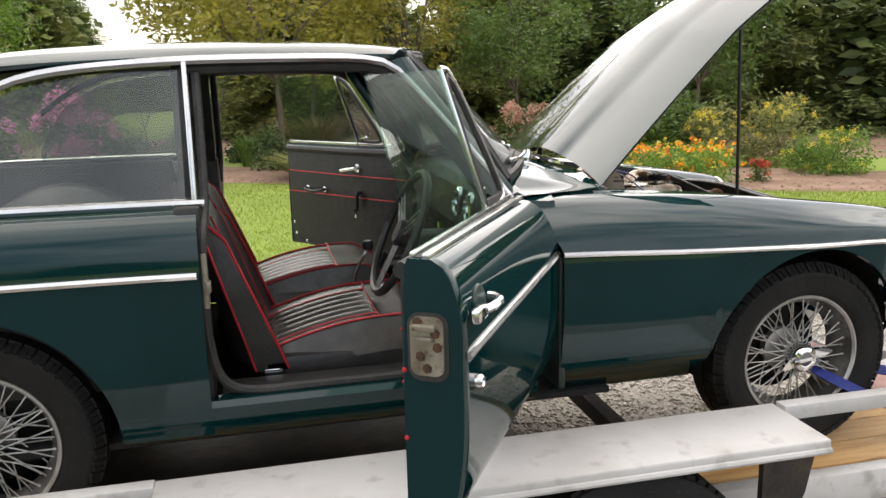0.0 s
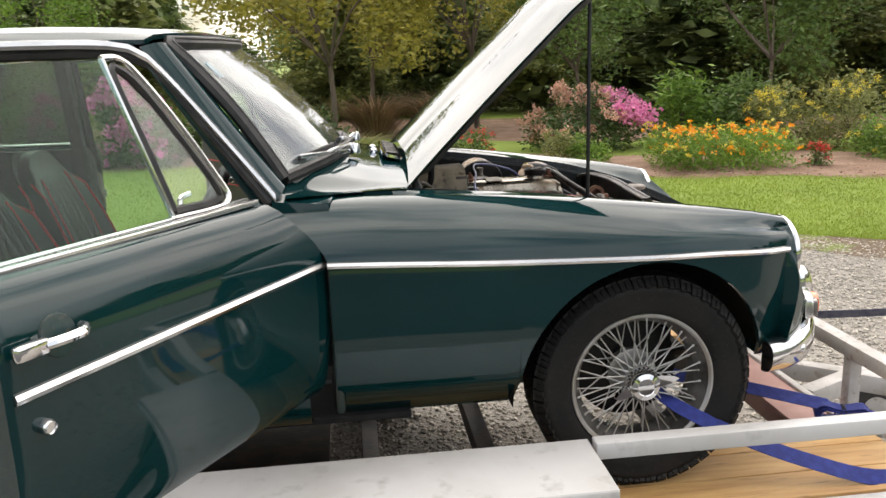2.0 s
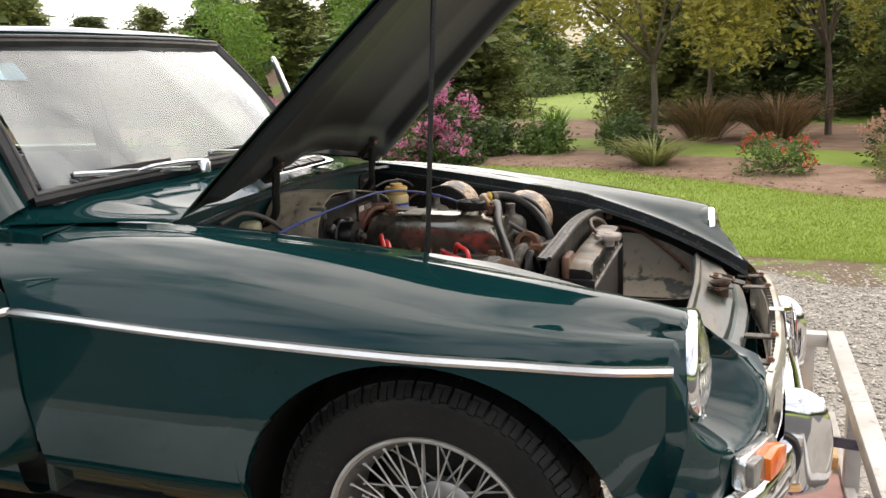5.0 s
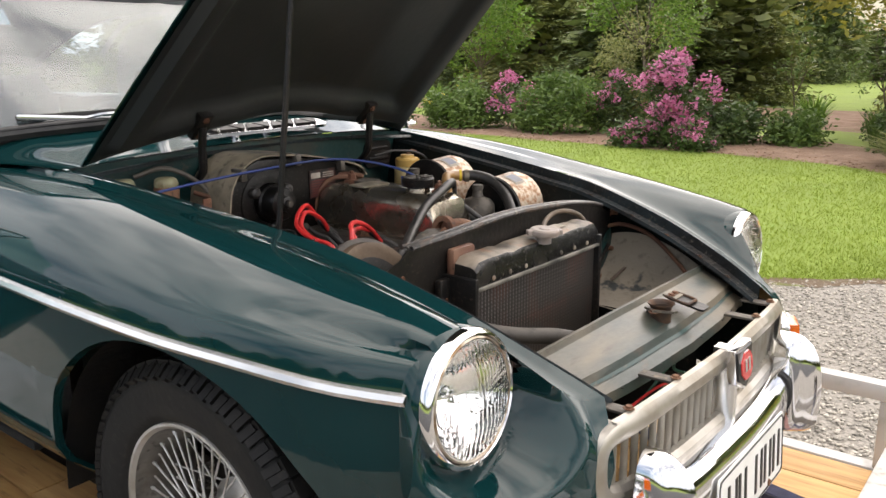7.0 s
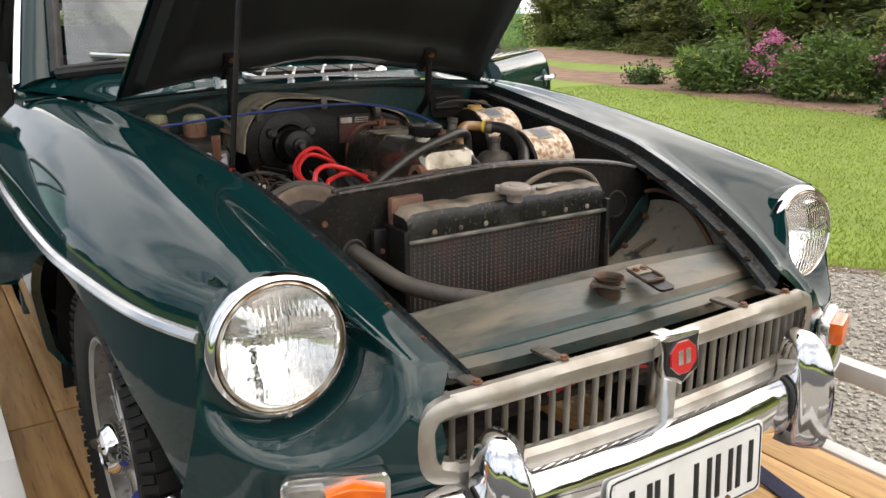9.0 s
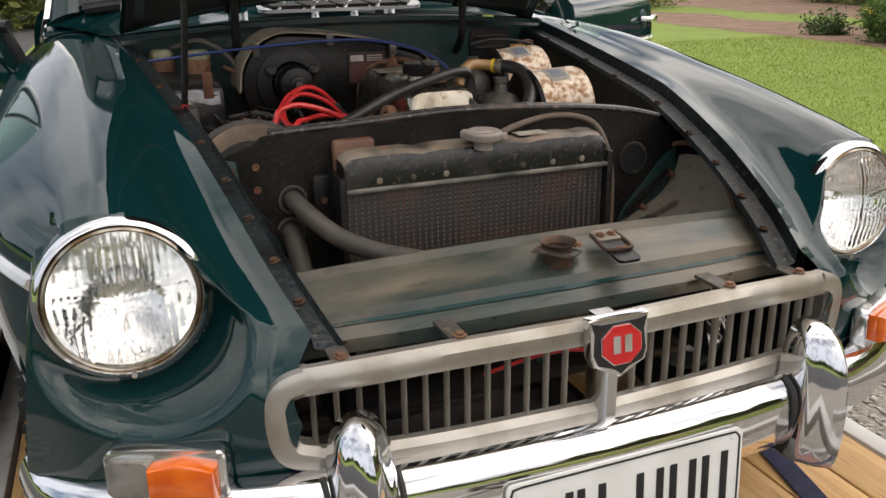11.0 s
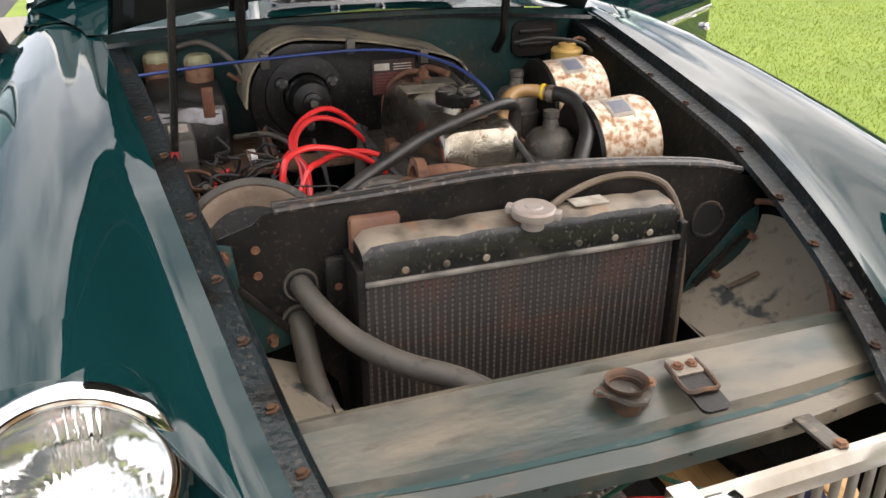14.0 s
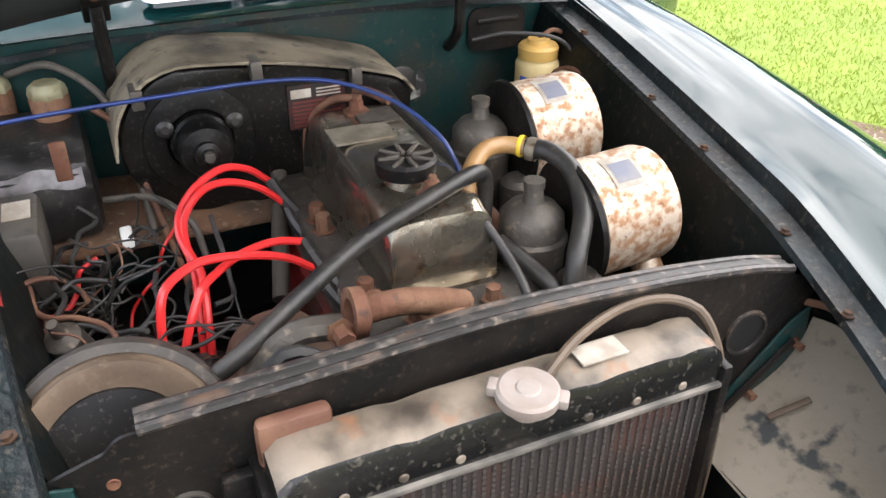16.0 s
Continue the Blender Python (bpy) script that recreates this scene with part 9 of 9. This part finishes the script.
for k in range(12):
    m = Matrix.Translation((-34 + 4.6 * k + math.sin(3 * k), 50 + 3 * math.sin(1.9 * k), GROUND)) @ Matrix.Rotation(1.7 * k, 4, 'Z') @ Matrix.Scale(0.8 + 0.12 * math.sin(5 * k), 4, (0, 0, 1))
    copy_thing(light_firs[k % 2], m)


def broadleaf(name, label, pos, r, z0, z1, mat, n=5000, leaf=0.13, lumps=26, trunk=0.09, lean=(0, 0)):
    root = tagged(empty(name, None, Matrix.Translation((pos[0], pos[1], GROUND))), label, "tree", "broadleaf trees")
    pts, heads = lumpy((lean[0], lean[1], (z0 + z1) / 2), (r, r, (z1 - z0) / 2), lumps, n, 0.30, -0.9)
    woody("trunk", root, (0, 0, 0), heads, trunk, 9, 0.42)
    cloud("crown", leaves(pts, leaf, 0.5, 0.42, 2, 0.10, 0.3), mat, root)
    return root


broadleaf("walnut_tree", "open yellow-green broadleaf tree with thin limbs", (-1.0, 14.4), 3.0, 0.9, 6.4, WALNUT, 7500, 0.15, 34, 0.07)
broadleaf("fruit_tree", "yellow-green small tree with bare lower limbs", (2.25, 16.2), 1.7, 1.4, 6.0, WALNUT, 3000, 0.13, 18, 0.07)
broadleaf("young_tree", "mid-green young broadleaf tree", (4.4, 15.2), 1.6, 0.6, 5.0, MIDGREEN, 4000, 0.12, 20, 0.05)
broadleaf("young_tree", "mid-green young broadleaf tree", (8.2, 14.2), 1.7, 0.4, 5.5, MIDGREEN, 4000, 0.14, 20, 0.05)
broadleaf("birch_tree", "bright green airy tree behind the pink bush", (-7.6, 17.6), 1.9, 1.0, 6.0, BRIGHT, 4500, 0.12, 22, 0.05)
broadleaf("young_tree", "bright green young tree beside the shelter belt", (-12.5, 17.5), 1.3, 0.6, 4.2, BRIGHT, 3000, 0.12, 16, 0.05)
broadleaf("sapling", "thin sapling with few leaves", (-3.9, 16.6), 0.35, 0.9, 2.2, MIDGREEN, 120, 0.10, 6, 0.02)
broadleaf("sapling", "thin sapling with few leaves", (-2.3, 17.4), 0.8, 0.6, 2.6, MIDGREEN, 300, 0.10, 9, 0.02)
broadleaf("walnut_tree", "open yellow-green broadleaf tree with thin limbs", (-0.2, 17.5), 1.7, 1.2, 6.0, WALNUT, 3000, 0.14, 20, 0.06)

PINKS = "rhododendron bushes"
shrub("rhododendron", "rhododendron covered in bright pink flowers", (-4.45, 11.9), 0.62, 0.60, 1.50, DARKLEAF, 1300, 0.10, 15, 0.4, (("blossom", PINK, 0.06, 125, None),), group=PINKS)
shrub("rhododendron", "low rhododendron with pink flowers", (-5.0, 11.5), 0.42, 0.36, 0.50, DARKLEAF, 600, 0.09, 8, 0.4, (("blossom", PINK, 0.05, 32, None),), group=PINKS)
shrub("rhododendron", "low rhododendron with pink flowers", (-3.95, 11.5), 0.42, 0.36, 0.48, DARKLEAF, 500, 0.09, 8, 0.4, (("blossom", PINK, 0.05, 30, None),), group=PINKS)
shrub("rhododendron", "small rhododendron with pink flowers", (-8.6, 13.2), 0.5, 0.5, 1.15, DARKLEAF, 500, 0.09, 9, 0.4, (("blossom", PINK, 0.055, 46, None),), group=PINKS)
shrub("rhododendron", "fading rhododendron with salmon and pink flowers", (3.35, 11.2), 1.12, 0.9, 1.14, DARKLEAF, 1500, 0.09, 16, 0.4, (("faded_blossom", SALMON, 0.055, 130, (-1, 0.6, 0.0)), ("blossom", PINK, 0.06, 260, (1, 0.0, 0.25))), group=PINKS)
shrub("rhododendron", "small rhododendron with pink flowers", (-6.2, 13.4), 0.7, 0.6, 1.2, DARKLEAF, 800, 0.10, 10, 0.4, (("blossom", PINK, 0.06, 30, None),), group=PINKS)
shrub("peony_bush", "leafy mid-green peony bush", (-7.3, 12.9), 0.95, 0.75, 1.30, MIDGREEN, 1500, 0.13, 14, 0.35)
shrub("peony_bush", "leafy mid-green peony bush with pale buds", (-9.6, 12.8), 0.85, 0.7, 0.95, MIDGREEN, 1300, 0.12, 12, 0.35, (("bud", YELLOWFL, 0.03, 6, None),))
shrub("pale_shrub", "pale yellow-green airy shrub", (-6.3, 14.2), 0.95, 0.9, 2.5, PALELEAF, 1700, 0.07, 18)
shrub("garden_shrub", "dark green leafy shrub in the bed", (-2.86, 13.1), 0.5, 0.45, 0.60, MIDGREEN, 700, 0.12, 9, 0.35)
shrub("garden_shrub", "small dark green shrub in the bed", (-1.1, 12.6), 0.5, 0.4, 0.75, DARKLEAF, 500, 0.09, 8)
shrub("garden_shrub", "small dark green shrub in the bed", (-11.6, 12.9), 0.45, 0.4, 0.5, DARKLEAF, 400, 0.09, 7)
shrub("garden_shrub", "dark green shrub under the trees", (-1.6, 14.6), 0.5, 0.45, 0.50, DARKLEAF, 800, 0.10, 10)
shrub("garden_shrub", "dark green shrub beside the lawn", (-4.0, 12.9), 0.7, 0.6, 0.7, DARKLEAF, 900, 0.10, 10)
shrub("azalea", "low azalea with small red flowers", (1.0, 10.1), 0.55, 0.45, 0.6, MIDGREEN, 500, 0.06, 9, 0.45, (("blossom", REDFL, 0.03, 26, None),))
shrub("garden_shrub", "grey-green low shrub in the bed", (2.4, 9.5), 0.28, 0.25, 0.55, PALELEAF, 260, 0.06, 6)
shrub("garden_shrub", "round bright green shrub in the bed", (2.85, 9.4), 0.36, 0.32, 0.42, BRIGHT, 380, 0.06, 7)
shrub("garden_shrub", "tall leafy green plant behind the flowers", (5.0, 11.0), 0.5, 0.5, 1.15, BRIGHT, 800, 0.16, 10, 0.22)
shrub("garden_shrub", "tall leafy green plant behind the flowers", (5.9, 10.6), 0.55, 0.5, 1.1, MIDGREEN, 700, 0.16, 10, 0.22)
shrub("spirea", "yellow-leaved shrub behind the lawn", (6.2, 9.9), 0.75, 0.6, 1.0, PALELEAF, 1000, 0.07, 11, 0.45, (("leaf_tip", YELLOWFL, 0.03, 40, None),))
shrub("spirea", "yellow-leaved shrub behind the lawn", (7.3, 9.5), 0.9, 0.7, 1.15, PALELEAF, 1200, 0.07, 12, 0.45, (("leaf_tip", YELLOWFL, 0.03, 40, None),))
shrub("garden_shrub", "rounded bright green shrub by the lawn", (7.2, 8.3), 0.75, 0.6, 0.75, BRIGHT, 1100, 0.06, 10, 0.45, (("blossom", YELLOWFL, 0.03, 20, None),))
shrub("heath", "small red flowering plant at the bed's edge", (5.65, 7.95), 0.22, 0.2, 0.32, MIDGREEN, 160, 0.05, 5, 0.45, (("blossom", REDFL, 0.03, 26, None),))
shrub("garden_shrub", "mid-green shrub by the lawn", (9.0, 7.9), 0.9, 0.7, 1.0, MIDGREEN, 1000, 0.08, 10)


def blades(name, label, pos, r, h, mat, n=260, width=0.012, category="grass", group="", lean=0.35):
    """A tuft of arching blades."""
    root = tagged(empty(name, None, Matrix.Translation((pos[0], pos[1], GROUND))), label, category, group)
    a = rng.uniform(0, 2 * np.pi, n)
    d = np.stack([np.cos(a), np.sin(a), 0 * a], -1)
    s = np.stack([-np.sin(a), np.cos(a), 0 * a], -1) * width
    b = d * (r * 0.35 * rng.uniform(0, 1, n))[:, None]
    hh = h * rng.uniform(0.6, 1.1, n)
    out = r * rng.uniform(0.3, 1.1, n) * lean / 0.35
    m = b + d * (out * 0.4)[:, None] + np.array([0, 0, 1.0]) * (hh * 0.7)[:, None]
    t = b + d * out[:, None] + np.array([0, 0, 1.0]) * hh[:, None]
    cloud("blade", np.concatenate([np.stack([b - s, b + s, m + s, m - s], 1), np.stack([m - s, m + s, t, t], 1)]), mat, root)
    return root


blades("tussock_grass", "dry brown tussock grass under the trees", (-0.1, 15.4), 1.0, 0.85, TUSSOCK, 520, 0.010, lean=0.5, group="tussocks")
blades("tussock_grass", "dry brown tussock grass under the trees", (1.3, 15.6), 1.05, 0.9, TUSSOCK, 520, 0.010, lean=0.5, group="tussocks")
blades("iris_clump", "upright bright green iris leaves", (-10.7, 13.2), 0.35, 0.85, BRIGHT, 160, 0.02, "plant")
blades("iris_clump", "upright bright green iris leaves", (-2.9, 14.3), 0.35, 0.75, BRIGHT, 140, 0.02, "plant")
blades("iris_clump", "upright green iris leaves", (-1.7, 13.6), 0.3, 0.6, MIDGREEN, 140, 0.02, "plant")
blades("daylily", "arching pale green strap leaves at the bed's edge", (-0.7, 11.2), 0.55, 0.45, PALELEAF, 220, 0.014, "plant", lean=0.7)
# orange flower border
root = tagged(empty("flower_border", None, Matrix.Translation((4.35, 8.35, GROUND))), "thick border of orange flowers with feathery leaves", "flowers")
c = np.stack([rng.uniform(-0.85, 0.95, 900), rng.uniform(-0.6, 0.6, 900), rng.uniform(0.05, 0.46, 900)], -1)
cloud("foliage", leaves(c, 0.10, 0.9, 0.22, 6, 0.05), BRIGHT, root)
c = np.stack([rng.uniform(-0.85, 0.95, 120), rng.uniform(-0.62, 0.6, 120), rng.uniform(0.22, 0.62, 120)], -1)
tagged(cloud("petal", leaves(c, 0.055, 0.6, 0.8, 6, 0.012), ORANGE, root), kind="stuff")
c = np.stack([rng.uniform(-0.85, 0.95, 70), rng.uniform(-0.62, 0.6, 70), rng.uniform(0.25, 0.62, 70)], -1)
tagged(cloud("pale_petal", leaves(c, 0.05, 0.6, 0.8, 6, 0.012), YELLOWFL, root), kind="stuff")
